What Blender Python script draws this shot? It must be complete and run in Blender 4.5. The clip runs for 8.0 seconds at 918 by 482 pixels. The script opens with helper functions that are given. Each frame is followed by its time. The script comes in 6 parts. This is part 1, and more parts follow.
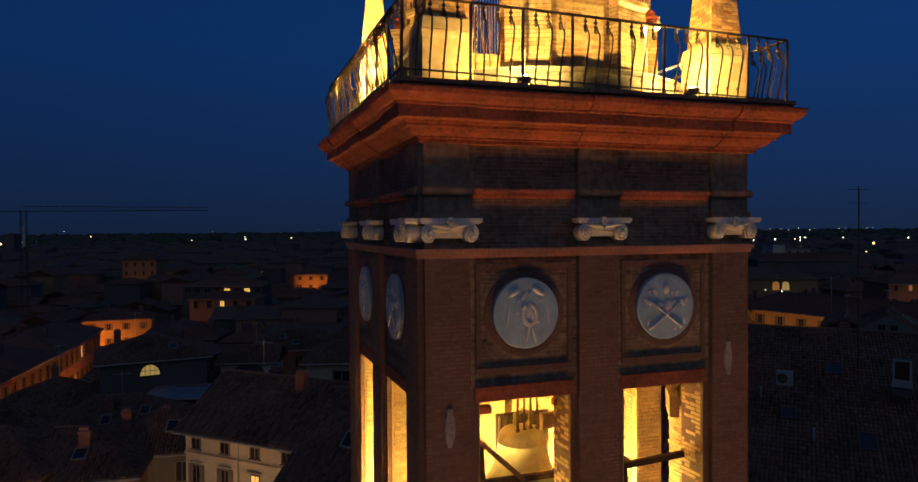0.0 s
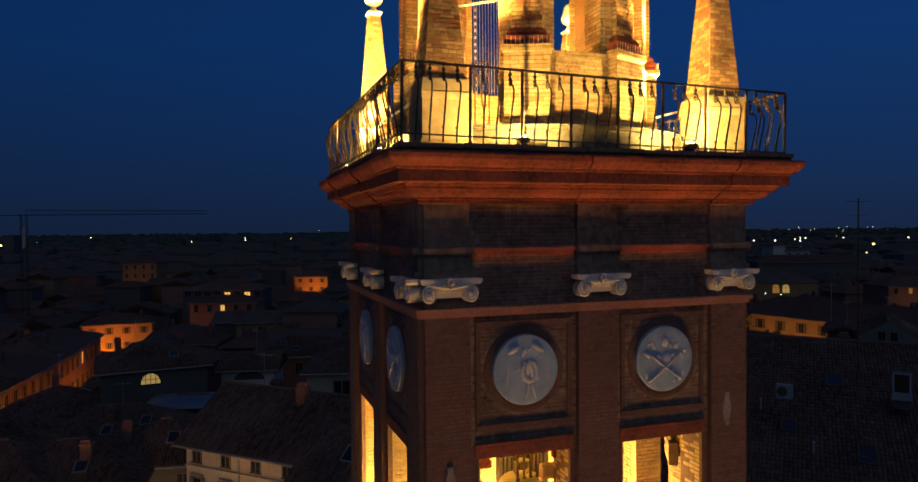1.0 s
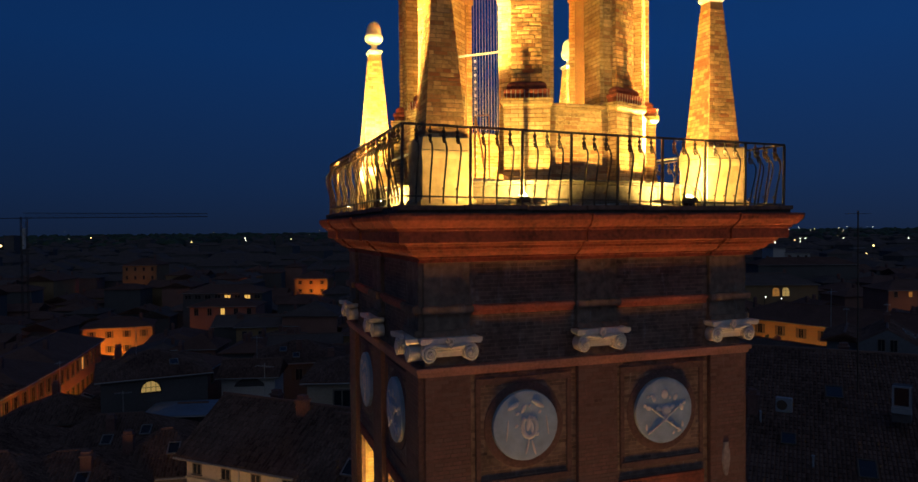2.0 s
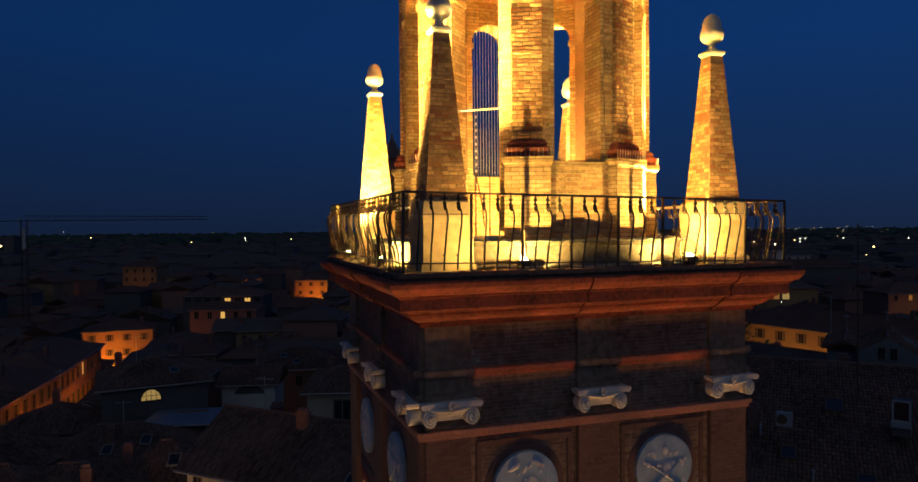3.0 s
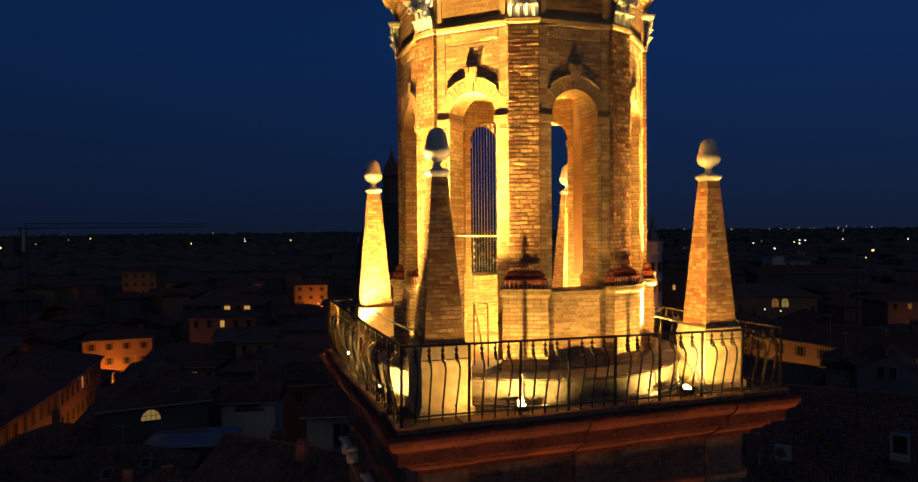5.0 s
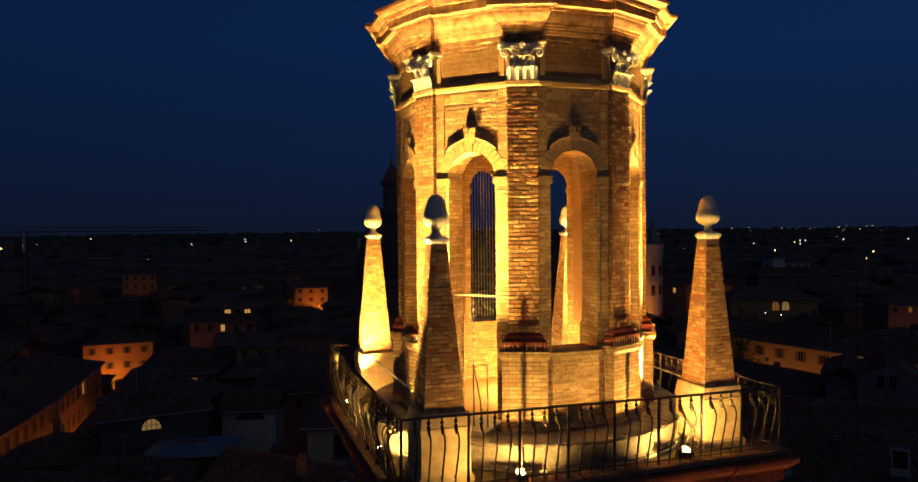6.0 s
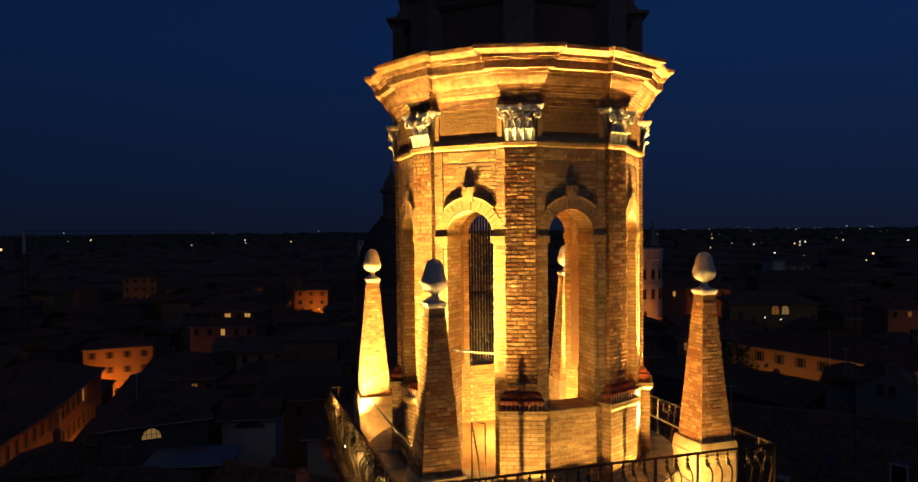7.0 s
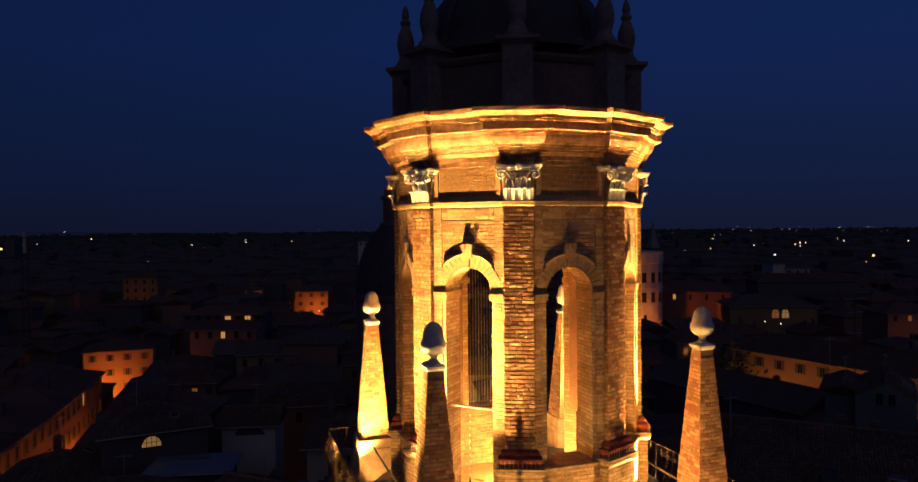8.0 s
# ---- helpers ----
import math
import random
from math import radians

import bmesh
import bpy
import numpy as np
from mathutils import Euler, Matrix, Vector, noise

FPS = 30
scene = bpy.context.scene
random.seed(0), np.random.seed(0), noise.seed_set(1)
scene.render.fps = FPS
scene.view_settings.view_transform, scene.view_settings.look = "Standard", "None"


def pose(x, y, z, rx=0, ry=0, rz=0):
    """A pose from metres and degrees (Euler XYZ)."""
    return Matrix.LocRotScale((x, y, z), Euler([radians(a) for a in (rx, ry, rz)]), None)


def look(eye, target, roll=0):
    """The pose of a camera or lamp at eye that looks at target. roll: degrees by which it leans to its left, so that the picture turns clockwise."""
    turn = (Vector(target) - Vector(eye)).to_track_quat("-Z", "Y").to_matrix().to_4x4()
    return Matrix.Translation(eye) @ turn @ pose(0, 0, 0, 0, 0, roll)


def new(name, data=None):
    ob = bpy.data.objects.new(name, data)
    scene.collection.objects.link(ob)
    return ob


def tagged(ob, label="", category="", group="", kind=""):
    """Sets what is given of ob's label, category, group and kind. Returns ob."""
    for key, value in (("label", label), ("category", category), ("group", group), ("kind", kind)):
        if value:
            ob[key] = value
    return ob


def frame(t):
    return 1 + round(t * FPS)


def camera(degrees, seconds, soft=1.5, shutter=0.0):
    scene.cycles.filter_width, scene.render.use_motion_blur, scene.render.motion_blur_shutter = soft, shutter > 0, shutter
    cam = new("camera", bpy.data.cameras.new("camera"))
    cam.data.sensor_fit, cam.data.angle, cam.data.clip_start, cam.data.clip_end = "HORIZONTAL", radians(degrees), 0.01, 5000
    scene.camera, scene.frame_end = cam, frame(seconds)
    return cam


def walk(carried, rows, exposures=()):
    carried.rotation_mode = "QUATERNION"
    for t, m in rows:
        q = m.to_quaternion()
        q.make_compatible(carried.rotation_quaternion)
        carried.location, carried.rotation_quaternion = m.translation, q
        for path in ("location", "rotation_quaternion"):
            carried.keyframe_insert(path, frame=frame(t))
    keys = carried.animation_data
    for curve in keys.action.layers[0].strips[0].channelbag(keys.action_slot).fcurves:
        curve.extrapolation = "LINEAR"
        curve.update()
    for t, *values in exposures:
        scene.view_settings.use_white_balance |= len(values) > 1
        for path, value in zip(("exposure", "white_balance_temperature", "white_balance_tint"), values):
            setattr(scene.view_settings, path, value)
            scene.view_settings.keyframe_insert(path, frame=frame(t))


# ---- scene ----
cam = camera(66.6, 8.0, soft=1.5)
PATH = [
    (0, (-5.399, -12.029, -1.937), (-4.754, -10.137, -1.976), -0.4),
    (0.5, (-5.399, -12.05, -1.513), (-4.754, -10.157, -1.553), -0.4),
    (1, (-5.407, -12.079, -1.1), (-4.762, -10.186, -1.139), -0.5),
    (1.5, (-5.407, -12.096, -0.686), (-4.762, -10.203, -0.725), -0.5),
    (3, (-5.411, -12.094, 0.627), (-4.766, -10.201, 0.586), -0.5),
    (3.5, (-5.412, -12.111, 1.161), (-4.767, -10.218, 1.121), -0.6),
    (4, (-5.396, -12.116, 1.691), (-4.751, -10.223, 1.651), -0.5),
    (4.5, (-5.389, -12.125, 2.191), (-4.743, -10.232, 2.15), -0.5),
    (6, (-5.355, -12.133, 3.663), (-4.71, -10.24, 3.62), -0.6),
    (6.5, (-5.345, -12.165, 4.141), (-4.7, -10.272, 4.098), -0.5),
    (7, (-5.337, -12.204, 4.597), (-4.692, -10.311, 4.555), -0.6),
    (7.5, (-5.325, -12.218, 5.069), (-4.68, -10.325, 5.026), -0.6),
    (8, (-5.316, -12.242, 5.535), (-4.672, -10.349, 5.491), -0.5),
]
EXPOSE = [(0.0, 0.21, 5950, -3), (1.5, 0.20, 5950, -3), (3.0, 0.12, 6000, -2), (3.5, 0.0, 6050, 1), (4.5, -0.29, 6200, 5), (6.0, -0.70, 6400, 9), (7.0, -0.77, 6500, 14), (8.0, -0.68, 6500, 34)]
walk(cam, [(t, look(eye, target, roll)) for t, eye, target, roll in PATH], EXPOSE)

# ---- world: deep blue dusk sky ----
GROUND = -37.0
world = bpy.data.worlds.new("dusk")
scene.world = world
world.use_nodes = True
wn, wl = world.node_tree.nodes, world.node_tree.links
wn.clear()
w_out = wn.new("ShaderNodeOutputWorld")
w_bg = wn.new("ShaderNodeBackground")
w_bg.inputs["Strength"].default_value = 1.0
w_co = wn.new("ShaderNodeTexCoord")
w_sep = wn.new("ShaderNodeSeparateXYZ")
w_ramp = wn.new("ShaderNodeValToRGB")
for k, (pos, col) in enumerate([(0.0, (0.004, 0.005, 0.010)), (0.497, (0.008, 0.014, 0.038)), (0.53, (0.0075, 0.0185, 0.060)),
                                (0.62, (0.0058, 0.0255, 0.104)), (0.70, (0.0056, 0.024, 0.098)), (1.0, (0.014, 0.018, 0.038))]):
    e = w_ramp.color_ramp.elements[k] if k < 2 else w_ramp.color_ramp.elements.new(pos)
    e.position, e.color = pos, (*col, 1)
w_map = wn.new("ShaderNodeMapRange")
w_map.inputs["From Min"].default_value = -1.0
wl.new(w_co.outputs["Generated"], w_sep.inputs[0])
wl.new(w_sep.outputs["Z"], w_map.inputs["Value"])
wl.new(w_map.outputs["Result"], w_ramp.inputs["Fac"])
# afterglow low in the west, behind the camera
w_dot = wn.new("ShaderNodeVectorMath")
w_dot.operation = "DOT_PRODUCT"
w_dot.inputs[1].default_value = (-0.12, -0.97, 0.22)
w_glow = wn.new("ShaderNodeMapRange")
w_glow.interpolation_type = "SMOOTHSTEP"
w_glow.inputs["From Min"].default_value, w_glow.inputs["From Max"].default_value = 0.25, 1.0
w_add = wn.new("ShaderNodeMix")
w_add.data_type, w_add.blend_type = "RGBA", "ADD"
w_add.inputs["B"].default_value = (0.088, 0.088, 0.086, 1)
wl.new(w_co.outputs["Generated"], w_dot.inputs[0])
wl.new(w_dot.outputs["Value"], w_glow.inputs["Value"])
wl.new(w_glow.outputs["Result"], w_add.inputs["Factor"])
w_side = wn.new("ShaderNodeVectorMath")
w_side.operation = "DOT_PRODUCT"
w_side.inputs[1].default_value = (0.946, -0.322, 0.0)
w_lift = wn.new("ShaderNodeMath")
w_lift.operation = "MULTIPLY_ADD"
w_lift.inputs[1].default_value, w_lift.inputs[2].default_value = 0.28, 0.985
w_east = wn.new("ShaderNodeVectorMath")
w_east.operation = "SCALE"
wl.new(w_co.outputs["Generated"], w_side.inputs[0])
wl.new(w_side.outputs["Value"], w_lift.inputs[0])
wl.new(w_ramp.outputs["Color"], w_east.inputs[0])
wl.new(w_lift.outputs[0], w_east.inputs["Scale"])
wl.new(w_east.outputs["Vector"], w_add.inputs["A"])
wl.new(w_add.outputs["Result"], w_bg.inputs["Color"])
wl.new(w_bg.outputs["Background"], w_out.inputs["Surface"])

SODIUM = (1.0, 0.27, 0.02)
FLOOD = (1.0, 0.595, 0.142)


def lamp(name, kind, eye, target, watts, colour, size=0.05, cone=120, blend=0.6):
    data = bpy.data.lights.new(name, kind)
    data.energy, data.color = watts, colour
    data.shadow_soft_size = size
    if kind == "SPOT":
        data.spot_size, data.spot_blend = radians(cone), blend
    ob = new(name, data)
    ob.matrix_world = look(eye, target)
    return ob


# floodlights at the foot of the terrace railing: place, aim, watts, cone
# (a narrow beam upwards and the wide spill of its glass)
FLOODS = [
    ((-1.38, -3.09, 0.205), (-1.45, -2.0, 4.2), 3000, 40, 330),
    ((1.42, -3.09, 0.205), (1.95, -1.75, 4.4), 1600, 48, 400),
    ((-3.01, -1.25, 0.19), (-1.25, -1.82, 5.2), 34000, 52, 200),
    ((-2.99, 1.90, 0.20), (-2.40, 2.4, 2.4), 13000, 70, 120),
    ((2.95, -1.3, 0.19), (1.75, -1.25, 5.0), 34000, 110, 200),
    ((2.97, 1.4, 0.20), (2.0, 1.0, 4.8), 14000, 110, 200),
    ((1.3, 3.06, 0.20), (1.55, 1.15, 3.2), 14000, 50, 60),
    ((-1.4, 3.06, 0.20), (-0.9, 2.0, 4.8), 12000, 110, 150),
]
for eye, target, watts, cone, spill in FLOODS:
    # the western beam starts beside its glass, shifted so that it rakes the pilasters
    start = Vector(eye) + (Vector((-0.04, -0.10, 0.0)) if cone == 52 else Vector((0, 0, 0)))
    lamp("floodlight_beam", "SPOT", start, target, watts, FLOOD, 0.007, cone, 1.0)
    # wide spot for the domed glass's scatter; its tilted cone mostly spares the floor
    inward = Vector((-eye[0], -eye[1], 0)).normalized()
    if eye[1] < -3:
        lamp("floodlight_spill", "SPOT", eye, Vector(eye) + Vector((math.copysign(0.04, eye[0]), 0.62, 0.36)), spill, FLOOD, 0.007, 174, 0.3)
    else:
        lamp("floodlight_spill", "SPOT", Vector(eye) + inward * 0.10, Vector(eye) + inward + Vector((0, 0, 0.5)), spill, FLOOD, 0.007, 174, 0.3)
# lamp added to brighten one of the obelisks
lamp("floodlight_beam", "SPOT", (1.45, -2.98, 0.22), (2.2, -2.5, 1.5), 240, FLOOD, 0.012, 100, 1.0)
# lamps of the bell chamber and of the lantern
lamp("bell_chamber_light", "POINT", (-1.7, 0.9, -7.2), (0, 0, 0), 1300, FLOOD, 0.1)
lamp("bell_chamber_light", "POINT", (1.6, 0.6, -7.2), (0, 0, 0), 1300, FLOOD, 0.1)
lamp("bell_chamber_light", "POINT", (-1.75, -1.75, -7.2), (0, 0, 0), 800, FLOOD, 0.1)
lamp("lantern_light", "POINT", (0.3, 0.2, 0.75), (0, 0, 0), 700, FLOOD, 0.08)
# street lighting far below
STREETS = [
    ((-3.5, -9.0, -32.0), 10600), ((5.5, -8.6, -32.0), 13600), ((-6.5, -1.0, -32.0), 1000),
    ((-24.6, 76.0, -29.0), 3600), ((-23.4, 98.0, -29.0), 3600), ((-30.0, 161.0, -31.0), 5000),
    ((29.0, 267.0, -29.5), 5000), ((93.5, 139.0, -25.0), 11500), ((-38.0, 287.0, -33.0), 1300), ((116.5, 130.0, -16.5), 160),
]
for k, (eye, watts) in enumerate(STREETS):
    lamp("street_light", "POINT", eye, (0, 0, -60), watts, SODIUM if k > 2 else (1.0, 0.45, 0.13), 0.4)
for eye, watts in (((74.0, 76.0, -24.0), 1700), ((76.5, 62.0, -24.0), 1900), ((139.5, 98.0, -20.0), 200)):
    lamp("street_light", "POINT", eye, (0, 0, -60), watts, (1.0, 0.40, 0.075), 0.4)
lamp("street_light", "POINT", (-9.0, 24.5, -27.0), (0, 0, -60), 2500, (1.0, 0.60, 0.34), 0.4)


# ---- materials ----
def material(name, colour, rough=0.8, metal=0.0, vary=0.25, grain=18.0, bump=0.3, stain=1.2, island=0.0, per_object=0.0, emit=None, power=0.0, alt=None, odd=None, streak=None):
    """Base colour with fine grain, broad stains, a change from piece to piece, and relief."""
    m = bpy.data.materials.new(name)
    m.use_nodes = True
    n, l = m.node_tree.nodes, m.node_tree.links
    b = n["Principled BSDF"]
    b.inputs["Roughness"].default_value, b.inputs["Metallic"].default_value = rough, metal
    co = n.new("ShaderNodeNewGeometry")
    fine, broad = n.new("ShaderNodeTexNoise"), n.new("ShaderNodeTexNoise")
    fine.inputs["Scale"].default_value, fine.inputs["Detail"].default_value = grain, 6
    broad.inputs["Scale"].default_value, broad.inputs["Detail"].default_value = stain, 5
    for t in (fine, broad):
        l.new(co.outputs["Position"], t.inputs["Vector"])
    add = n.new("ShaderNodeMath")
    add.operation = "ADD"
    l.new(fine.outputs["Fac"], add.inputs[0])
    l.new(broad.outputs["Fac"], add.inputs[1])
    last = add.outputs[0]
    for share, source in ((island, "geo"), (per_object, "obj")):
        if share:
            src = n.new("ShaderNodeNewGeometry") if source == "geo" else n.new("ShaderNodeObjectInfo")
            mul = n.new("ShaderNodeMath")
            mul.operation = "MULTIPLY_ADD"
            l.new(src.outputs["Random Per Island" if source == "geo" else "Random"], mul.inputs[0])
            mul.inputs[1].default_value = share
            l.new(last, mul.inputs[2])
            last = mul.outputs[0]
    mid = 1.0 + (island + per_object) / 2
    rng = n.new("ShaderNodeMapRange")
    rng.inputs["From Min"].default_value, rng.inputs["From Max"].default_value = mid - 0.55, mid + 0.55
    l.new(last, rng.inputs["Value"])
    mix = n.new("ShaderNodeMix")
    mix.data_type = "RGBA"
    lo = [max(c * (1 - vary * 1.5), 0) for c in colour]
    hi = [min(c * (1 + vary), 0.9) for c in (alt or colour)]
    mix.inputs["A"].default_value, mix.inputs["B"].default_value = (*lo, 1), (*hi, 1)
    l.new(rng.outputs["Result"], mix.inputs["Factor"])
    out = mix.outputs["Result"]
    if odd:
        # a share of the pieces were fired to another colour
        src = n.new("ShaderNodeNewGeometry") if island else n.new("ShaderNodeObjectInfo")
        spread, pick = n.new("ShaderNodeMath"), n.new("ShaderNodeMapRange")
        spread.operation = "PINGPONG"
        spread.inputs[1].default_value = 0.083
        l.new(src.outputs["Random Per Island" if island else "Random"], spread.inputs[0])
        pick.inputs["From Min"].default_value, pick.inputs["From Max"].default_value = 0.045, 0.083
        l.new(spread.outputs[0], pick.inputs["Value"])
        other = n.new("ShaderNodeMix")
        other.data_type = "RGBA"
        other.inputs["B"].default_value = (*odd, 1)
        l.new(pick.outputs["Result"], other.inputs["Factor"])
        l.new(out, other.inputs["A"])
        out = other.outputs["Result"]
    if streak:
        # pale lime runs, drawn out downwards, and flecks
        place, runs, cut = n.new("ShaderNodeMapping"), n.new("ShaderNodeTexNoise"), n.new("ShaderNodeMapRange")
        place.inputs["Scale"].default_value = (5.0, 5.0, 1.1)
        runs.inputs["Scale"].default_value, runs.inputs["Detail"].default_value, runs.inputs["Roughness"].default_value = 1.3, 8, 0.72
        cut.inputs["From Min"].default_value, cut.inputs["From Max"].default_value, cut.inputs["To Max"].default_value = 0.56, 0.80, 0.8
        l.new(co.outputs["Position"], place.inputs["Vector"])
        l.new(place.outputs["Vector"], runs.inputs["Vector"])
        l.new(runs.outputs["Fac"], cut.inputs["Value"])
        pale = n.new("ShaderNodeMix")
        pale.data_type = "RGBA"
        pale.inputs["B"].default_value = (*streak, 1)
        l.new(cut.outputs["Result"], pale.inputs["Factor"])
        l.new(out, pale.inputs["A"])
        out = pale.outputs["Result"]
    l.new(out, b.inputs["Base Color"])
    if bump:
        bp = n.new("ShaderNodeBump")
        bp.inputs["Strength"].default_value, bp.inputs["Distance"].default_value = bump, 0.01
        l.new(fine.outputs["Fac"], bp.inputs["Height"])
        l.new(bp.outputs["Normal"], b.inputs["Normal"])
    if emit:
        b.inputs["Emission Color"].default_value, b.inputs["Emission Strength"].default_value = (*emit, 1), power
    return m


def tile_material(name, colour):
    """Rows of curved clay tiles on the roof's own metres (UV: across, up the slope)."""
    m = material(name, colour, 0.85, vary=0.32, grain=3.0, bump=0.0, stain=0.35, per_object=0.3)
    n, l = m.node_tree.nodes, m.node_tree.links
    n["Principled BSDF"].inputs["Specular IOR Level"].default_value = 0.12
    uv = n.new("ShaderNodeUVMap")
    wave, rows = n.new("ShaderNodeTexWave"), n.new("ShaderNodeTexWave")
    wave.bands_direction, rows.bands_direction = "X", "Y"
    wave.inputs["Scale"].default_value, rows.inputs["Scale"].default_value = 1.45, 0.85
    rows.wave_profile = "SAW"
    for t in (wave, rows):
        t.inputs["Distortion"].default_value = 0.6
        l.new(uv.outputs["UV"], t.inputs["Vector"])
    add = n.new("ShaderNodeMath")
    l.new(wave.outputs["Fac"], add.inputs[0])
    l.new(rows.outputs["Fac"], add.inputs[1])
    bp = n.new("ShaderNodeBump")
    bp.inputs["Strength"].default_value, bp.inputs["Distance"].default_value = 0.6, 0.04
    l.new(add.outputs[0], bp.inputs["Height"])
    l.new(bp.outputs["Normal"], n["Principled BSDF"].inputs["Normal"])
    return m



def washed_brick(name, colour):
    """Limewashed brickwork: courses that just show through, on the surface's own metres."""
    m = material(name, colour, 0.9, vary=0.42, grain=16, bump=0.0, stain=1.9)
    n, l = m.node_tree.nodes, m.node_tree.links
    uv = n.new("ShaderNodeUVMap")
    br, rough = n.new("ShaderNodeTexBrick"), n.new("ShaderNodeTexNoise")
    br.inputs["Scale"].default_value, br.inputs["Brick Width"].default_value, br.inputs["Row Height"].default_value = 1.0, 0.25, 0.064
    br.inputs["Mortar Size"].default_value, br.inputs["Mortar Smooth"].default_value = 0.009, 0.8
    rough.inputs["Scale"].default_value, rough.inputs["Detail"].default_value = 22.0, 7
    br.inputs["Color1"].default_value, br.inputs["Color2"].default_value, br.inputs["Mortar"].default_value = (1, 1, 1, 1), (0.60, 0.50, 0.38, 1), (0.46, 0.36, 0.24, 1)
    l.new(uv.outputs["UV"], br.inputs["Vector"])
    l.new(n["Geometry"].outputs["Position"], rough.inputs["Vector"])
    b = n["Principled BSDF"]
    old = b.inputs["Base Color"].links[0].from_socket
    tint = n.new("ShaderNodeMix")
    tint.data_type, tint.blend_type = "RGBA", "MULTIPLY"
    tint.inputs["Factor"].default_value = 0.95
    l.new(old, tint.inputs["A"])
    l.new(br.outputs["Color"], tint.inputs["B"])
    l.new(tint.outputs["Result"], b.inputs["Base Color"])
    height = n.new("ShaderNodeMath")
    height.operation = "MULTIPLY_ADD"
    l.new(br.outputs["Fac"], height.inputs[0])
    height.inputs[1].default_value = -0.55
    l.new(rough.outputs["Fac"], height.inputs[2])
    bp = n.new("ShaderNodeBump")
    bp.inputs["Strength"].default_value, bp.inputs["Distance"].default_value = 0.85, 0.011
    l.new(height.outputs[0], bp.inputs["Height"])
    l.new(bp.outputs["Normal"], b.inputs["Normal"])
    return m


WASH = washed_brick("limewashed brick", (0.68, 0.46, 0.235))
LIME = material("stained pale limewash", (0.60, 0.42, 0.225), 0.92, vary=0.42, grain=7, bump=0.45, stain=1.3, streak=(0.40, 0.26, 0.135))
MORTAR = material("mortar", (0.28, 0.165, 0.082), 0.95, vary=0.35, grain=40, bump=0.3)
BRICK = material("lantern brick", (0.47, 0.285, 0.128), 0.9, vary=0.5, grain=30, bump=0.5, stain=2.2, island=0.5, alt=(0.56, 0.35, 0.16), odd=(0.33, 0.15, 0.06))
WORN = material("worn lantern brick", (0.475, 0.24, 0.09), 0.92, vary=0.5, grain=17, bump=0.9, stain=2.2, per_object=0.45, alt=(0.55, 0.31, 0.125), odd=(0.31, 0.105, 0.038))
PLASTER = material("old limewash", (0.50, 0.315, 0.145), 0.9, vary=0.42, grain=24, bump=0.4, stain=1.6)
DARK_BRICK = material("shaft brick", (0.158, 0.078, 0.062), 0.9, vary=0.45, grain=9, bump=0.5, stain=1.3, island=0.28, odd=(0.15, 0.088, 0.07), streak=(0.23, 0.165, 0.145))
SOOT_BRICK = material("sooty panel brick", (0.16, 0.10, 0.072), 0.92, vary=0.55, grain=9, bump=0.5, stain=1.5, island=0.28, streak=(0.27, 0.22, 0.20))
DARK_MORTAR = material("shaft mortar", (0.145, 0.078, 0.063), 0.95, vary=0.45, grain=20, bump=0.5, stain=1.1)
SOOT = material("sooty old render", (0.235, 0.155, 0.105), 0.95, vary=0.6, grain=9, bump=0.5, stain=1.5, streak=(0.38, 0.33, 0.29))
# brighter red stands for street light from below on the frieze mouldings
RED_TRIM = material("red painted moulding", (0.46, 0.135, 0.075), 0.9, vary=0.5, grain=20, bump=0.4, stain=2.0, streak=(0.50, 0.24, 0.17))
PALE_RED = material("faded red moulding", (0.40, 0.19, 0.13), 0.9, vary=0.4, grain=24, bump=0.4, stain=2.0)
RUNOFF = material("lime run-off", (0.30, 0.25, 0.23), 0.9, vary=0.4, grain=14, bump=0.2, stain=3.0)
OAK = material("pale oak brace", (0.27, 0.16, 0.075), 0.8, vary=0.3, grain=20, bump=0.3)
TERRACOTTA = material("red cornice render", (0.265, 0.066, 0.035), 0.85, vary=0.6, grain=16, bump=0.45, stain=1.9)
CORNICE = material("weathered brick cornice", (0.37, 0.205, 0.095), 0.9, vary=0.65, grain=11, bump=1.0, stain=4.0, streak=(0.19, 0.085, 0.035))
BASE = material("dirty base render", (0.165, 0.132, 0.095), 0.9, vary=0.5, grain=14, bump=0.4, stain=1.8)
STONE = material("grey white stone", (0.60, 0.57, 0.52), 0.7, vary=0.22, grain=16, bump=0.25, stain=2.5)
# blue disc and pale relief carry the sky's and street's light in their colour
MARBLE = material("veined medallion marble", (0.35, 0.45, 0.53), 0.6, vary=0.25, grain=7, bump=0.2, stain=3.0, streak=(0.50, 0.51, 0.52))
RELIEF = material("worn relief marble", (0.72, 0.66, 0.60), 0.6, vary=0.2, grain=14, bump=0.3, stain=4.0)
SLAB = material("weathered terrace slab", (0.075, 0.060, 0.046), 0.9, vary=0.5, grain=12, bump=0.4, stain=1.4)
LEDGE = material("worn reddish ledge", (0.24, 0.125, 0.08), 0.9, vary=0.5, grain=12, bump=0.4, stain=1.6)
LEAD = material("lead covering", (0.20, 0.19, 0.17), 0.55, metal=0.3, vary=0.35, grain=9, bump=0.25)
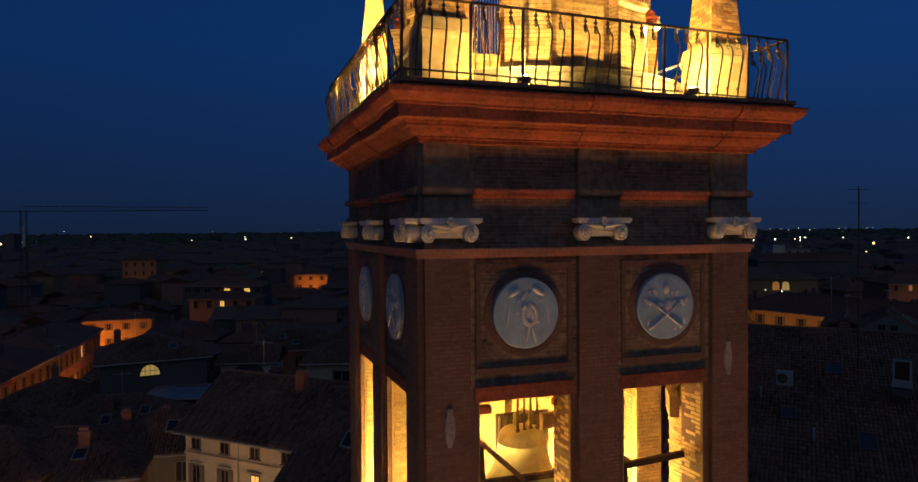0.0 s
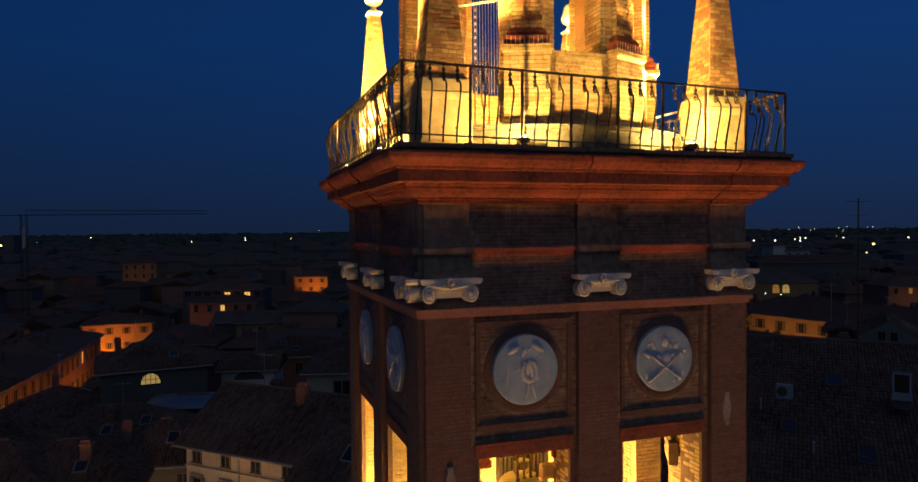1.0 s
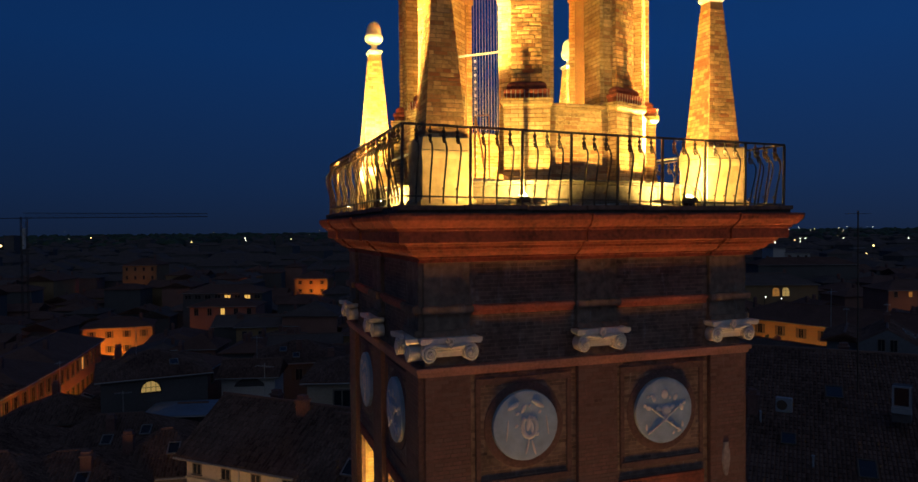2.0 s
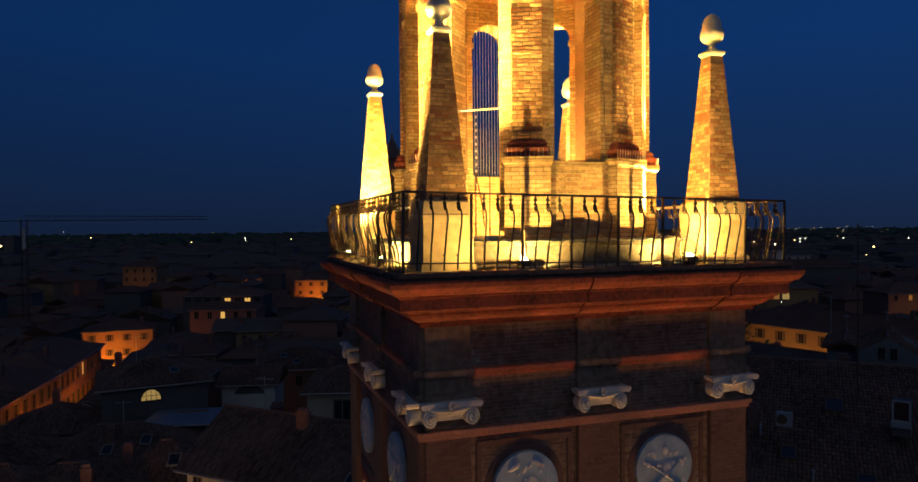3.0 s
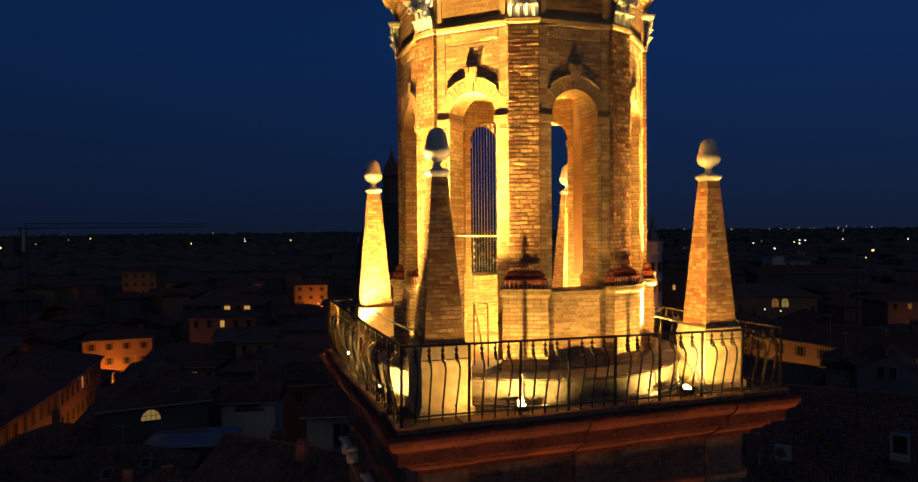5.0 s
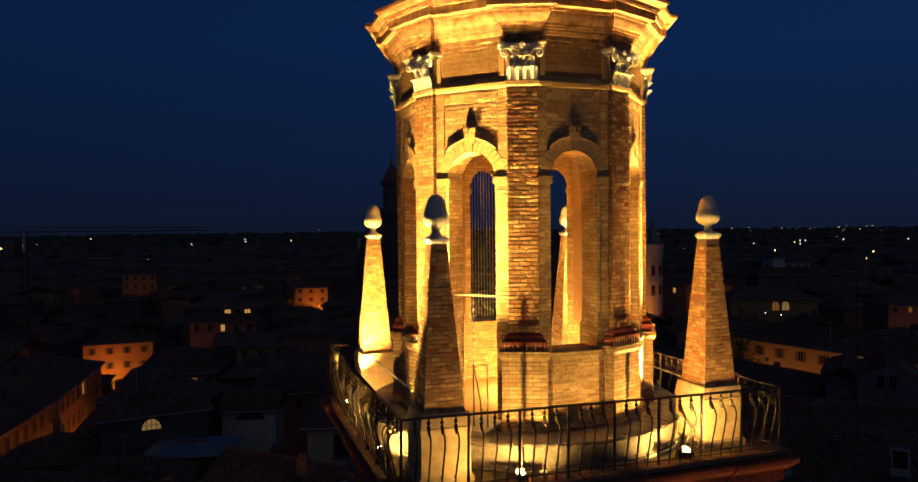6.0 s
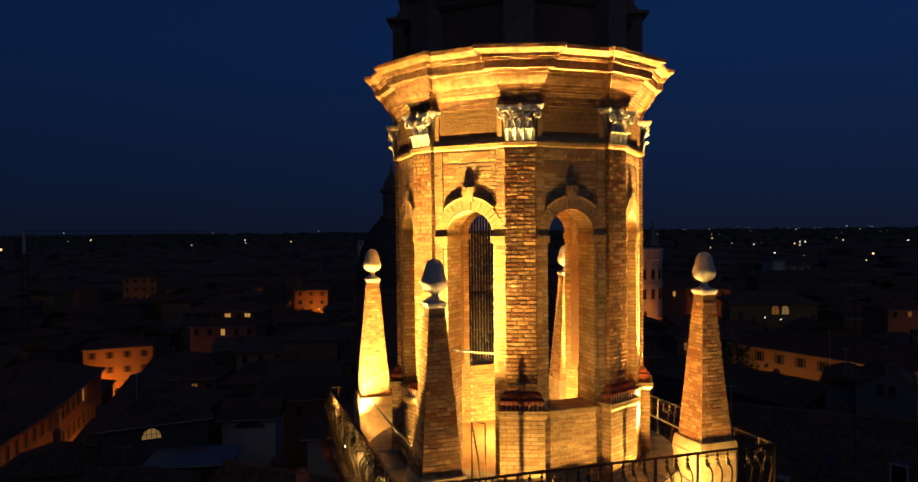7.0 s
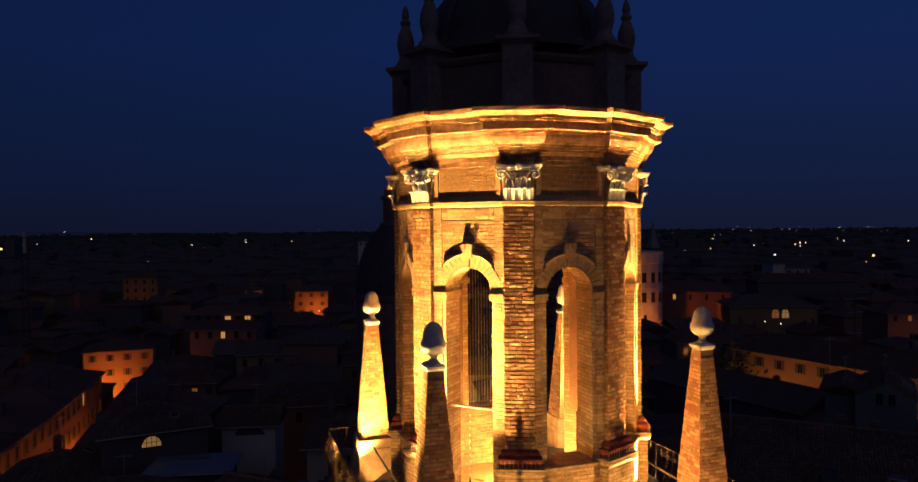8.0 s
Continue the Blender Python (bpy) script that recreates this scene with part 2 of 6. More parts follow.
SKIRT = material("pale weathered lead", (0.30, 0.27, 0.225), 0.7, vary=0.45, grain=9, bump=0.25, stain=2.2)
IRON = material("dark wrought iron", (0.10, 0.072, 0.048), 0.5, metal=0.5, vary=0.4, grain=60, bump=0.3)
STEEL = material("galvanised steel", (0.42, 0.40, 0.36), 0.4, metal=0.8, vary=0.2, grain=50, bump=0.1)
BRONZE = material("bell bronze", (0.50, 0.45, 0.24), 0.55, metal=0.15, vary=0.3, grain=10, bump=0.2)
TIMBER = material("dark oak timber", (0.07, 0.04, 0.022), 0.8, vary=0.4, grain=25, bump=0.4)
CHAMBER = material("bell chamber brick", (0.46, 0.31, 0.15), 0.92, vary=0.4, grain=30, bump=0.5, stain=1.5, island=0.3)
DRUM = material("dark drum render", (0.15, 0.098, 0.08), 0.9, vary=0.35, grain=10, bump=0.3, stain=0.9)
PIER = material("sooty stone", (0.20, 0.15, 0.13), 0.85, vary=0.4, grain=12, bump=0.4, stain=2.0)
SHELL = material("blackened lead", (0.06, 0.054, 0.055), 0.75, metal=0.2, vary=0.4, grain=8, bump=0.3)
TILES = tile_material("clay roof tiles", (0.155, 0.083, 0.058))
TILES_GREY = tile_material("weathered roof tiles", (0.13, 0.096, 0.078))
WALLS = [material("house plaster " + w, c, 0.9, vary=0.25, grain=6, bump=0.15, stain=0.25, per_object=0.4)
         for w, c in (("ochre", (0.26, 0.165, 0.075)), ("cream", (0.38, 0.31, 0.22)), ("rose", (0.24, 0.12, 0.085)), ("grey", (0.095, 0.085, 0.078)), ("white", (0.46, 0.42, 0.37)), ("slate", (0.15, 0.152, 0.155)))]
OCHRE, CREAM, ROSE, GREY_WALL, WHITE_WALL, SLATE_WALL = WALLS
SHEET = material("pale blue roof sheet", (0.16, 0.20, 0.26), 0.6, metal=0.2, vary=0.3, grain=6, bump=0.2, stain=0.6)
CLAY = material("curved clay tile", (0.138, 0.072, 0.05), 0.9, vary=0.55, grain=7, bump=0.2, stain=0.35, island=0.45, alt=(0.142, 0.088, 0.066))
CLAY.node_tree.nodes["Principled BSDF"].inputs["Specular IOR Level"].default_value = 0.12
RIDGE = material("ridge tiles", (0.15, 0.085, 0.06), 0.85, vary=0.4, grain=5, bump=0.2, stain=0.5)
GUTTER = material("zinc gutter", (0.26, 0.24, 0.22), 0.5, metal=0.4, vary=0.3, grain=8, bump=0.1)
GLASS = material("dark window glass", (0.02, 0.022, 0.026), 0.15, vary=0.3, grain=2, bump=0)
SHUTTER = material("painted shutter", (0.10, 0.075, 0.05), 0.7, vary=0.3, grain=20, bump=0.2)
WIN_FRAME = material("worn window frame", (0.15, 0.12, 0.09), 0.7, vary=0.3, grain=20, bump=0.1)
FRAME = material("white window frame", (0.26, 0.27, 0.28), 0.6, vary=0.15, grain=20, bump=0.1)
RUST = material("rusty handrail steel", (0.20, 0.12, 0.06), 0.6, metal=0.4, vary=0.4, grain=30, bump=0.2)
FRAME_WHITE = material("white plastic bead", (0.75, 0.72, 0.66), 0.5, vary=0.1, grain=20, bump=0.0)
LIT = material("lit window", (0.5, 0.35, 0.1), 0.5, vary=0.2, grain=2, bump=0, emit=(1.0, 0.50, 0.11), power=0.8)
LIT_DIM = material("dimly lit window", (0.5, 0.35, 0.1), 0.5, vary=0.2, grain=2, bump=0, emit=(1.0, 0.36, 0.06), power=0.22)
LIT_SOFT = material("softly lit pane", (0.5, 0.35, 0.1), 0.5, vary=0.2, grain=2, bump=0, emit=(1.0, 0.58, 0.17), power=0.30)
GLOW = material("floodlight glass", (0.9, 0.8, 0.5), 0.3, vary=0.05, grain=2, bump=0, emit=(1.0, 0.80, 0.38), power=25.0)
BULB = material("sodium lamp", (0.9, 0.7, 0.4), 0.3, vary=0.05, grain=2, bump=0, emit=(1.0, 0.58, 0.2), power=4.0)
BULB_WHITE = material("white lamp", (0.9, 0.9, 0.8), 0.3, vary=0.05, grain=2, bump=0, emit=(1.0, 0.84, 0.6), power=4.0)
EARTH = material("dark ground", (0.05, 0.045, 0.04), 0.95, vary=0.5, grain=0.5, bump=0.2, stain=0.02)
PAVING = material("street paving", (0.16, 0.14, 0.12), 0.85, vary=0.3, grain=4, bump=0.3, stain=0.3)
LEAF = material("dark foliage", (0.04, 0.06, 0.025), 0.8, vary=0.5, grain=6, bump=0.4, island=0.8)
BARK = material("tree bark", (0.10, 0.07, 0.05), 0.9, vary=0.4, grain=20, bump=0.5)
STAR = material("evening star", (0.9, 0.9, 0.9), 0.5, vary=0.05, grain=2, bump=0, emit=(0.8, 0.9, 1.0), power=1.5)


# ---- mesh helpers ----
def uv_metres(bm):
    """UVs in metres: level direction across a face, and up it."""
    layer = bm.loops.layers.uv.verify()
    for f in bm.faces:
        n = f.normal
        across = Vector((1, 0, 0)) if abs(n.z) > 0.97 else Vector((0, 0, 1)).cross(n).normalized()
        up = n.cross(across)
        for lp in f.loops:
            lp[layer].uv = (lp.vert.co.dot(across), lp.vert.co.dot(up))


def part(name, bm, mat, parent=None, label="", smooth=False):
    bmesh.ops.recalc_face_normals(bm, faces=bm.faces[:])
    bm.normal_update()
    uv_metres(bm)
    me = bpy.data.meshes.new(name)
    bm.to_mesh(me)
    bm.free()
    me.materials.append(mat)
    if smooth:
        me.polygons.foreach_set("use_smooth", [True] * len(me.polygons))
    ob = new(name, me)
    ob.parent = parent
    return tagged(ob, label)


def again(ob, name, parent, m=None):
    """Another part on the same mesh."""
    o = new(name, ob.data)
    o.parent = parent
    if m is not None:
        o.matrix_basis = m
    return o


def thing(name, label, category, at=(0, 0, 0), group="", kind="", turn=0):
    e = new(name)
    e.matrix_basis = pose(*at, 0, 0, turn)
    e.empty_display_size = 0.3
    return tagged(e, label, category, group, kind)


def add_box(bm, x0, x1, y0, y1, z0, z1, m=None):
    vs = [bm.verts.new((x, y, z)) for z in (z0, z1) for x, y in ((x0, y0), (x1, y0), (x1, y1), (x0, y1))]
    if m is not None:
        for v in vs:
            v.co = m @ v.co
    for q in ((0, 3, 2, 1), (4, 5, 6, 7), (0, 1, 5, 4), (1, 2, 6, 5), (2, 3, 7, 6), (3, 0, 4, 7)):
        bm.faces.new([vs[i] for i in q])
    return vs


def box(x0, x1, y0, y1, z0, z1, bevel=0.0, m=None):
    bm = bmesh.new()
    add_box(bm, x0, x1, y0, y1, z0, z1, m)
    if bevel:
        bmesh.ops.bevel(bm, geom=bm.edges[:], offset=bevel, segments=2, affect="EDGES")
    return bm


def loft(rings, close=True):
    """Skin over rings of equal count; caps at both ends."""
    bm = bmesh.new()
    rows = [[bm.verts.new(p) for p in ring] for ring in rings]
    k = len(rows[0])
    for a, b in zip(rows, rows[1:]):
        for i in range(k):
            bm.faces.new((a[i], a[(i + 1) % k], b[(i + 1) % k], b[i]))
    if close:
        bm.faces.new(rows[0][::-1])
        bm.faces.new(rows[-1])
    return bm


def ragged(rings, seed, pieces, amount):
    """The same rings with more points, worn unevenly in and out and up and down."""
    rng = random.Random(seed)
    out = []
    for ring in rings:
        ring = [Vector(p) for p in ring]
        row = []
        for p, q in zip(ring, ring[1:] + ring[:1]):
            n = pieces if (q - p).length > 0.3 else 1
            for i in range(n):
                v = p.lerp(q, i / n)
                if i:
                    v = v * (1.0 + rng.gauss(0, amount) / max(math.hypot(v.x, v.y), 0.1))
                    v.z = p.z + (q.z - p.z) * i / n + rng.gauss(0, amount * 0.45)
                row.append(v)
        out.append(row)
    return out


def lathe(profile, n=24, cx=0.0, cy=0.0, turn=0.0):
    return loft([[(cx + r * math.cos(2 * math.pi * (i + turn) / n), cy + r * math.sin(2 * math.pi * (i + turn) / n), z) for i in range(n)] for r, z in profile])


def square_loft(profile, cx=0.0, cy=0.0):
    return loft([[(cx - h, cy - h, z), (cx + h, cy - h, z), (cx + h, cy + h, z), (cx - h, cy + h, z)] for h, z in profile])


def tube(points, r, n=6):
    """A bent rod along points."""
    pts = [Vector(p) for p in points]
    rings = []
    side = None
    for i, p in enumerate(pts):
        way = (pts[min(i + 1, len(pts) - 1)] - pts[max(i - 1, 0)]).normalized()
        ref = Vector((0, 0, 1)) if abs(way.z) < 0.9 else Vector((1, 0, 0))
        if side is None or abs(side.dot(way)) > 0.9:
            side = way.cross(ref).normalized()
        side = (side - way * side.dot(way)).normalized()
        up = way.cross(side)
        rings.append([p + r * (math.cos(2 * math.pi * k / n) * side + math.sin(2 * math.pi * k / n) * up) for k in range(n)])
    return loft(rings)


def join(*bms):
    out = bmesh.new()
    for b in bms:
        me = bpy.data.meshes.new("tmp")
        b.to_mesh(me)
        out.from_mesh(me)
        b.free()
        bpy.data.meshes.remove(me)
    return out


def face_frame(angle):
    """Local x along a face, local y inwards, z up; the face looks towards angle (degrees)."""
    a = radians(angle)
    n, t = (math.cos(a), math.sin(a)), (-math.sin(a), math.cos(a))
    return Matrix(((t[0], -n[0], 0, 0), (t[1], -n[1], 0, 0), (0, 0, 1, 0), (0, 0, 0, 1)))


def mapped(bm, m):
    bmesh.ops.transform(bm, matrix=m, verts=bm.verts[:])
    return bm


def brick_boxes(u0, u1, z0, z1, keep, rng, length=0.25, course=0.066, joint=0.011, slope=None):
    """Running bond: (u0, u1, z0, z1, proud) of each brick. slope(z) gives the two edges at a height."""
    out = []
    z, row = z0, 0
    while z + course * 0.6 < z1:
        a, b = slope(z + course / 2) if slope else (u0, u1)
        step = length if row % 3 else length / 2 + 0.01
        u = a - (length / 2 if row % 2 else 0) - rng.uniform(0, 0.03)
        while u < b:
            s, e = max(u, a), min(u + step - joint, b)
            if e - s > 0.03:
                top = min(z + course - joint, z1)
                if keep((s + e) / 2, (z + top) / 2, (e - s) / 2):
                    out.append((s, e, z + rng.uniform(-0.003, 0.003), top + rng.uniform(-0.003, 0.003), rng.uniform(0.004, 0.022)))
            u += step
        z += course
        row += 1
    return out


def brick_mesh(name, boxes, depth, parent, mat, m, label=""):
    """All bricks of a face in one mesh: y=depth is the wall's skin (local y inwards)."""
    verts, faces = [], []
    for s, e, z0, z1, p in boxes:
        k = len(verts)
        c = 0.004
        verts += [(s, depth + 0.01, z0), (e, depth + 0.01, z0), (e, depth + 0.01, z1), (s, depth + 0.01, z1),
                  (s + c, depth - p, z0 + c), (e - c, depth - p, z0 + c), (e - c, depth - p, z1 - c), (s + c, depth - p, z1 - c)]
        faces += [(k + 4, k + 5, k + 6, k + 7), (k, k + 1, k + 5, k + 4), (k + 1, k + 2, k + 6, k + 5), (k + 2, k + 3, k + 7, k + 6), (k + 3, k, k + 4, k + 7)]
    me = bpy.data.meshes.new(name)
    me.from_pydata(verts, [], faces)
    me.transform(m)
    me.materials.append(mat)
    ob = new(name, me)
    ob.parent = parent
    return tagged(ob, label, kind="stuff")


def always(u, z, h):
    return True

# ---- the square bell tower ----
H = 2.70            # half width of the shaft wall behind the pilasters
PH = 2.75           # half width over the pilasters
OPEN_IN, OPEN_OUT, OPEN_TOP, SILL = 0.45, 1.93, -4.44, -7.6
WALL_T = 0.55
brick_rng = random.Random(5)

tower = thing("bell_tower", "square dark red brick bell tower with a wide cornice", "bell tower", (0, 0, GROUND))


def world_part(name, bm, mat, parent, label="", smooth=False):
    """A part given in world metres, under a parent that stands elsewhere."""
    ob = part(name, bm, mat, parent, label, smooth)
    root = parent
    shift = Matrix.Identity(4)
    while root is not None:
        shift = root.matrix_basis @ shift
        root = root.parent
    ob.matrix_basis = shift.inverted() @ ob.matrix_basis
    return ob


def side_frame(angle):
    """The frame of a shaft side; the west side stands a little further out, the south side a little to the west."""
    return Matrix.Translation({270: (-0.025, 0, 0), 180: (-0.06, 0, 0)}.get(angle, (0, 0, 0))) @ face_frame(angle)


def shaft_wall(angle):
    """The pieces of one wall round the two openings of the bell chamber."""
    y0, y1 = -H, -H + WALL_T
    e = H if angle in (270, 90) else H - WALL_T
    m = side_frame(angle)
    world_part("wall", mapped(box(-e, e, y0, y1, OPEN_TOP, -0.15), m), SOOT, tower)
    world_part("lower_wall", mapped(box(-e, e, y0, y1, GROUND, SILL), m), DARK_MORTAR, tower)
    for a, b in ((-e, -OPEN_OUT), (-OPEN_IN, OPEN_IN), (OPEN_OUT, e)):
        world_part("pier", mapped(box(a, b, y0, y1, SILL, OPEN_TOP), m), DARK_MORTAR, tower)


def in_shaft_wall(u, z, h):
    if z < OPEN_TOP + 0.03 and OPEN_IN - 0.02 < abs(u) + h and abs(u) - h < OPEN_OUT + 0.02:
        return False
    if math.hypot(abs(u) - 1.19, z + 3.19) < 0.60 + h * 0.6:
        return False
    return True


def volute_capital():
    """Ionic capital seen from the front: thin flared abacus, two big hanging scrolls, a hollow between them, a flower."""
    edge = [(-0.50, -0.20), (-0.40, -0.165), (-0.2, -0.125), (0, -0.115), (0.2, -0.125), (0.40, -0.165), (0.50, -0.20), (0.48, 0.05), (-0.48, 0.05)]
    bits = [loft([[(x * k, y * k, z) for x, y in edge] for k, z in ((0.93, -0.075), (0.97, -0.055), (1.0, -0.045), (1.0, 0.0))])]
    for s in (-1, 1):
        ring = []
        for k in range(26):
            a = k * 0.5
            r = 0.118 - 0.0038 * k
            ring.append((s * (0.335 + r * math.sin(a)), -0.125 - 0.0012 * k, -0.205 + r * math.cos(a)))
        bits.append(tube(ring, 0.024, 6))
        bits.append(mapped(lathe([(0.112, -0.06), (0.112, 0.11)], 20), Matrix.Translation((s * 0.335, 0.0, -0.205)) @ pose(0, 0, 0, 90, 0, 0)))
        hub = lathe([(1e-4, -0.045), (0.028, -0.03), (0.034, 0.0), (0.03, 0.05)], 10)
        bits.append(mapped(hub, Matrix.Translation((s * 0.335, -0.14, -0.205)) @ pose(0, 0, 0, -90, 0, 0)))
        bits.append(tube([(s * 0.02, -0.12, -0.125), (s * 0.12, -0.13, -0.115), (s * 0.24, -0.135, -0.095), (s * 0.335, -0.125, -0.09)], 0.026, 6))
    cushion = [[(x, y, z) for y, z in ((-0.085, -0.08), (-0.10, -0.14), (-0.085, -0.19), (0.04, -0.20), (0.04, -0.08))] for x in (-0.30, -0.15, 0, 0.15, 0.30)]
    bits.append(loft(cushion))
    bits.append(box(-0.25, 0.25, -0.05, 0.05, -0.26, -0.17, 0.01))
    for k in range(9):
        bits.append(mapped(lathe([(1e-4, -0.028), (0.022, -0.01), (0.018, 0.02)], 8), Matrix.Translation((-0.2 + 0.05 * k, -0.075, -0.17)) @ pose(0, 0, 0, 60, 0, 0)))
    for k in range(6):
        bits.append(mapped(lathe([(1e-4, -0.035), (0.026, -0.012), (0.02, 0.03)], 8), Matrix.Translation((0.042 * math.cos(k * 1.047), -0.135, -0.045 + 0.042 * math.sin(k * 1.047))) @ pose(0, 0, 0, 90, 0, 0)))
    return join(*bits)


def medallion(kind):
    """The relief of a marble roundel: an emblem of swelling forms."""
    rng = random.Random(kind)
    bits = []

    def blob(x, z, rx, rz, ry=0.05, turn=0):
        b = lathe([(math.sin(t) + 1e-4, -math.cos(t)) for t in [i * math.pi / 8 for i in range(9)]], 14)
        return mapped(b, Matrix.Translation((x, -0.08, z)) @ pose(0, 0, 0, 0, turn, 0) @ Matrix.Diagonal((rx, ry * 0.2, rz, 1)))
    if kind == 0:
        # a wreath like a crescent, two leaning leaves above, a split tail below
        for k in range(20):
            a = 2.4 + k * 0.27
            r = 0.17 - 0.002 * k
            bits.append(blob(0.06 + r * 0.72 * math.cos(a), -0.02 + r * math.sin(a), 0.036, 0.030, 0.09, -math.degrees(a)))
        bits += [blob(0.04, 0.04, 0.035, 0.12, 0.07, 8), blob(0.09, -0.03, 0.03, 0.10, 0.06, -10), blob(-0.20, 0.30, 0.105, 0.038, 0.09, -28), blob(0.19, 0.31, 0.115, 0.036, 0.09, 32), blob(-0.04, 0.25, 0.07, 0.03, 0.06, -60),
                 blob(0.02, -0.30, 0.018, 0.13, 0.05, 14), blob(0.12, -0.33, 0.018, 0.12, 0.05, -16), blob(-0.30, -0.05, 0.012, 0.16, 0.04, 6), blob(0.34, -0.02, 0.012, 0.15, 0.04, -8)]
    else:
        # crossed staves under a knot of round forms, and a small head above
        bits += [blob(0.03, 0.0, 0.085, 0.085, 0.11), blob(0.0, 0.26, 0.062, 0.075, 0.08), blob(-0.30, 0.06, 0.05, 0.035, 0.08, 20), blob(0.31, 0.04, 0.035, 0.06, 0.08, -20), blob(-0.10, 0.03, 0.06, 0.03, 0.08, 25), blob(0.14, 0.05, 0.05, 0.035, 0.08, -30), blob(0.02, -0.12, 0.04, 0.06, 0.07)]
        for s in (-1, 1):
            bits.append(tube([(s * -0.27, -0.083, -0.33), (0, -0.10, -0.13), (s * 0.24, -0.088, 0.05)], 0.014, 6))
            bits += [blob(s * 0.27, -0.32, 0.05, 0.022, 0.06, s * 40), blob(s * 0.33, -0.24, 0.02, 0.05, 0.05), blob(s * 0.20, 0.20, 0.035, 0.05, 0.05, s * 30), blob(s * 0.36, 0.10, 0.03, 0.03, 0.06)]
    for k in range(7):
        bits.append(blob(rng.uniform(-0.32, 0.32), rng.uniform(-0.36, 0.36), 0.02, 0.03, 0.05, rng.uniform(0, 90)))
    return join(*bits)


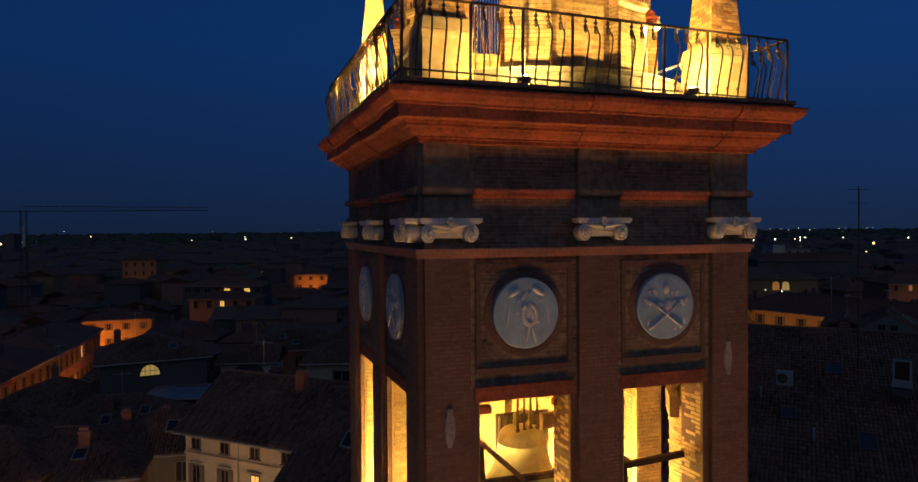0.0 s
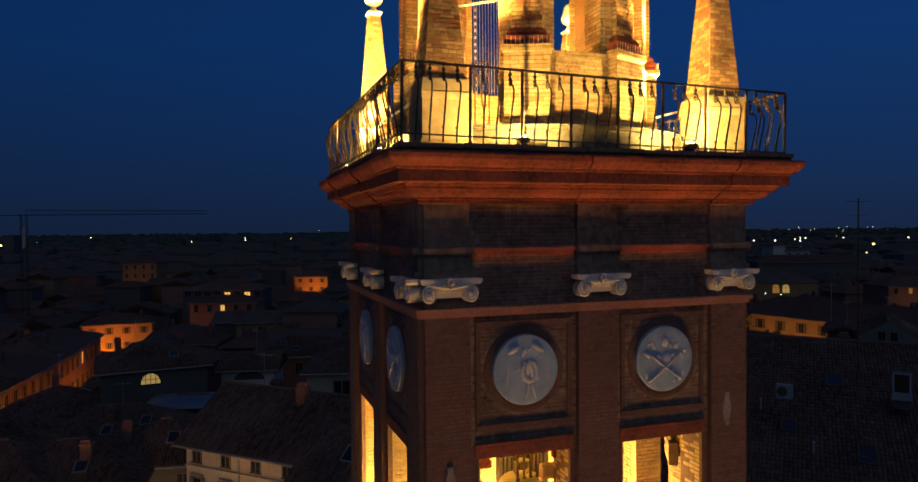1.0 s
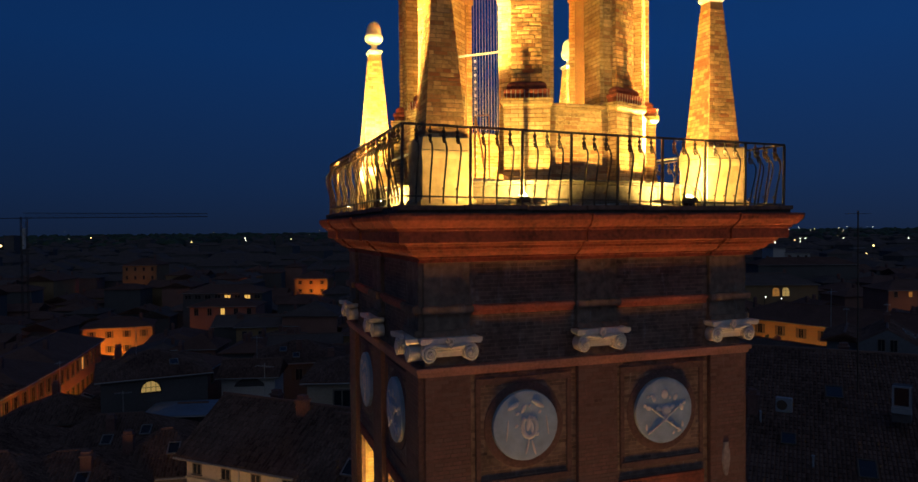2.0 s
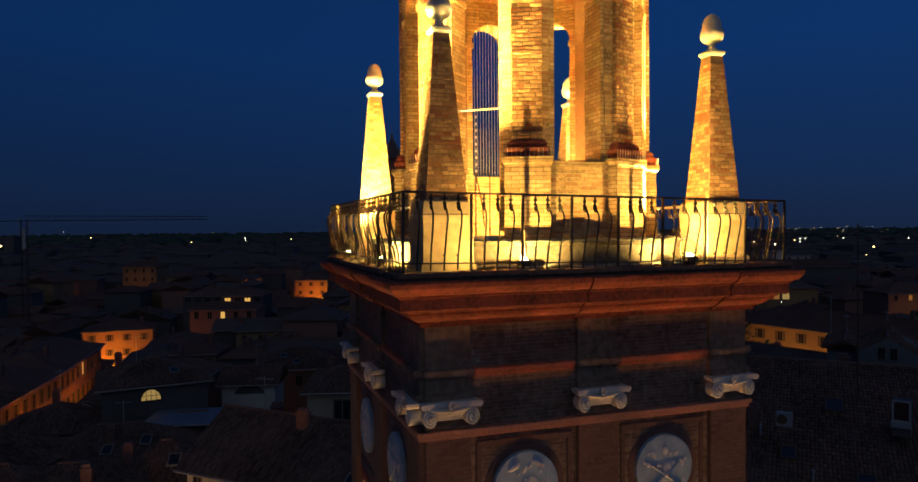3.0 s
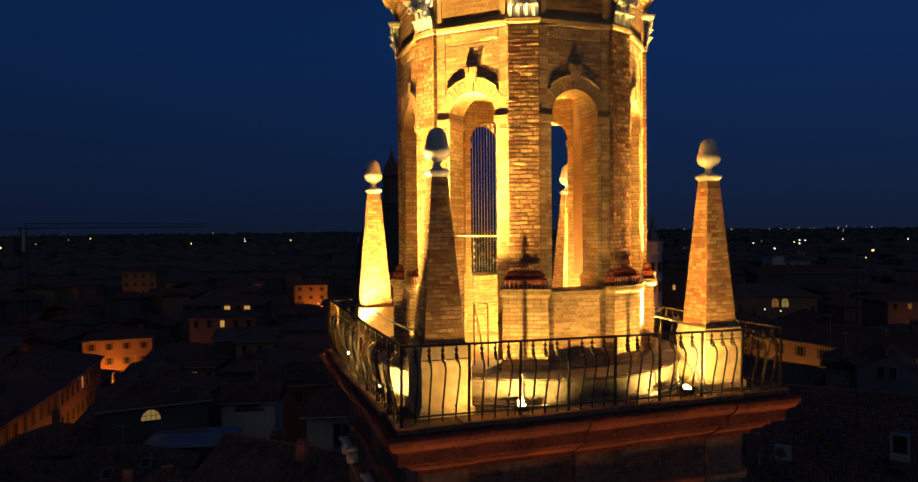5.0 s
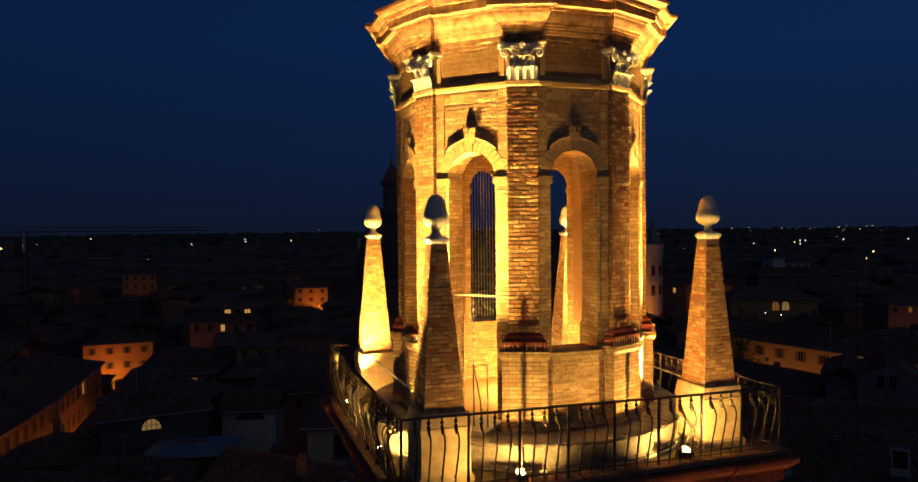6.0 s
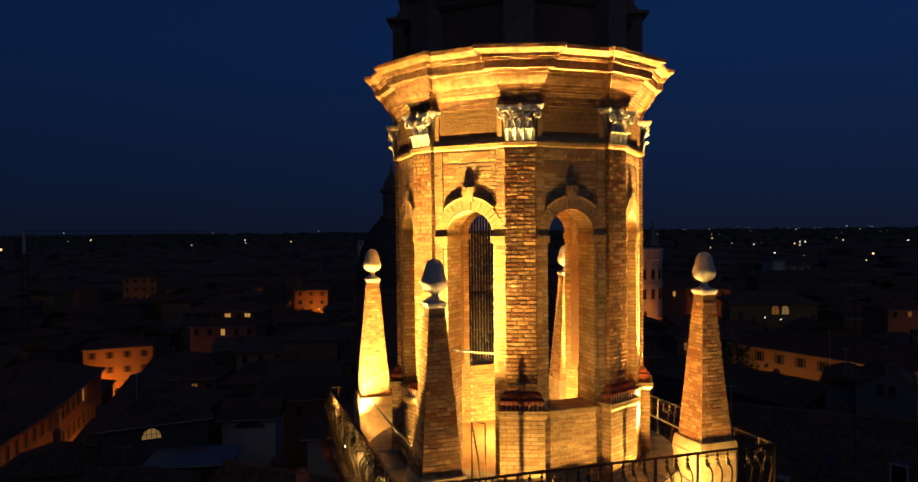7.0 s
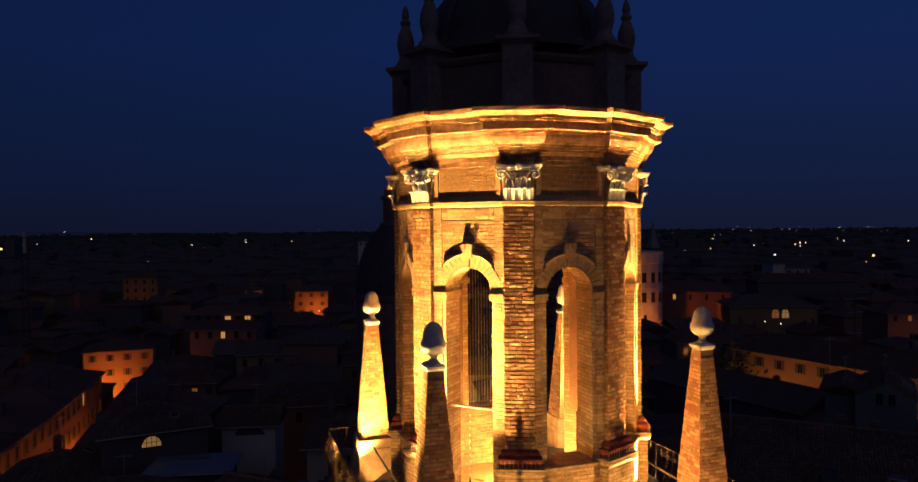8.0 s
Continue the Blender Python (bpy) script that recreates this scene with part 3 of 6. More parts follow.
capital_first, medal_first = None, [None, None]
for angle in (270, 180, 90, 0):
    m = side_frame(angle)
    shaft_wall(angle)
    if angle in (270, 180):
        boxes = brick_boxes(-PH, PH, -6.6, -0.8, in_shaft_wall, brick_rng, 0.25, 0.058, 0.005)
        boxes = [b for b in boxes if not any(abs((b[0] + b[1]) / 2 - c) < w for c, w in ((-2.39, 0.40), (0, 0.38), (2.39, 0.40)))]
        boxes = [(a, b, c, d, p * 0.03) for a, b, c, d, p in boxes]
        brick_mesh("brickwork", boxes, -H, tower, SOOT_BRICK, pose(0, 0, -GROUND) @ m)
    # pilasters with their own bricks, capitals and frieze blocks
    for c in (-2.39, 0.0, 2.39):
        w = 0.34
        world_part("pilaster", mapped(box(c - w, c + w, -PH - 0.03, -H + 0.02, SILL - 3, -2.30, 0.012), m), DARK_MORTAR, tower)
        world_part("frieze_block", mapped(box(c - w, c + w, -PH - 0.015, -H + 0.02, -1.81, -0.75, 0.01), m), SOOT, tower)
        world_part("block_moulding", mapped(box(c - w - 0.04, c + w + 0.04, -PH - 0.10, -H + 0.02, -1.49, -1.37, 0.02), m), SOOT, tower)
        world_part("block_foot", mapped(box(c - w - 0.02, c + w + 0.02, -PH - 0.075, -H + 0.02, -1.81, -1.72, 0.012), m), SOOT, tower)
        if angle in (270, 180):
            bx = brick_boxes(c - w + 0.005, c + w - 0.005, -6.6, -2.33, always, brick_rng, 0.25, 0.058, 0.005)
            bx = [(a, b, c, d, p * 0.025) for a, b, c, d, p in bx]
            brick_mesh("brickwork", bx, -PH - 0.03, tower, DARK_BRICK, pose(0, 0, -GROUND) @ m)
            at = pose(0, 0, -GROUND) @ m @ pose(c, -PH - 0.03, -1.81)
            if capital_first is None:
                capital_first = part("capital", mapped(volute_capital(), Matrix.Diagonal((0.90, 1.0, 1.06, 1.0))), STONE, tower, "pale carved stone ionic capital", smooth=False)
                capital_first.matrix_basis = at
            else:
                again(capital_first, "capital", tower, at)
    # string course, frieze band, panels
    world_part("string_course", mapped(join(box(-PH - 0.07, PH + 0.07, -PH - 0.075, -H + 0.02, -2.31, -2.235, 0.012), box(-PH - 0.03, PH + 0.03, -PH - 0.045, -H + 0.02, -2.37, -2.31, 0.008)), m), PALE_RED, tower, "faded red moulded string course")
    for s in (-1, 1):
        world_part("frieze_moulding", mapped(join(box(min(s * 0.38, s * 2.01), max(s * 0.38, s * 2.01), -H - 0.10, -H + 0.02, -1.47, -1.385, 0.02), box(min(s * 0.38, s * 2.01), max(s * 0.38, s * 2.01), -H - 0.05, -H + 0.02, -1.53, -1.47, 0.012)), m), RED_TRIM, tower, "red frieze moulding")
        # raised square border of the roundel's panel
        a, b = sorted((s * 0.42, s * 1.96))
        border = join(box(a, b, -H - 0.022, -H + 0.02, -2.56, -2.46, 0.01), box(a, b, -H - 0.022, -H + 0.02, -4.05, -3.95, 0.01),
                      box(a, a + 0.08, -H - 0.022, -H + 0.02, -3.95, -2.56, 0.01), box(b - 0.08, b, -H - 0.022, -H + 0.02, -3.95, -2.56, 0.01))
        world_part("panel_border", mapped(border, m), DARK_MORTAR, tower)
        ring = loft([[(s * 1.19 + r * math.cos(t), y, -3.19 + r * math.sin(t)) for t in [i * math.pi / 20 for i in range(40)]] for r, y in ((0.53, -H + 0.01), (0.53, -H - 0.008), (0.58, -H - 0.012), (0.63, -H - 0.010), (0.65, -H + 0.01))], close=False)
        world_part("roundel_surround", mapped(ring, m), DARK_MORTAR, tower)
        kind = 0 if s < 0 else 1
        if angle in (270, 180):
            at = pose(0, 0, -GROUND) @ m @ pose(s * 1.19, -H + 0.005, -3.19)
            if medal_first[kind] is None:
                disc = mapped(lathe([(1e-4, 0.0), (0.515, 0.0), (0.515, 0.062), (0.505, 0.070), (0.46, 0.074), (1e-4, 0.080)], 48), pose(0, 0, 0, 90, 0, 0))
                disc = part("medallion", disc, MARBLE, tower, "round marble medallion carved in relief, tinted blue-grey as skylit")
                medal_first[kind] = (disc, part("relief", medallion(kind), RELIEF, disc, "worn relief emblem, paled as lit from the street"))
                disc.matrix_basis = at
            else:
                disc = again(medal_first[kind][0], "medallion", tower, at)
                again(medal_first[kind][1], "relief", disc)
        # frame of the opening
        a, b = sorted((s * 0.40, s * 1.98))
        world_part("lintel", mapped(join(box(a, b, -H - 0.018, -H + 0.02, OPEN_TOP, OPEN_TOP + 0.16, 0.008), box(a, b, -H - 0.03, -H + 0.02, OPEN_TOP + 0.16, OPEN_TOP + 0.22, 0.010)), m), TERRACOTTA, tower, "red brick lintel")


def square_ring(half, z):
    """Square outline with a slight break forward over each pilaster."""
    pts = []
    for k in range(4):
        m = face_frame(270 + 90 * k)
        row = []
        for u, r in ((-half - 0.04, half + 0.04), (-1.98 - 0.25 * (half - 2.7), half + 0.04), (-1.98 - 0.25 * (half - 2.7), half), (-0.42, half), (-0.42, half + 0.04), (0.42, half + 0.04), (0.42, half), (1.98 + 0.25 * (half - 2.7), half), (1.98 + 0.25 * (half - 2.7), half + 0.04)):
            row.append(m @ Vector((u, -r, z)))
        pts += row
    return pts


cornice_profile = [(2.72, -0.765), (2.80, -0.755), (2.80, -0.70), (2.84, -0.69), (2.84, -0.665), (2.88, -0.655), (2.93, -0.63), (2.97, -0.595), (2.99, -0.555), (3.05, -0.545), (3.055, -0.50),
                   (3.09, -0.49), (3.10, -0.46), (3.12, -0.452), (3.215, -0.447), (3.225, -0.435), (3.225, -0.26), (3.26, -0.25), (3.265, -0.215), (3.30, -0.205), (3.325, -0.19), (3.36, -0.15), (3.40, -0.10), (3.415, -0.03), (3.41, 0.0), (3.37, 0.005)]
world_part("cornice", loft(ragged([square_ring(2.72 + (h - 2.72) * 0.88, -0.83 + (z + 0.83) * 0.885) for h, z in cornice_profile], 18, 14, 0.0022)), TERRACOTTA, tower, "broad red moulded cornice")
world_part("terrace_floor", box(-3.23, 3.23, -3.23, 3.23, -0.15, 0.0, 0.015), SLAB, tower, "weathered grey terrace slab")
slab_rng = random.Random(8)
for k in range(4):
    for i in range(7):
        w = 6.48 / 7
        u = -3.24 + w * i
        bm = box(u + 0.006, u + w - 0.006, -3.27, -2.95, -0.045, 0.018, 0.006)
        if k % 2 and i in (0, 6):
            continue
        world_part("edge_slab", mapped(bm, Matrix.Translation((0, 0, slab_rng.uniform(-0.006, 0.006))) @ face_frame(270 + 90 * k)), LEDGE, tower)
# closing floors of the bell chamber
world_part("chamber_floor", box(-2.14, 2.14, -2.14, 2.14, SILL - 0.25, SILL), SLAB, tower)
world_part("chamber_ceiling", box(-2.14, 2.14, -2.14, 2.14, -4.0, -3.8), CHAMBER, tower)
# brick lining inside
lining_rng = random.Random(12)


def in_lining(u, z, h):
    return not (SILL < z < OPEN_TOP and OPEN_IN - 0.03 < abs(u) + h and abs(u) - h < OPEN_OUT + 0.03)


def in_infill(u, z, h):
    return u + h < -OPEN_IN - 0.20 or u - h > -OPEN_IN


def in_east(u, z, h):
    return in_lining(u, z, h) or u + h < -1.48 or u > 0


for angle in (270, 180, 90, 0):
    m = face_frame(angle)
    e = 2.14
    pieces = [(-e, e, -2.15, -2.13, OPEN_TOP, -4.0)] + [(a, b, -2.15, -2.13, SILL, OPEN_TOP) for a, b in ((-e, -OPEN_OUT), (-OPEN_IN, OPEN_IN), (OPEN_OUT, e))]
    # jambs and soffits of the openings
    for s in (-1, 1):
        for u in (OPEN_IN, OPEN_OUT - 0.012):
            a, b = sorted((s * u, s * (u + 0.012)))
            pieces.append((a, b, -H + 0.02, -2.13, SILL, OPEN_TOP))
        a, b = sorted((s * OPEN_IN, s * OPEN_OUT))
        pieces.append((a, b, -H + 0.02, -2.13, OPEN_TOP - 0.012, OPEN_TOP))
    for q in pieces:
        world_part("lining_panel", mapped(box(*q), m), CHAMBER, tower)
    bx = brick_boxes(-2.1, 2.1, -7.0, -4.05, {90: in_infill, 0: in_east}.get(angle, in_lining), lining_rng, 0.26, 0.07, 0.008)
    brick_mesh("brickwork", bx, -2.13, tower, CHAMBER, pose(0, 0, -GROUND) @ m @ Matrix.Translation((0, 0, 0)) @ Matrix.Diagonal((1, 1, 1, 1)) @ pose(0, -4.26, 0) @ Matrix.Diagonal((1, -1, 1, 1)))
# brick jambs seen through the openings
for angle in (270, 180, 90, 0):
    for s in (-1, 1):
        for u, side in ((OPEN_IN, 1), (OPEN_OUT, -1)):
            jm = face_frame(angle) @ Matrix.Translation((s * (u + side * 0.014), 0, 0)) @ pose(0, 0, 0, 0, 0, 90 * s * side)
            bx = brick_boxes(-H + 0.06, -2.16, -7.0, OPEN_TOP - 0.02, always, lining_rng, 0.26, 0.07, 0.008)
            if s * side < 0:
                bx = [(-b, -a, c, d, p) for a, b, c, d, p in bx]
            brick_mesh("brickwork", bx, 0.0, tower, CHAMBER, pose(0, 0, -GROUND) @ jm)
world_part("brick_infill", mapped(box(OPEN_IN, OPEN_OUT, -H + 0.1, -2.14, SILL, OPEN_TOP), face_frame(90)), CHAMBER, tower, "bricked-up opening")
world_part("brick_infill", mapped(box(-OPEN_OUT, -OPEN_IN - 0.20, -H + 0.1, -2.14, SILL, OPEN_TOP), face_frame(90)), CHAMBER, tower, "bricked-up opening")
world_part("brick_infill", mapped(box(-OPEN_OUT, -1.48, -H + 0.1, -2.14, SILL, OPEN_TOP), face_frame(0)), CHAMBER, tower, "bricked-up opening")
world_part("brick_infill", mapped(box(OPEN_IN, OPEN_OUT, -H + 0.1, -2.14, SILL, OPEN_TOP), face_frame(0)), CHAMBER, tower, "bricked-up opening")
# pale run-off patches on the pilasters
for c, z in ((-2.40, -4.72), (2.33, -4.05)):
    world_part("stone_patch", mapped(loft([[(c + k * w, y, z + dz) for k, y in ((-1, -PH - 0.03), (-0.8, -PH - 0.05), (0.7, -PH - 0.05), (1, -PH - 0.03))] for w, dz in ((0.03, -0.30), (0.06, -0.22), (0.085, -0.05), (0.075, 0.10), (0.05, 0.16), (0.055, 0.24))]), Matrix.Identity(4)), RUNOFF, tower, "worn pale lime patch")

# ---- bells ----
def bell_thing(x, y, z, r, turn):
    b = thing("bell", "greenish bronze church bell hung from a timber headstock", "bell", (x, y, z), turn=turn)
    prof = [(0.0, 0.02), (0.34, 0.0), (0.50, -0.05), (0.58, -0.12), (0.625, -0.22), (0.64, -0.35), (0.66, -0.37), (0.66, -0.41), (0.65, -0.43), (0.68, -0.65), (0.74, -0.90), (0.83, -1.10), (0.84, -1.14), (0.92, -1.28), (1.04, -1.42), (1.06, -1.46), (1.0, -1.46), (0.85, -1.25), (0.60, -0.6), (0.50, -0.15), (0.0, -0.10)]
    part("body", lathe([(max(p, 1e-4) * r, q * r) for p, q in prof], 36), BRONZE, b, smooth=True)
    part("clapper", join(tube([(0, 0, -0.2 * r), (0, 0, -1.3 * r)], 0.03), lathe([(1e-4, -1.5 * r), (0.09, -1.42 * r), (0.09, -1.32 * r), (1e-4, -1.25 * r)], 12)), IRON, b)
    part("headstock", join(box(-1.1 * r, 1.1 * r, -0.16, 0.16, 0.62, 0.84, 0.02), box(-0.35 * r, 0.35 * r, -0.14, 0.14, 0.84, 0.98, 0.02)), TIMBER, b)
    part("crown", join(*[tube([(q * 0.12 * r, 0, 0.0), (q * 0.24 * r, 0, 0.10), (q * 0.22 * r, 0, 0.22), (0, 0, 0.26)], 0.035, 6) for q in (-1, 1)]), BRONZE, b)
    for k in range(4):
        part("strap", join(box(-0.30 * r + 0.2 * r * k - 0.02, -0.30 * r + 0.2 * r * k + 0.02, -0.18, -0.155, -0.03 - 0.05 * (k % 2), 0.72, 0.006), box(-0.30 * r + 0.2 * r * k - 0.032, -0.30 * r + 0.2 * r * k + 0.032, -0.20, -0.15, -0.06, 0.03, 0.01)), RUST, b)
    return b


bell_thing(-0.62, -1.25, -5.31, 0.64, 8)
frame_thing = thing("timber_trestle", "dark timber trestle that carries the church bell", "trestle", (0, 0, SILL))


def beam(a, b, w, h, mat, parent, name="beam"):
    a, b = Vector(a), Vector(b)
    d = b - a
    m = Matrix.Translation(a) @ d.to_track_quat("X", "Z").to_matrix().to_4x4()
    return world_part(name, mapped(box(0, d.length, -w / 2, w / 2, -h / 2, h / 2, 0.012), m), mat, parent)


beam((-1.95, -2.05, -4.98), (-0.95, -2.05, -5.90), 0.08, 0.08, OAK, frame_thing, "brace")
beam((-2.1, -2.0, -5.89), (-0.40, -2.0, -5.89), 0.10, 0.10, TIMBER, frame_thing)
beam((-0.42, -2.0, -5.87), (-0.16, -2.0, -5.35), 0.05, 0.05, TIMBER, frame_thing, "brace")
beam((-2.12, -1.25, -4.50), (2.12, -1.25, -4.50), 0.16, 0.18, TIMBER, frame_thing)
beam((0.3, -2.2, -5.85), (1.90, -2.2, -5.76), 0.10, 0.10, TIMBER, frame_thing)
beam((1.88, -2.2, -5.76), (2.12, -2.1, -5.40), 0.07, 0.07, OAK, frame_thing, "brace")
beam((0.62, -2.0, -5.62), (0.98, -2.0, -5.84), 0.07, 0.07, OAK, frame_thing, "brace")
beam((0.82, -2.1, -5.9), (0.82, -2.1, SILL), 0.09, 0.09, TIMBER, frame_thing, "post")
beam((-1.62, -1.9, -5.30), (-1.50, -1.9, SILL), 0.09, 0.09, TIMBER, frame_thing, "post")
# beam ends and bearing blocks in the head of the openings
beam((1.80, -2.1, -4.98), (2.14, -1.5, -4.98), 0.16, 0.38, OAK, frame_thing, "bearing_block")
beam((1.55, -2.3, -4.58), (2.14, -1.9, -4.55), 0.10, 0.12, OAK, frame_thing)
beam((-0.58, -1.9, -5.05), (-0.24, -1.9, -5.05), 0.14, 0.24, OAK, frame_thing, "bearing_block")
beam((-0.52, -2.2, -4.67), (-0.20, -2.2, -4.67), 0.12, 0.12, TERRACOTTA, frame_thing, "bearing_block")
beam((0.50, -2.3, -4.72), (0.68, -2.3, -4.72), 0.12, 0.14, TERRACOTTA, frame_thing, "bearing_block")
beam((-1.93, -2.3, -4.66), (-1.60, -2.3, -4.66), 0.12, 0.12, TERRACOTTA, frame_thing, "bearing_block")
# louvred shutter behind the bell
for i in range(12):
    world_part("louvre_slat", box(-0.30 + 0.088 * i, -0.255 + 0.088 * i, 0.56, 0.62, -6.10, -5.64, 0.008), IRON, frame_thing)
# dark sheet added for the unlit space behind the slats
world_part("louvre_board", box(-0.34, 0.80, 0.64, 0.68, -7.6, -5.60, 0.008), IRON, frame_thing)

# ---- terrace: base drum, obelisks, railing, floodlights ----
lantern = thing("lantern", "octagonal brick lantern with arched openings, floodlit yellow from below", "lantern")
part("base_drum", lathe([(2.93, 0.0), (2.93, 0.05), (2.88, 0.08), (2.86, 0.33), (2.91, 0.35), (2.93, 0.385), (2.88, 0.395), (2.40, 0.405), (2.2, 0.405)], 64), BASE, lantern, "low round plastered base with a sloping lead top")
part("lead_skirt", loft([[(r * math.cos(a), r * math.sin(a), z) for a in [i * math.pi / 32 for i in range(64)]] for r, z in ((2.90, 0.392), (2.91, 0.404), (2.36, 0.42), (2.34, 0.410))], close=False), SKIRT, lantern, "grey lead skirt")
for k in range(16):
    a = radians(11 + 22.5 * k)
    part("lead_roll", tube([(2.89 * math.cos(a), 2.89 * math.sin(a), 0.408), (2.42 * math.cos(a), 2.42 * math.sin(a), 0.422)], 0.014, 6), SKIRT, lantern)


def acorn():
    prof = [(0.075, 3.52), (0.09, 3.535), (0.065, 3.56), (0.055, 3.60), (0.075, 3.635), (0.13, 3.655), (0.175, 3.70), (0.195, 3.76), (0.192, 3.81), (0.175, 3.855), (0.16, 3.89), (0.155, 3.93), (0.145, 3.99), (0.122, 4.05), (0.08, 4.10), (0.03, 4.125), (1e-4, 4.13)]
    return lathe(prof, 24)


def obelisk(x, y, turn, faces):
    ob = thing("obelisk", "tapering brick obelisk with a stone acorn finial on a plastered pedestal", "obelisk", (x, y, 0), "obelisks at the terrace corners")
    part("pedestal", square_loft([(0.41, 0.0), (0.41, 0.10), (0.385, 0.12), (0.372, 0.14), (0.366, 0.69), (0.372, 0.70), (0.380, 0.735), (0.382, 0.75), (0.382, 0.795), (0.376, 0.805), (0.362, 0.812), (0.0, 0.815)]), LIME, ob, "plastered pedestal")
    part("plinth", square_loft([(0.378, 0.812), (0.366, 0.90), (0.352, 0.982), (0.340, 1.0), (0.0, 1.004)]), LIME, ob, "limewashed plinth")
    lo, hi, z0, z1 = 0.305, 0.118, 0.98, 3.42
    part("shaft", square_loft([(lo, z0), (hi, z1)]), MORTAR, ob)
    part("cap", square_loft([(0.118, 3.40), (0.128, 3.425), (0.148, 3.445), (0.152, 3.48), (0.13, 3.50), (0.09, 3.525), (0.0, 3.53)]), STONE, ob, "pale stone cap")
    part("finial", acorn(), STONE, ob, "smooth stone acorn finial", smooth=True)
    rng = random.Random(int(x * 10 + y * 100) + 3)

    def edges(z):
        h = lo + (hi - lo) * (z - z0) / (z1 - z0)
        return -h - 0.004, h + 0.004
    slope = math.atan2(lo - hi, z1 - z0)
    for angle in (270, 180, 90, 0):
        boxes = brick_boxes(-lo, lo, z0 + 0.01, z1 - 0.10, always, rng, 0.21, 0.062, 0.007, edges)
        m = face_frame(angle)
        if angle in faces:
            for s, e, a, b, p in boxes:
                c = Vector(((s + e) / 2, -(lo + (hi - lo) * ((a + b) / 2 - z0) / (z1 - z0)), (a + b) / 2))
                o = new("brick", rng.choice(worn_bricks))
                o.parent = ob
                o.matrix_basis = m @ Matrix.Translation(c) @ pose(0, 0, 0, -math.degrees(slope), rng.uniform(-1, 1), rng.uniform(-0.6, 0.6)) @ Matrix.Diagonal((e - s, p * 0.6 + 0.002, b - a, 1))
        else:
            tilt = Matrix.Translation((0, -lo, z0)) @ pose(0, 0, 0, -math.degrees(slope), 0, 0) @ Matrix.Translation((0, lo, -z0))
            brick_mesh("brickwork", [(a, b, c, d, p * 0.3) for a, b, c, d, p in boxes], -lo, ob, BRICK, m @ tilt)
    return ob


def worn_brick(seed):
    """A worn brick, 1 x 1 x 1, its uneven face towards -y."""
    rng = random.Random(seed)
    j = rng.uniform
    back = [(-0.5, 0.5, -0.5), (0.5, 0.5, -0.5), (0.5, 0.5, 0.5), (-0.5, 0.5, 0.5)]
    rim = [(x * j(0.98, 1.0), j(-0.30, -0.15), z * j(0.93, 1.0)) for x, y, z in back]
    face = [(x * j(0.91, 0.98), j(-0.54, -0.43), z * j(0.74, 0.92)) for x, y, z in back]
    mid = [(j(-0.15, 0.15), j(-0.57, -0.47), j(-0.12, 0.12))]
    faces = []
    for a, b in ((0, 4), (4, 8)):
        for i in range(4):
            k = (i + 1) % 4
            faces.append((a + i, a + k, b + k, b + i))
    faces += [(8 + i, 8 + (i + 1) % 4, 12) for i in range(4)]
    me = bpy.data.meshes.new("brick")
    me.from_pydata(back + rim + face + mid, [], faces)
    me.materials.append(WORN)
    return me


worn_bricks = [worn_brick(k) for k in range(9)]
for x, y, faces in ((-2.38, -2.38, (270, 180)), (2.38, -2.38, (270, 180)), (-2.25, 2.70, (270,)), (2.42, 2.72, (270,))):
    obelisk(x, y, 0, faces)

# railing
RAIL, TOP = 3.15, 1.06
rail = thing("iron_railing", "dark wrought iron railing with bellied balusters round the terrace", "railing", (0, 0, 0.0))
rail.rotation_euler = (0, radians(0.9), 0)
baluster_path = [(0, 0.0, TOP - 0.02), (0, 0.0, 0.93), (0, -0.005, 0.87), (0, -0.04, 0.845), (0, -0.092, 0.81), (0, -0.125, 0.74), (0, -0.12, 0.65), (0, -0.092, 0.52), (0, -0.05, 0.36), (0, -0.022, 0.22), (0, 0.0, 0.10), (0, 0.0, 0.0)]
curl = [(0, -0.02 + (0.05 - 0.003 * a) * math.cos(a), 0.85 + (0.05 - 0.003 * a) * math.sin(a)) for a in [i * 0.6 for i in range(13)]]
first_bal = first_post = None
n_bal = 33
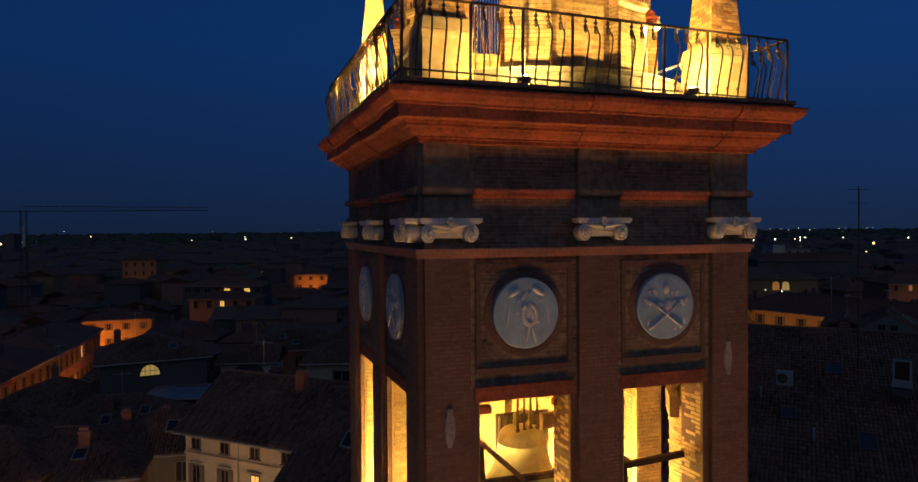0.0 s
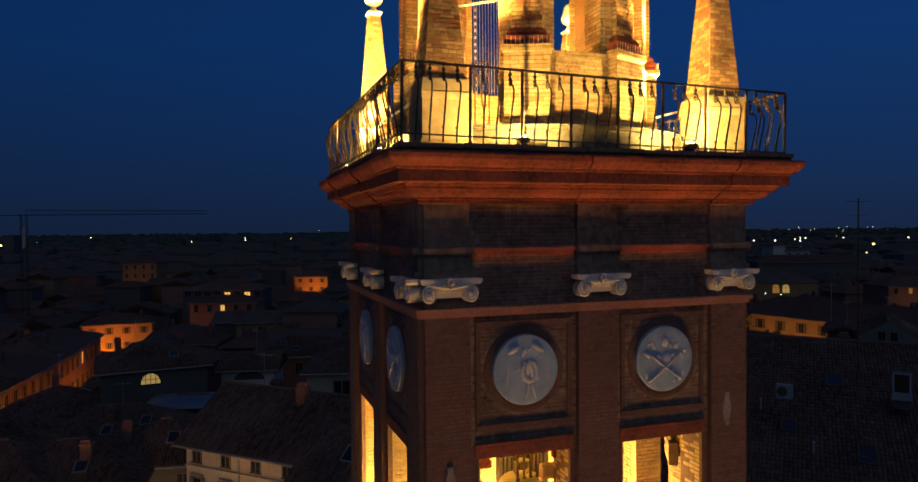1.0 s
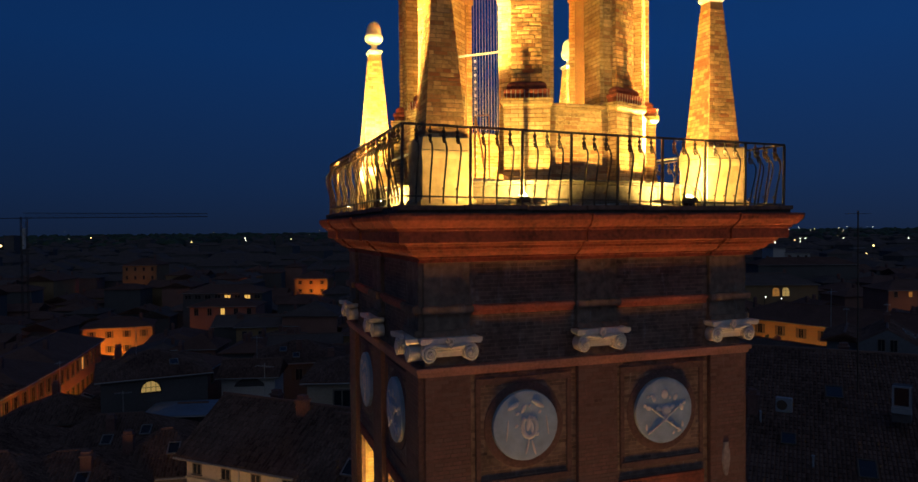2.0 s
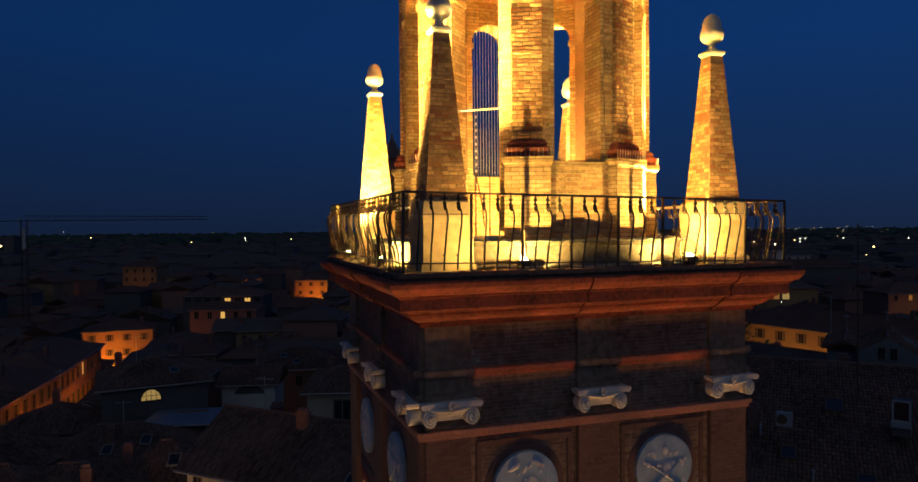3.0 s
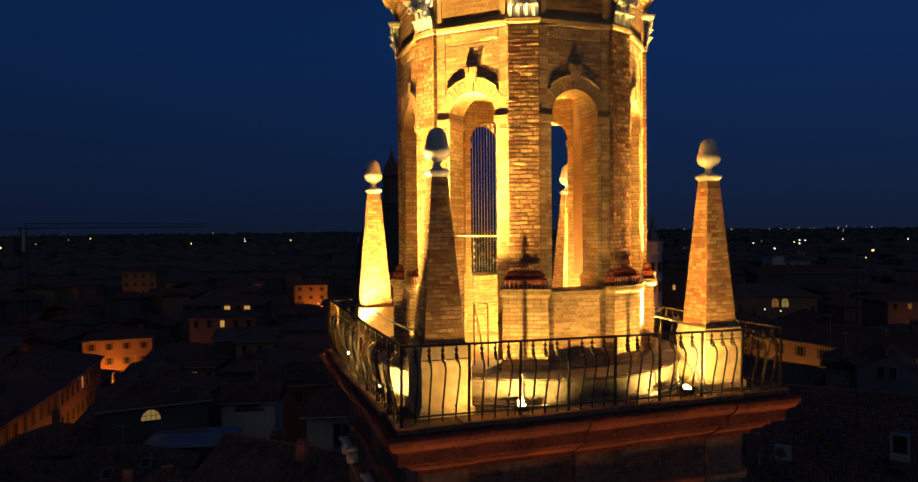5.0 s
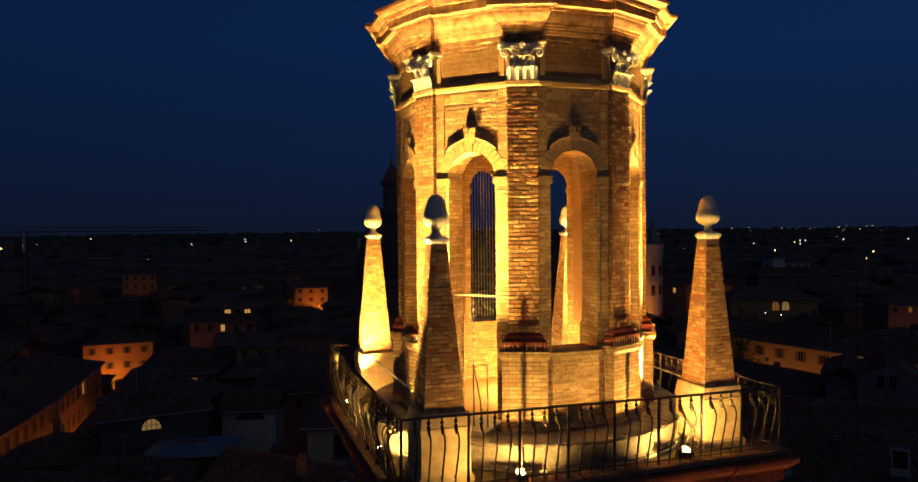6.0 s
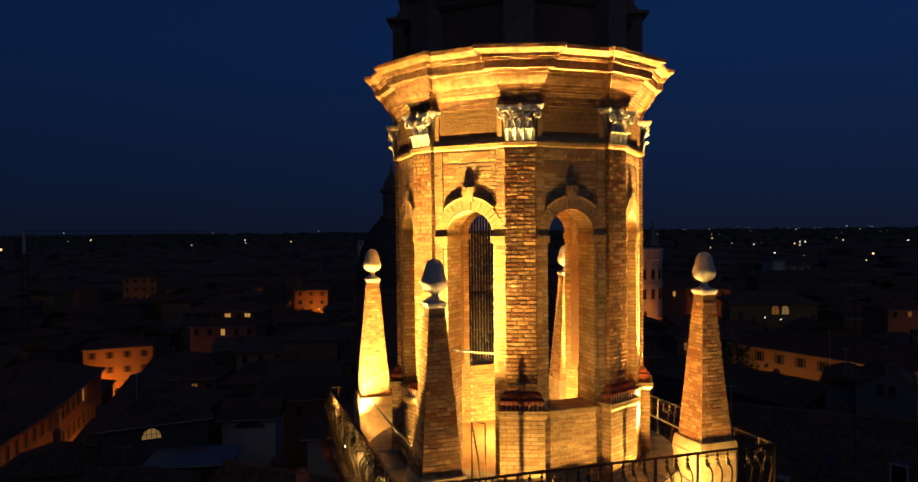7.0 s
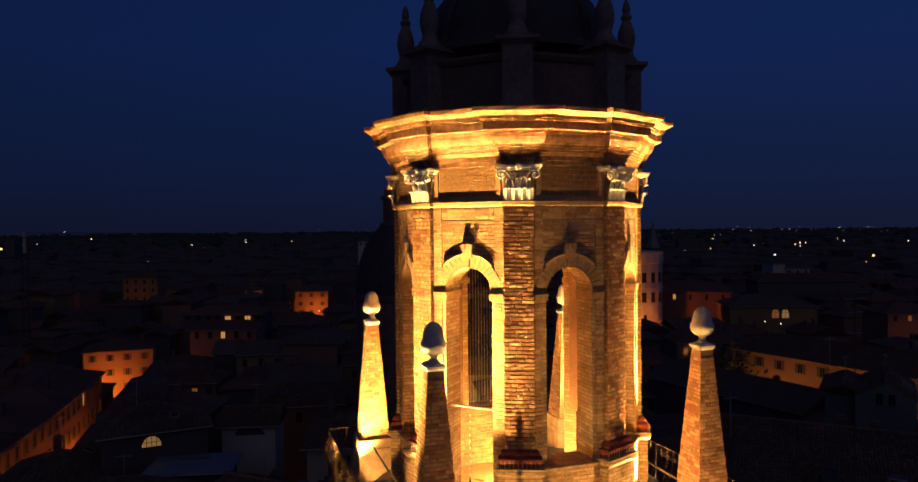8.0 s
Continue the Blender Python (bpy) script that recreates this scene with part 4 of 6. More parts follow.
for k in range(4):
    m = face_frame(270 + 90 * k) @ Matrix.Translation((0, -RAIL, 0))
    part("handrail", mapped(box(-RAIL, RAIL, -0.024, 0.024, TOP - 0.03, TOP, 0.006), m), IRON, rail)
    part("bottom_rail", mapped(box(-RAIL, RAIL, -0.016, 0.016, 0.085, 0.105, 0.003), m), IRON, rail)
    for i in range(n_bal + 1):
        u = -RAIL + 2 * RAIL * i / n_bal
        if i == 0:
            continue
        at = m @ Matrix.Translation((u, 0, 0))
        if i % 4 == 1 and i > 1 or i == n_bal:
            if first_post is None:
                first_post = part("post", join(box(-0.017, 0.017, -0.017, 0.017, -0.14, TOP - 0.03, 0.003), box(-0.03, 0.03, -0.03, 0.03, -0.03, 0.0, 0.004)), IRON, rail)
                first_post.matrix_basis = at
            else:
                again(first_post, "post", rail, at)
            continue
        if first_bal is None:
            collar = [lathe([(0.014, z - 0.025), (0.028, z - 0.01), (0.028, z + 0.01), (0.014, z + 0.025)], 8) for z in (0.97, 0.905)]
            first_bal = part("baluster", join(tube(baluster_path, 0.0125, 6), tube(curl, 0.011, 5), tube([(0.0, 0.02 * math.cos(a) + 0.01, 0.19 + 0.03 * math.sin(a)) for a in [j * 0.7 for j in range(7)]], 0.008, 5), *collar), IRON, rail)
            first_bal.matrix_basis = at
        else:
            again(first_bal, "baluster", rail, at @ pose(0, 0, 0, slab_rng.uniform(-0.8, 0.8), slab_rng.uniform(-0.6, 0.6), slab_rng.uniform(-7, 7)))

for eye, target, watts, cone, spill in FLOODS:
    x, y, z = eye[0], eye[1], eye[2]
    out = math.degrees(math.atan2(target[1] - y, target[0] - x))
    fl = thing("floodlight", "small lit metal floodlight at the foot of the railing", "floodlight", (x, y, 0.062), "floodlights round the lantern", turn=out)
    part("housing", join(box(-0.07, 0.07, -0.09, 0.09, 0.04, 0.075, 0.01), box(-0.06, 0.06, -0.075, 0.075, 0.0, 0.04, 0.008)), IRON, fl)
    part("glass", mapped(lathe([(0.058, 0.0), (0.058, 0.012), (0.04, 0.026), (1e-4, 0.032)], 16), Matrix.Translation((0.0, 0, 0.076))), GLOW, fl, "glowing domed glass")
    # visor ring added to hold the lamp's light off the floor
    rim = []
    for k in range(25):
        a = 2 * math.pi * k / 24
        top = 0.086 + (0.05 if math.cos(a) > 0.3 else 0.0)
        rim.append([(r * math.cos(a), r * math.sin(a), q) for r, q in ((0.068, 0.07), (0.068, top), (0.072, top), (0.072, 0.07))])
    part("visor", loft(rim, close=False), IRON, fl, "dark visor ring added to shield the floor from light")
    for s in (-1, 1):
        part("bracket", tube([(0.0, s * 0.105, -0.05), (0.0, s * 0.105, 0.06), (0.0, s * 0.088, 0.06)], 0.007, 6), IRON, fl)
    if y < -3:
        # unseen rod and crossbar, added to cast the cross shadow on the pedestal
        aside = radians(63.0 if x < 0 else 119.0) - radians(out)
        gx, gy = 0.17 * math.cos(aside), 0.17 * math.sin(aside)
        part("guard_rod", join(tube([(gx, gy, -0.05), (gx, gy, 0.50)], 0.008, 6), tube([(gx + 0.035 * math.sin(aside), gy - 0.035 * math.cos(aside), 0.44), (gx - 0.035 * math.sin(aside), gy + 0.035 * math.cos(aside), 0.44)], 0.008, 6)), IRON, fl)
# made-up fixture for the lamp added to brighten this obelisk
for x, y, turn in ((1.45, -2.98, 30),):
    up = thing("uplight", "small added uplight that brightens a terrace obelisk", "uplight", (x, y, 0.022), turn=turn)
    part("housing", join(box(-0.09, 0.0, -0.06, 0.06, 0.0, 0.13, 0.01), box(-0.09, 0.06, -0.06, 0.06, 0.0, 0.05, 0.008)), IRON, up)
    part("glass", mapped(box(0.0, 0.004, -0.05, 0.05, 0.06, 0.12), Matrix.Identity(4)), GLOW, up, "glowing glass")

# ---- the octagonal lantern ----
A = 2.15            # outer face of the walls
PR = 2.29           # face of the corner pilasters
PW = 0.235          # their half width
T8 = math.tan(radians(22.5))
FACES = [270 + 45 * k for k in range(8)]
CORNERS = [247.5 + 45 * k for k in range(8)]


def eight_ring(a, r, h, z):
    """Octagon of apothem a, broken forward to radius r and half width h at the corners."""
    pts = []
    for c in CORNERS:
        m = face_frame(c)
        rw = (a - h * math.sin(radians(22.5))) / math.cos(radians(22.5))
        r2 = max(r, rw + 0.002)
        for u, q in ((-h, rw), (-h, r2), (h, r2), (h, rw)):
            pts.append(m @ Vector((u, -q, z)))
    return pts


def arch_wall(half, hw, z0, spring, z1, front, back, n=16):
    """A wall panel with a round-headed opening; local x along, y inwards from -front to -back."""
    bm = bmesh.new()
    arc = [(hw * math.cos(math.pi * i / n), spring + hw * math.sin(math.pi * i / n)) for i in range(n + 1)]
    half_back = back * T8
    half = half - 0.25
    for y, hf in ((-front, half), (-back, half_back)):
        for s in (-1, 1):
            q = [bm.verts.new(p) for p in ((s * hf, y, z0), (s * hw, y, z0), (s * hw, y, spring), (s * hf, y, spring))]
            bm.faces.new(q)
        ex = [(hf * 1.0 if i <= n / 4 else (-hf if i >= 3 * n / 4 else hf * math.cos((i / n * 4 - 1) / 2 * math.pi)), z1 if n / 4 <= i <= 3 * n / 4 else spring + (z1 - spring) * (i if i < n / 2 else n - i) / (n / 4)) for i in range(n + 1)]
        for i in range(n):
            bm.faces.new([bm.verts.new((p[0], y, p[1])) for p in (arc[i], arc[i + 1], ex[i + 1], ex[i])])
    line = [(hw, z0)] + arc + [(-hw, z0)]
    for p, q in zip(line, line[1:]):
        bm.faces.new([bm.verts.new(v) for v in ((p[0], -front, p[1]), (q[0], -front, q[1]), (q[0], -back, q[1]), (p[0], -back, p[1]))])
    bm.faces.new([bm.verts.new(v) for v in ((-half, -front, z1), (half, -front, z1), (half_back, -back, z1), (-half_back, -back, z1))])
    bmesh.ops.remove_doubles(bm, verts=bm.verts[:], dist=0.0005)
    return bm


HW, SPRING, CROWN = 0.415, 4.44, 5.86
DOOR = 225          # the face with the access steps
LOW = (45, 225)     # faces whose openings reach down to the floor
lan_rng = random.Random(21)
acanthus = None


def corinthian():
    """Leafy capital: bell, two rows of leaves, corner scrolls, a curved abacus."""
    bits = [loft([[(x * w, y * 0.5 * w - 0.02, z) for x, y in ((-1, 0.6), (-1, -0.35), (-0.5, -0.5), (0.5, -0.5), (1, -0.35), (1, 0.6))] for w, z in ((0.235, 0.0), (0.235, 0.10), (0.25, 0.30), (0.29, 0.44))])]
    for row, (z, n, h, out) in enumerate(((0.0, 4, 0.20, 0.06), (0.15, 3, 0.20, 0.08))):
        for i in range(n):
            u = -0.18 + 0.36 * i / (n - 1) if row == 0 else -0.14 + 0.14 * i
            leaf = loft([[(u + s * w, -0.135 - o - (0.012 if s == 0 else 0), z + zz) for s, o in ((-1, o0), (-0.5, o0 + 0.012), (0, o0 + 0.022), (0.5, o0 + 0.012), (1, o0), (0, o0 - 0.03))]
                         for w, o0, zz in ((0.055, 0.0, 0.0), (0.062, 0.01, h * 0.4), (0.058, 0.03, h * 0.75), (0.045, out, h * 0.95), (0.03, out + 0.03, h * 0.92), (0.012, out + 0.035, h * 0.80))])
            bits.append(leaf)
    for s in (-1, 1):
        sp = [(s * (0.265 + (0.075 - 0.0045 * k) * math.sin(k * 0.6)), -0.21 - 0.012 * s * 0, 0.395 + (0.075 - 0.0045 * k) * math.cos(k * 0.6)) for k in range(14)]
        bits.append(tube(sp, 0.019, 6))
        bits.append(tube([(s * 0.05, -0.17, 0.20), (s * 0.12, -0.20, 0.36), (s * 0.20, -0.22, 0.46), (s * 0.265, -0.21, 0.47)], 0.02, 6))
        inner = [(s * (0.075 + (0.05 - 0.0035 * k) * math.sin(-k * 0.6)), -0.20, 0.39 + (0.05 - 0.0035 * k) * math.cos(k * 0.6)) for k in range(12)]
        bits.append(tube(inner, 0.014, 6))
    ab = [(-0.37, -0.27), (-0.2, -0.20), (0, -0.18), (0.2, -0.20), (0.37, -0.27), (0.37, 0.12), (-0.37, 0.12)]
    bits.append(loft([[(x * k, y * k, z) for x, y in ab] for k, z in ((0.90, 0.465), (0.93, 0.50), (1.0, 0.51), (1.0, 0.55))]))
    bits.append(mapped(lathe([(1e-4, -0.03), (0.04, -0.01), (0.05, 0.02), (0.03, 0.05)], 10), Matrix.Translation((0, -0.2, 0.52)) @ pose(0, 0, 0, 90, 0, 0)))
    return join(*bits)


for face in FACES:
    m = face_frame(face)
    half = A * T8
    z0 = 0.55 if face % 360 in LOW else 1.62
    part("wall", mapped(arch_wall(half, HW, z0, SPRING, CROWN, A - 0.015, 1.62), m), WASH, lantern)
    # parapet wall under the opening
    if face % 360 not in LOW:
        part("parapet", mapped(join(box(-half + 0.02, half - 0.02, -A - 0.03, -1.66, 0.40, 1.60, 0.01), box(-half, half, -A - 0.07, -1.60, 1.58, 1.655, 0.015)), m), WASH, lantern)
        if face % 360 in (270, 315, 180):
            bx = brick_boxes(-half + 0.25, half - 0.25, 0.43, 1.56, always, lan_rng, 0.25, 0.064, 0.006)
            brick_mesh("brickwork", [(a, b, c, d, p * 0.25) for a, b, c, d, p in bx], -A - 0.03, lantern, BRICK, m)
        if face % 360 == 90:
            # its inner side, seen through the doorway
            bx = brick_boxes(-0.62, 0.62, 0.60, 1.56, always, lan_rng, 0.25, 0.064, 0.007)
            brick_mesh("brickwork", [(a, b, c, d, p * 0.5) for a, b, c, d, p in bx], 0.0, lantern, BRICK, m @ pose(0, -1.655, 0, 0, 0, 180))
    if face % 360 == 45:
        # bricks of the lit reveal of the doorway
        bx = brick_boxes(-A + 0.05, -1.64, 0.60, SPRING, always, lan_rng, 0.25, 0.064, 0.008)
        brick_mesh("brickwork", [(-b, -a, c, d, p * 0.8) for a, b, c, d, p in bx], 0.0, lantern, BRICK, m @ pose(-HW, 0, 0, 0, 0, 90) @ Matrix.Diagonal((-1, 1, 1, 1)))
    # side strips and head strip that frame the recessed panel
    strips = join(box(-half + 0.25, -0.47, -A - 0.0, -A + 0.06, 1.70, CROWN, 0.008), box(0.47, half - 0.25, -A, -A + 0.06, 1.70, CROWN, 0.008), box(-0.47, 0.47, -A, -A + 0.06, 5.66, CROWN, 0.008))
    part("panel_frame", mapped(strips, m), WASH, lantern)

    def spandrel(u, z, h):
        if z < SPRING + 0.04:
            return False
        return math.hypot(u, z - SPRING) > 0.60 + h * 0.5 and abs(u) + h < 0.475
    if face % 360 in (180, 225, 270, 315):
        bx = brick_boxes(-0.47, 0.47, 4.50, 5.65, spandrel, lan_rng, 0.22, 0.062, 0.005)
        brick_mesh("brickwork", [(a, b, c, d, p * 0.18) for a, b, c, d, p in bx], -A + 0.015, lantern, BRICK, m)
        bx = [b for s in (-1, 1) for b in brick_boxes(min(s * 0.475, s * 0.63), max(s * 0.475, s * 0.63), 2.0, 5.82, always, lan_rng, 0.25, 0.062, 0.005)]
        bx += brick_boxes(-0.47, 0.47, 5.68, 5.83, always, lan_rng, 0.25, 0.062, 0.005)
        brick_mesh("brickwork", [(a, b, c, d, p * 0.22) for a, b, c, d, p in bx], -A, lantern, BRICK, m)
    # radial bricks of the arch
    n = 19
    for i in range(n):
        a0, a1 = math.pi * (i + 0.03) / n, math.pi * (i + 0.97) / n
        key = i == n // 2
        r0, r1, yo = HW - 0.004, 0.60 + (0.10 if key else 0), -A - (0.03 if key else 0.004) - lan_rng.uniform(0, 0.008)
        ring = [(r * math.cos(t), SPRING + r * math.sin(t)) for r, t in ((r0, a0), (r1, a0), (r1, a1), (r0, a1))]
        bm = loft([[(x, y, z) for x, z in ring] for y in (yo, -A + 0.08)])
        part("voussoir", mapped(bm, m), BRICK, lantern)
    hood = loft([[((r) * math.cos(t), y, SPRING + r * math.sin(t)) for r, y in ((0.60, -A + 0.05), (0.60, -A - 0.02), (0.635, -A - 0.028), (0.65, -A - 0.015), (0.65, -A + 0.05))] for t in [math.pi * i / 20 for i in range(21)] if abs((0.62) * math.cos(t)) < 0.5])
    part("hood_mould", mapped(hood, m), BRICK, lantern)
    part("keystone", mapped(join(box(-0.10, 0.10, -A - 0.038, -A + 0.05, SPRING + 0.54, SPRING + 0.80, 0.015), box(-0.115, -0.02, -A - 0.05, -A + 0.05, SPRING + 0.70, SPRING + 0.80, 0.012), box(0.02, 0.115, -A - 0.05, -A + 0.05, SPRING + 0.70, SPRING + 0.80, 0.012)), m), BRICK, lantern)
    for s in (-1, 1):
        a, b = sorted((s * (HW - 0.03), s * 0.635))
        part("impost", mapped(join(box(a, b, -A - 0.018, -1.60, SPRING - 0.12, SPRING - 0.04, 0.008), box(a, b, -A - 0.03, -1.60, SPRING - 0.04, SPRING + 0.0, 0.008)), m), PLASTER, lantern)
    # frieze wall above the string course
    part("frieze", mapped(join(box(-half + 0.25, half - 0.25, -A - 0.005, -1.62, CROWN, 6.62), box(-0.60, -0.52, -A - 0.02, -A + 0.05, 6.0, 6.52, 0.006), box(0.52, 0.60, -A - 0.02, -A + 0.05, 6.0, 6.52, 0.006)), m), PLASTER, lantern)
    if face % 360 in (180, 225, 270, 315):
        bx = brick_boxes(-0.50, 0.50, 6.0, 6.50, always, lan_rng, 0.27, 0.085, 0.004)
        brick_mesh("stone_facing", [(a, b, c, d, p * 0.2) for a, b, c, d, p in bx], -A - 0.005, lantern, WASH, m)

for corner in CORNERS:
    m = face_frame(corner)
    near = corner % 360 in (202.5, 247.5, 292.5)
    part("pedestal", mapped(loft([[(-w, -r, z), (w, -r, z), (w, -1.95, z), (-w, -1.95, z)] for w, r, z in ((0.37, 2.405, 0.40), (0.37, 2.405, 0.58), (0.355, 2.39, 0.60), (0.355, 2.39, 1.56), (0.375, 2.41, 1.58), (0.40, 2.44, 1.62), (0.40, 2.44, 1.70))]), m), WASH, lantern)
    part("pilaster_base", mapped(loft([[(-w, -r, z), (w, -r, z), (w, -2.0, z), (-w, -2.0, z)] for w, r, z in ((0.33, 2.385, 1.70), (0.33, 2.385, 1.76), (0.35, 2.40, 1.79), (0.345, 2.395, 1.84), (0.30, 2.35, 1.86), (0.31, 2.36, 1.90), (0.29, 2.34, 1.94), (0.245, 2.30, 1.97))]), m), TERRACOTTA, lantern, "red moulded pilaster base")
    part("pilaster", mapped(box(-PW, PW, -PR, -1.70, 1.70, 5.86), m), MORTAR, lantern)
    bx = brick_boxes(-PW - 0.004, PW + 0.004, 1.98, 5.82, always, lan_rng, 0.20, 0.066, 0.011)
    if near:
        for s, e, a, b, p in bx:
            o = new("brick", lan_rng.choice(worn_bricks))
            o.parent = lantern
            o.matrix_basis = m @ Matrix.Translation(((s + e) / 2, -PR, (a + b) / 2)) @ pose(0, 0, 0, lan_rng.uniform(-2.5, 2.5), lan_rng.uniform(-1.2, 1.2), lan_rng.uniform(-1, 1)) @ Matrix.Diagonal((e - s, p * {202.5: 0.5, 247.5: 0.85, 292.5: 0.95}[corner % 360] + 0.010, b - a, 1))
    else:
        brick_mesh("brickwork", [(a, b, c, d, p * 0.4) for a, b, c, d, p in bx], -PR, lantern, BRICK, m)
    # side faces of the pilaster
    for s in (-1, 1):
        sm = m @ Matrix.Translation((s * PW, 0, 0)) @ pose(0, 0, 0, 0, 0, 90 * s)
        sb = brick_boxes(-PR, -2.1, 1.98, 5.82, always, lan_rng, 0.26, 0.066, 0.012)
        if s < 0:
            sb = [(-b, -a, c, d, p) for a, b, c, d, p in sb]
        brick_mesh("brickwork", [(a, b, c, d, p * 0.4) for a, b, c, d, p in sb], 0.0, lantern, BRICK, sm)
    part("capital_block", mapped(box(-PW, PW, -PR + 0.03, -1.70, 5.86, 6.52), m), PLASTER, lantern)
    if acanthus is None:
        acanthus = part("capital", corinthian(), STONE, lantern, "carved leafy corinthian capital in pale stone")
        acanthus.matrix_basis = m @ pose(0, -PR + 0.12, 5.93)
    else:
        again(acanthus, "capital", lantern, m @ pose(0, -PR + 0.12, 5.93))
    # rows of bird spikes on the pedestal ledge
    if near or corner % 360 == 337.5:
        for i in range(12):
            u = -0.38 + 0.069 * i
            part("bird_spike", mapped(tube([(u, -2.415, 1.70), (u, -2.425, 1.83)], 0.006, 4), m), STEEL, lantern)

part("string_course", loft([eight_ring(A + o, PR + o, PW + o, z) for o, z in ((-0.02, 5.82), (0.02, 5.84), (0.032, 5.86), (0.035, 5.915), (0.012, 5.93), (-0.04, 5.935))]), PLASTER, lantern, "moulded string course")
entab = [(0.0, 6.48), (0.02, 6.485), (0.02, 6.55), (0.045, 6.555), (0.045, 6.62), (0.065, 6.63), (0.08, 6.66), (0.10, 6.675), (0.10, 6.70), (0.13, 6.71), (0.135, 6.735), (0.165, 6.745), (0.17, 6.775), (0.20, 6.79), (0.23, 6.835), (0.25, 6.88), (0.255, 6.925), (0.275, 6.93),
         (0.28, 6.965), (0.39, 6.97), (0.395, 6.98), (0.395, 7.09), (0.435, 7.095), (0.435, 7.118), (0.46, 7.122), (0.46, 7.165), (0.48, 7.168), (0.52, 7.185), (0.57, 7.215), (0.60, 7.222), (0.605, 7.275), (0.56, 7.295), (0.05, 7.34)]
part("cornice", loft(ragged([eight_ring(A + o * 0.95, PR + o * 0.80, PW + o * 0.78, z + max(z - 6.48, 0) * 0.065) for o, z in entab], 17, 9, 0.0020)), CORNICE, lantern, "deep moulded cornice broken forward over the pilasters")
part("floor", lathe([(1.72, 0.12), (1.72, 0.17), (1e-4, 0.17)], 32), LEDGE, lantern, "worn reddish floor inside")
part("inner_kerb", lathe([(1.67, 0.14), (1.67, 0.43), (2.25, 0.435)], 48), BRICK, lantern)
part("vault", lathe([(1.70, 5.30), (1.62, 5.55), (1.2, 5.90), (0.6, 6.10), (1e-4, 6.15), (1e-4, 6.3), (1.7, 6.3)], 32), WASH, lantern)

# the dark drum and dome above
upper = thing("dome", "dark unlit drum and dome with stone pinnacles above the lantern", "dome", (0, 0, 7.30))
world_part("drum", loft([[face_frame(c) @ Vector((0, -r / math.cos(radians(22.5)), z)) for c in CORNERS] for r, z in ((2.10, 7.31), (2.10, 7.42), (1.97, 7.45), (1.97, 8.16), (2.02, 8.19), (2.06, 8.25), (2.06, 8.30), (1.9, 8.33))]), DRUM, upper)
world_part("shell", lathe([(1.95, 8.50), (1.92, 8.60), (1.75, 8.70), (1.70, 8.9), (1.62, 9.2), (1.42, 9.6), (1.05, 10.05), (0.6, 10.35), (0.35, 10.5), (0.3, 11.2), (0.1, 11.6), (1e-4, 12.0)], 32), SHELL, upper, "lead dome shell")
for k in range(8):
    m = face_frame(CORNERS[k])
    rib = [m @ Vector((0, -r, z)) for r, z in ((1.95, 8.52), (1.74, 8.75), (1.70, 8.95), (1.62, 9.22), (1.42, 9.62), (1.05, 10.07), (0.6, 10.37))]
    world_part("rib", tube(rib, 0.07, 8), SHELL, upper)
    pier = [(0.27, 2.36, 7.31), (0.27, 2.36, 7.46), (0.24, 2.31, 7.50), (0.24, 2.31, 8.36), (0.26, 2.33, 8.385), (0.30, 2.37, 8.42), (0.345, 2.41, 8.44), (0.345, 2.41, 8.495), (0.30, 2.37, 8.51)]
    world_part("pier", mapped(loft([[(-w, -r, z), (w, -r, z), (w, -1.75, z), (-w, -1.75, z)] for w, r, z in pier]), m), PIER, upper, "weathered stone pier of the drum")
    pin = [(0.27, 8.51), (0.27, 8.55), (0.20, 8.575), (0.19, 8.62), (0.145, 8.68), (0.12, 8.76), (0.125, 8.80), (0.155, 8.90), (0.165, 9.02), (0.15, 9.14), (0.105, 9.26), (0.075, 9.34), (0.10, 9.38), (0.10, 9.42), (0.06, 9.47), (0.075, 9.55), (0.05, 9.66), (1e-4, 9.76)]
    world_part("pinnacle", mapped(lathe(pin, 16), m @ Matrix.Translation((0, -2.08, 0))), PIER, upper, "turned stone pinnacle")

# grille, steps and handrail in the openings
for face in (90,):
    g = thing("grille", "vertical iron bars in a brick arched opening", "grille")
    m = face_frame(face)
    for i in range(13):
        u = -0.39 + 0.065 * i
        top = SPRING + math.sqrt(max(HW ** 2 - u ** 2, 0)) - 0.01
        part("bar", mapped(tube([(u, -1.75, 1.60), (u, -1.75, top)], 0.008, 5), m), STEEL, g)
    part("net", mapped(join(*[tube([(-HW, -1.742, 1.72 + 0.05 * i), (HW, -1.742, 1.72 + 0.05 * i)], 0.002, 3) for i in range(20)]), m), STEEL, g, "fine wire netting")
    part("bottom_bar", mapped(box(-HW, HW, -1.775, -1.725, 1.655, 1.70), m), STEEL, g)
stair = thing("access_steps", "stone steps with a steel handrail at the lantern doorway", "steps")
m = face_frame(DOOR)
for i in range(3):
    part("step", mapped(box(-0.42, 0.42, -2.60 + 0.26 * i, -2.30 + 0.26 * i, 0.415, 0.475 + 0.001 * i, 0.01), m), STONE, stair)
for u in (0.10, 0.34):
    part("rail_post", mapped(tube([(u, -2.35, 0.46), (u, -2.35, 1.45)], 0.014, 8), m), RUST, stair)
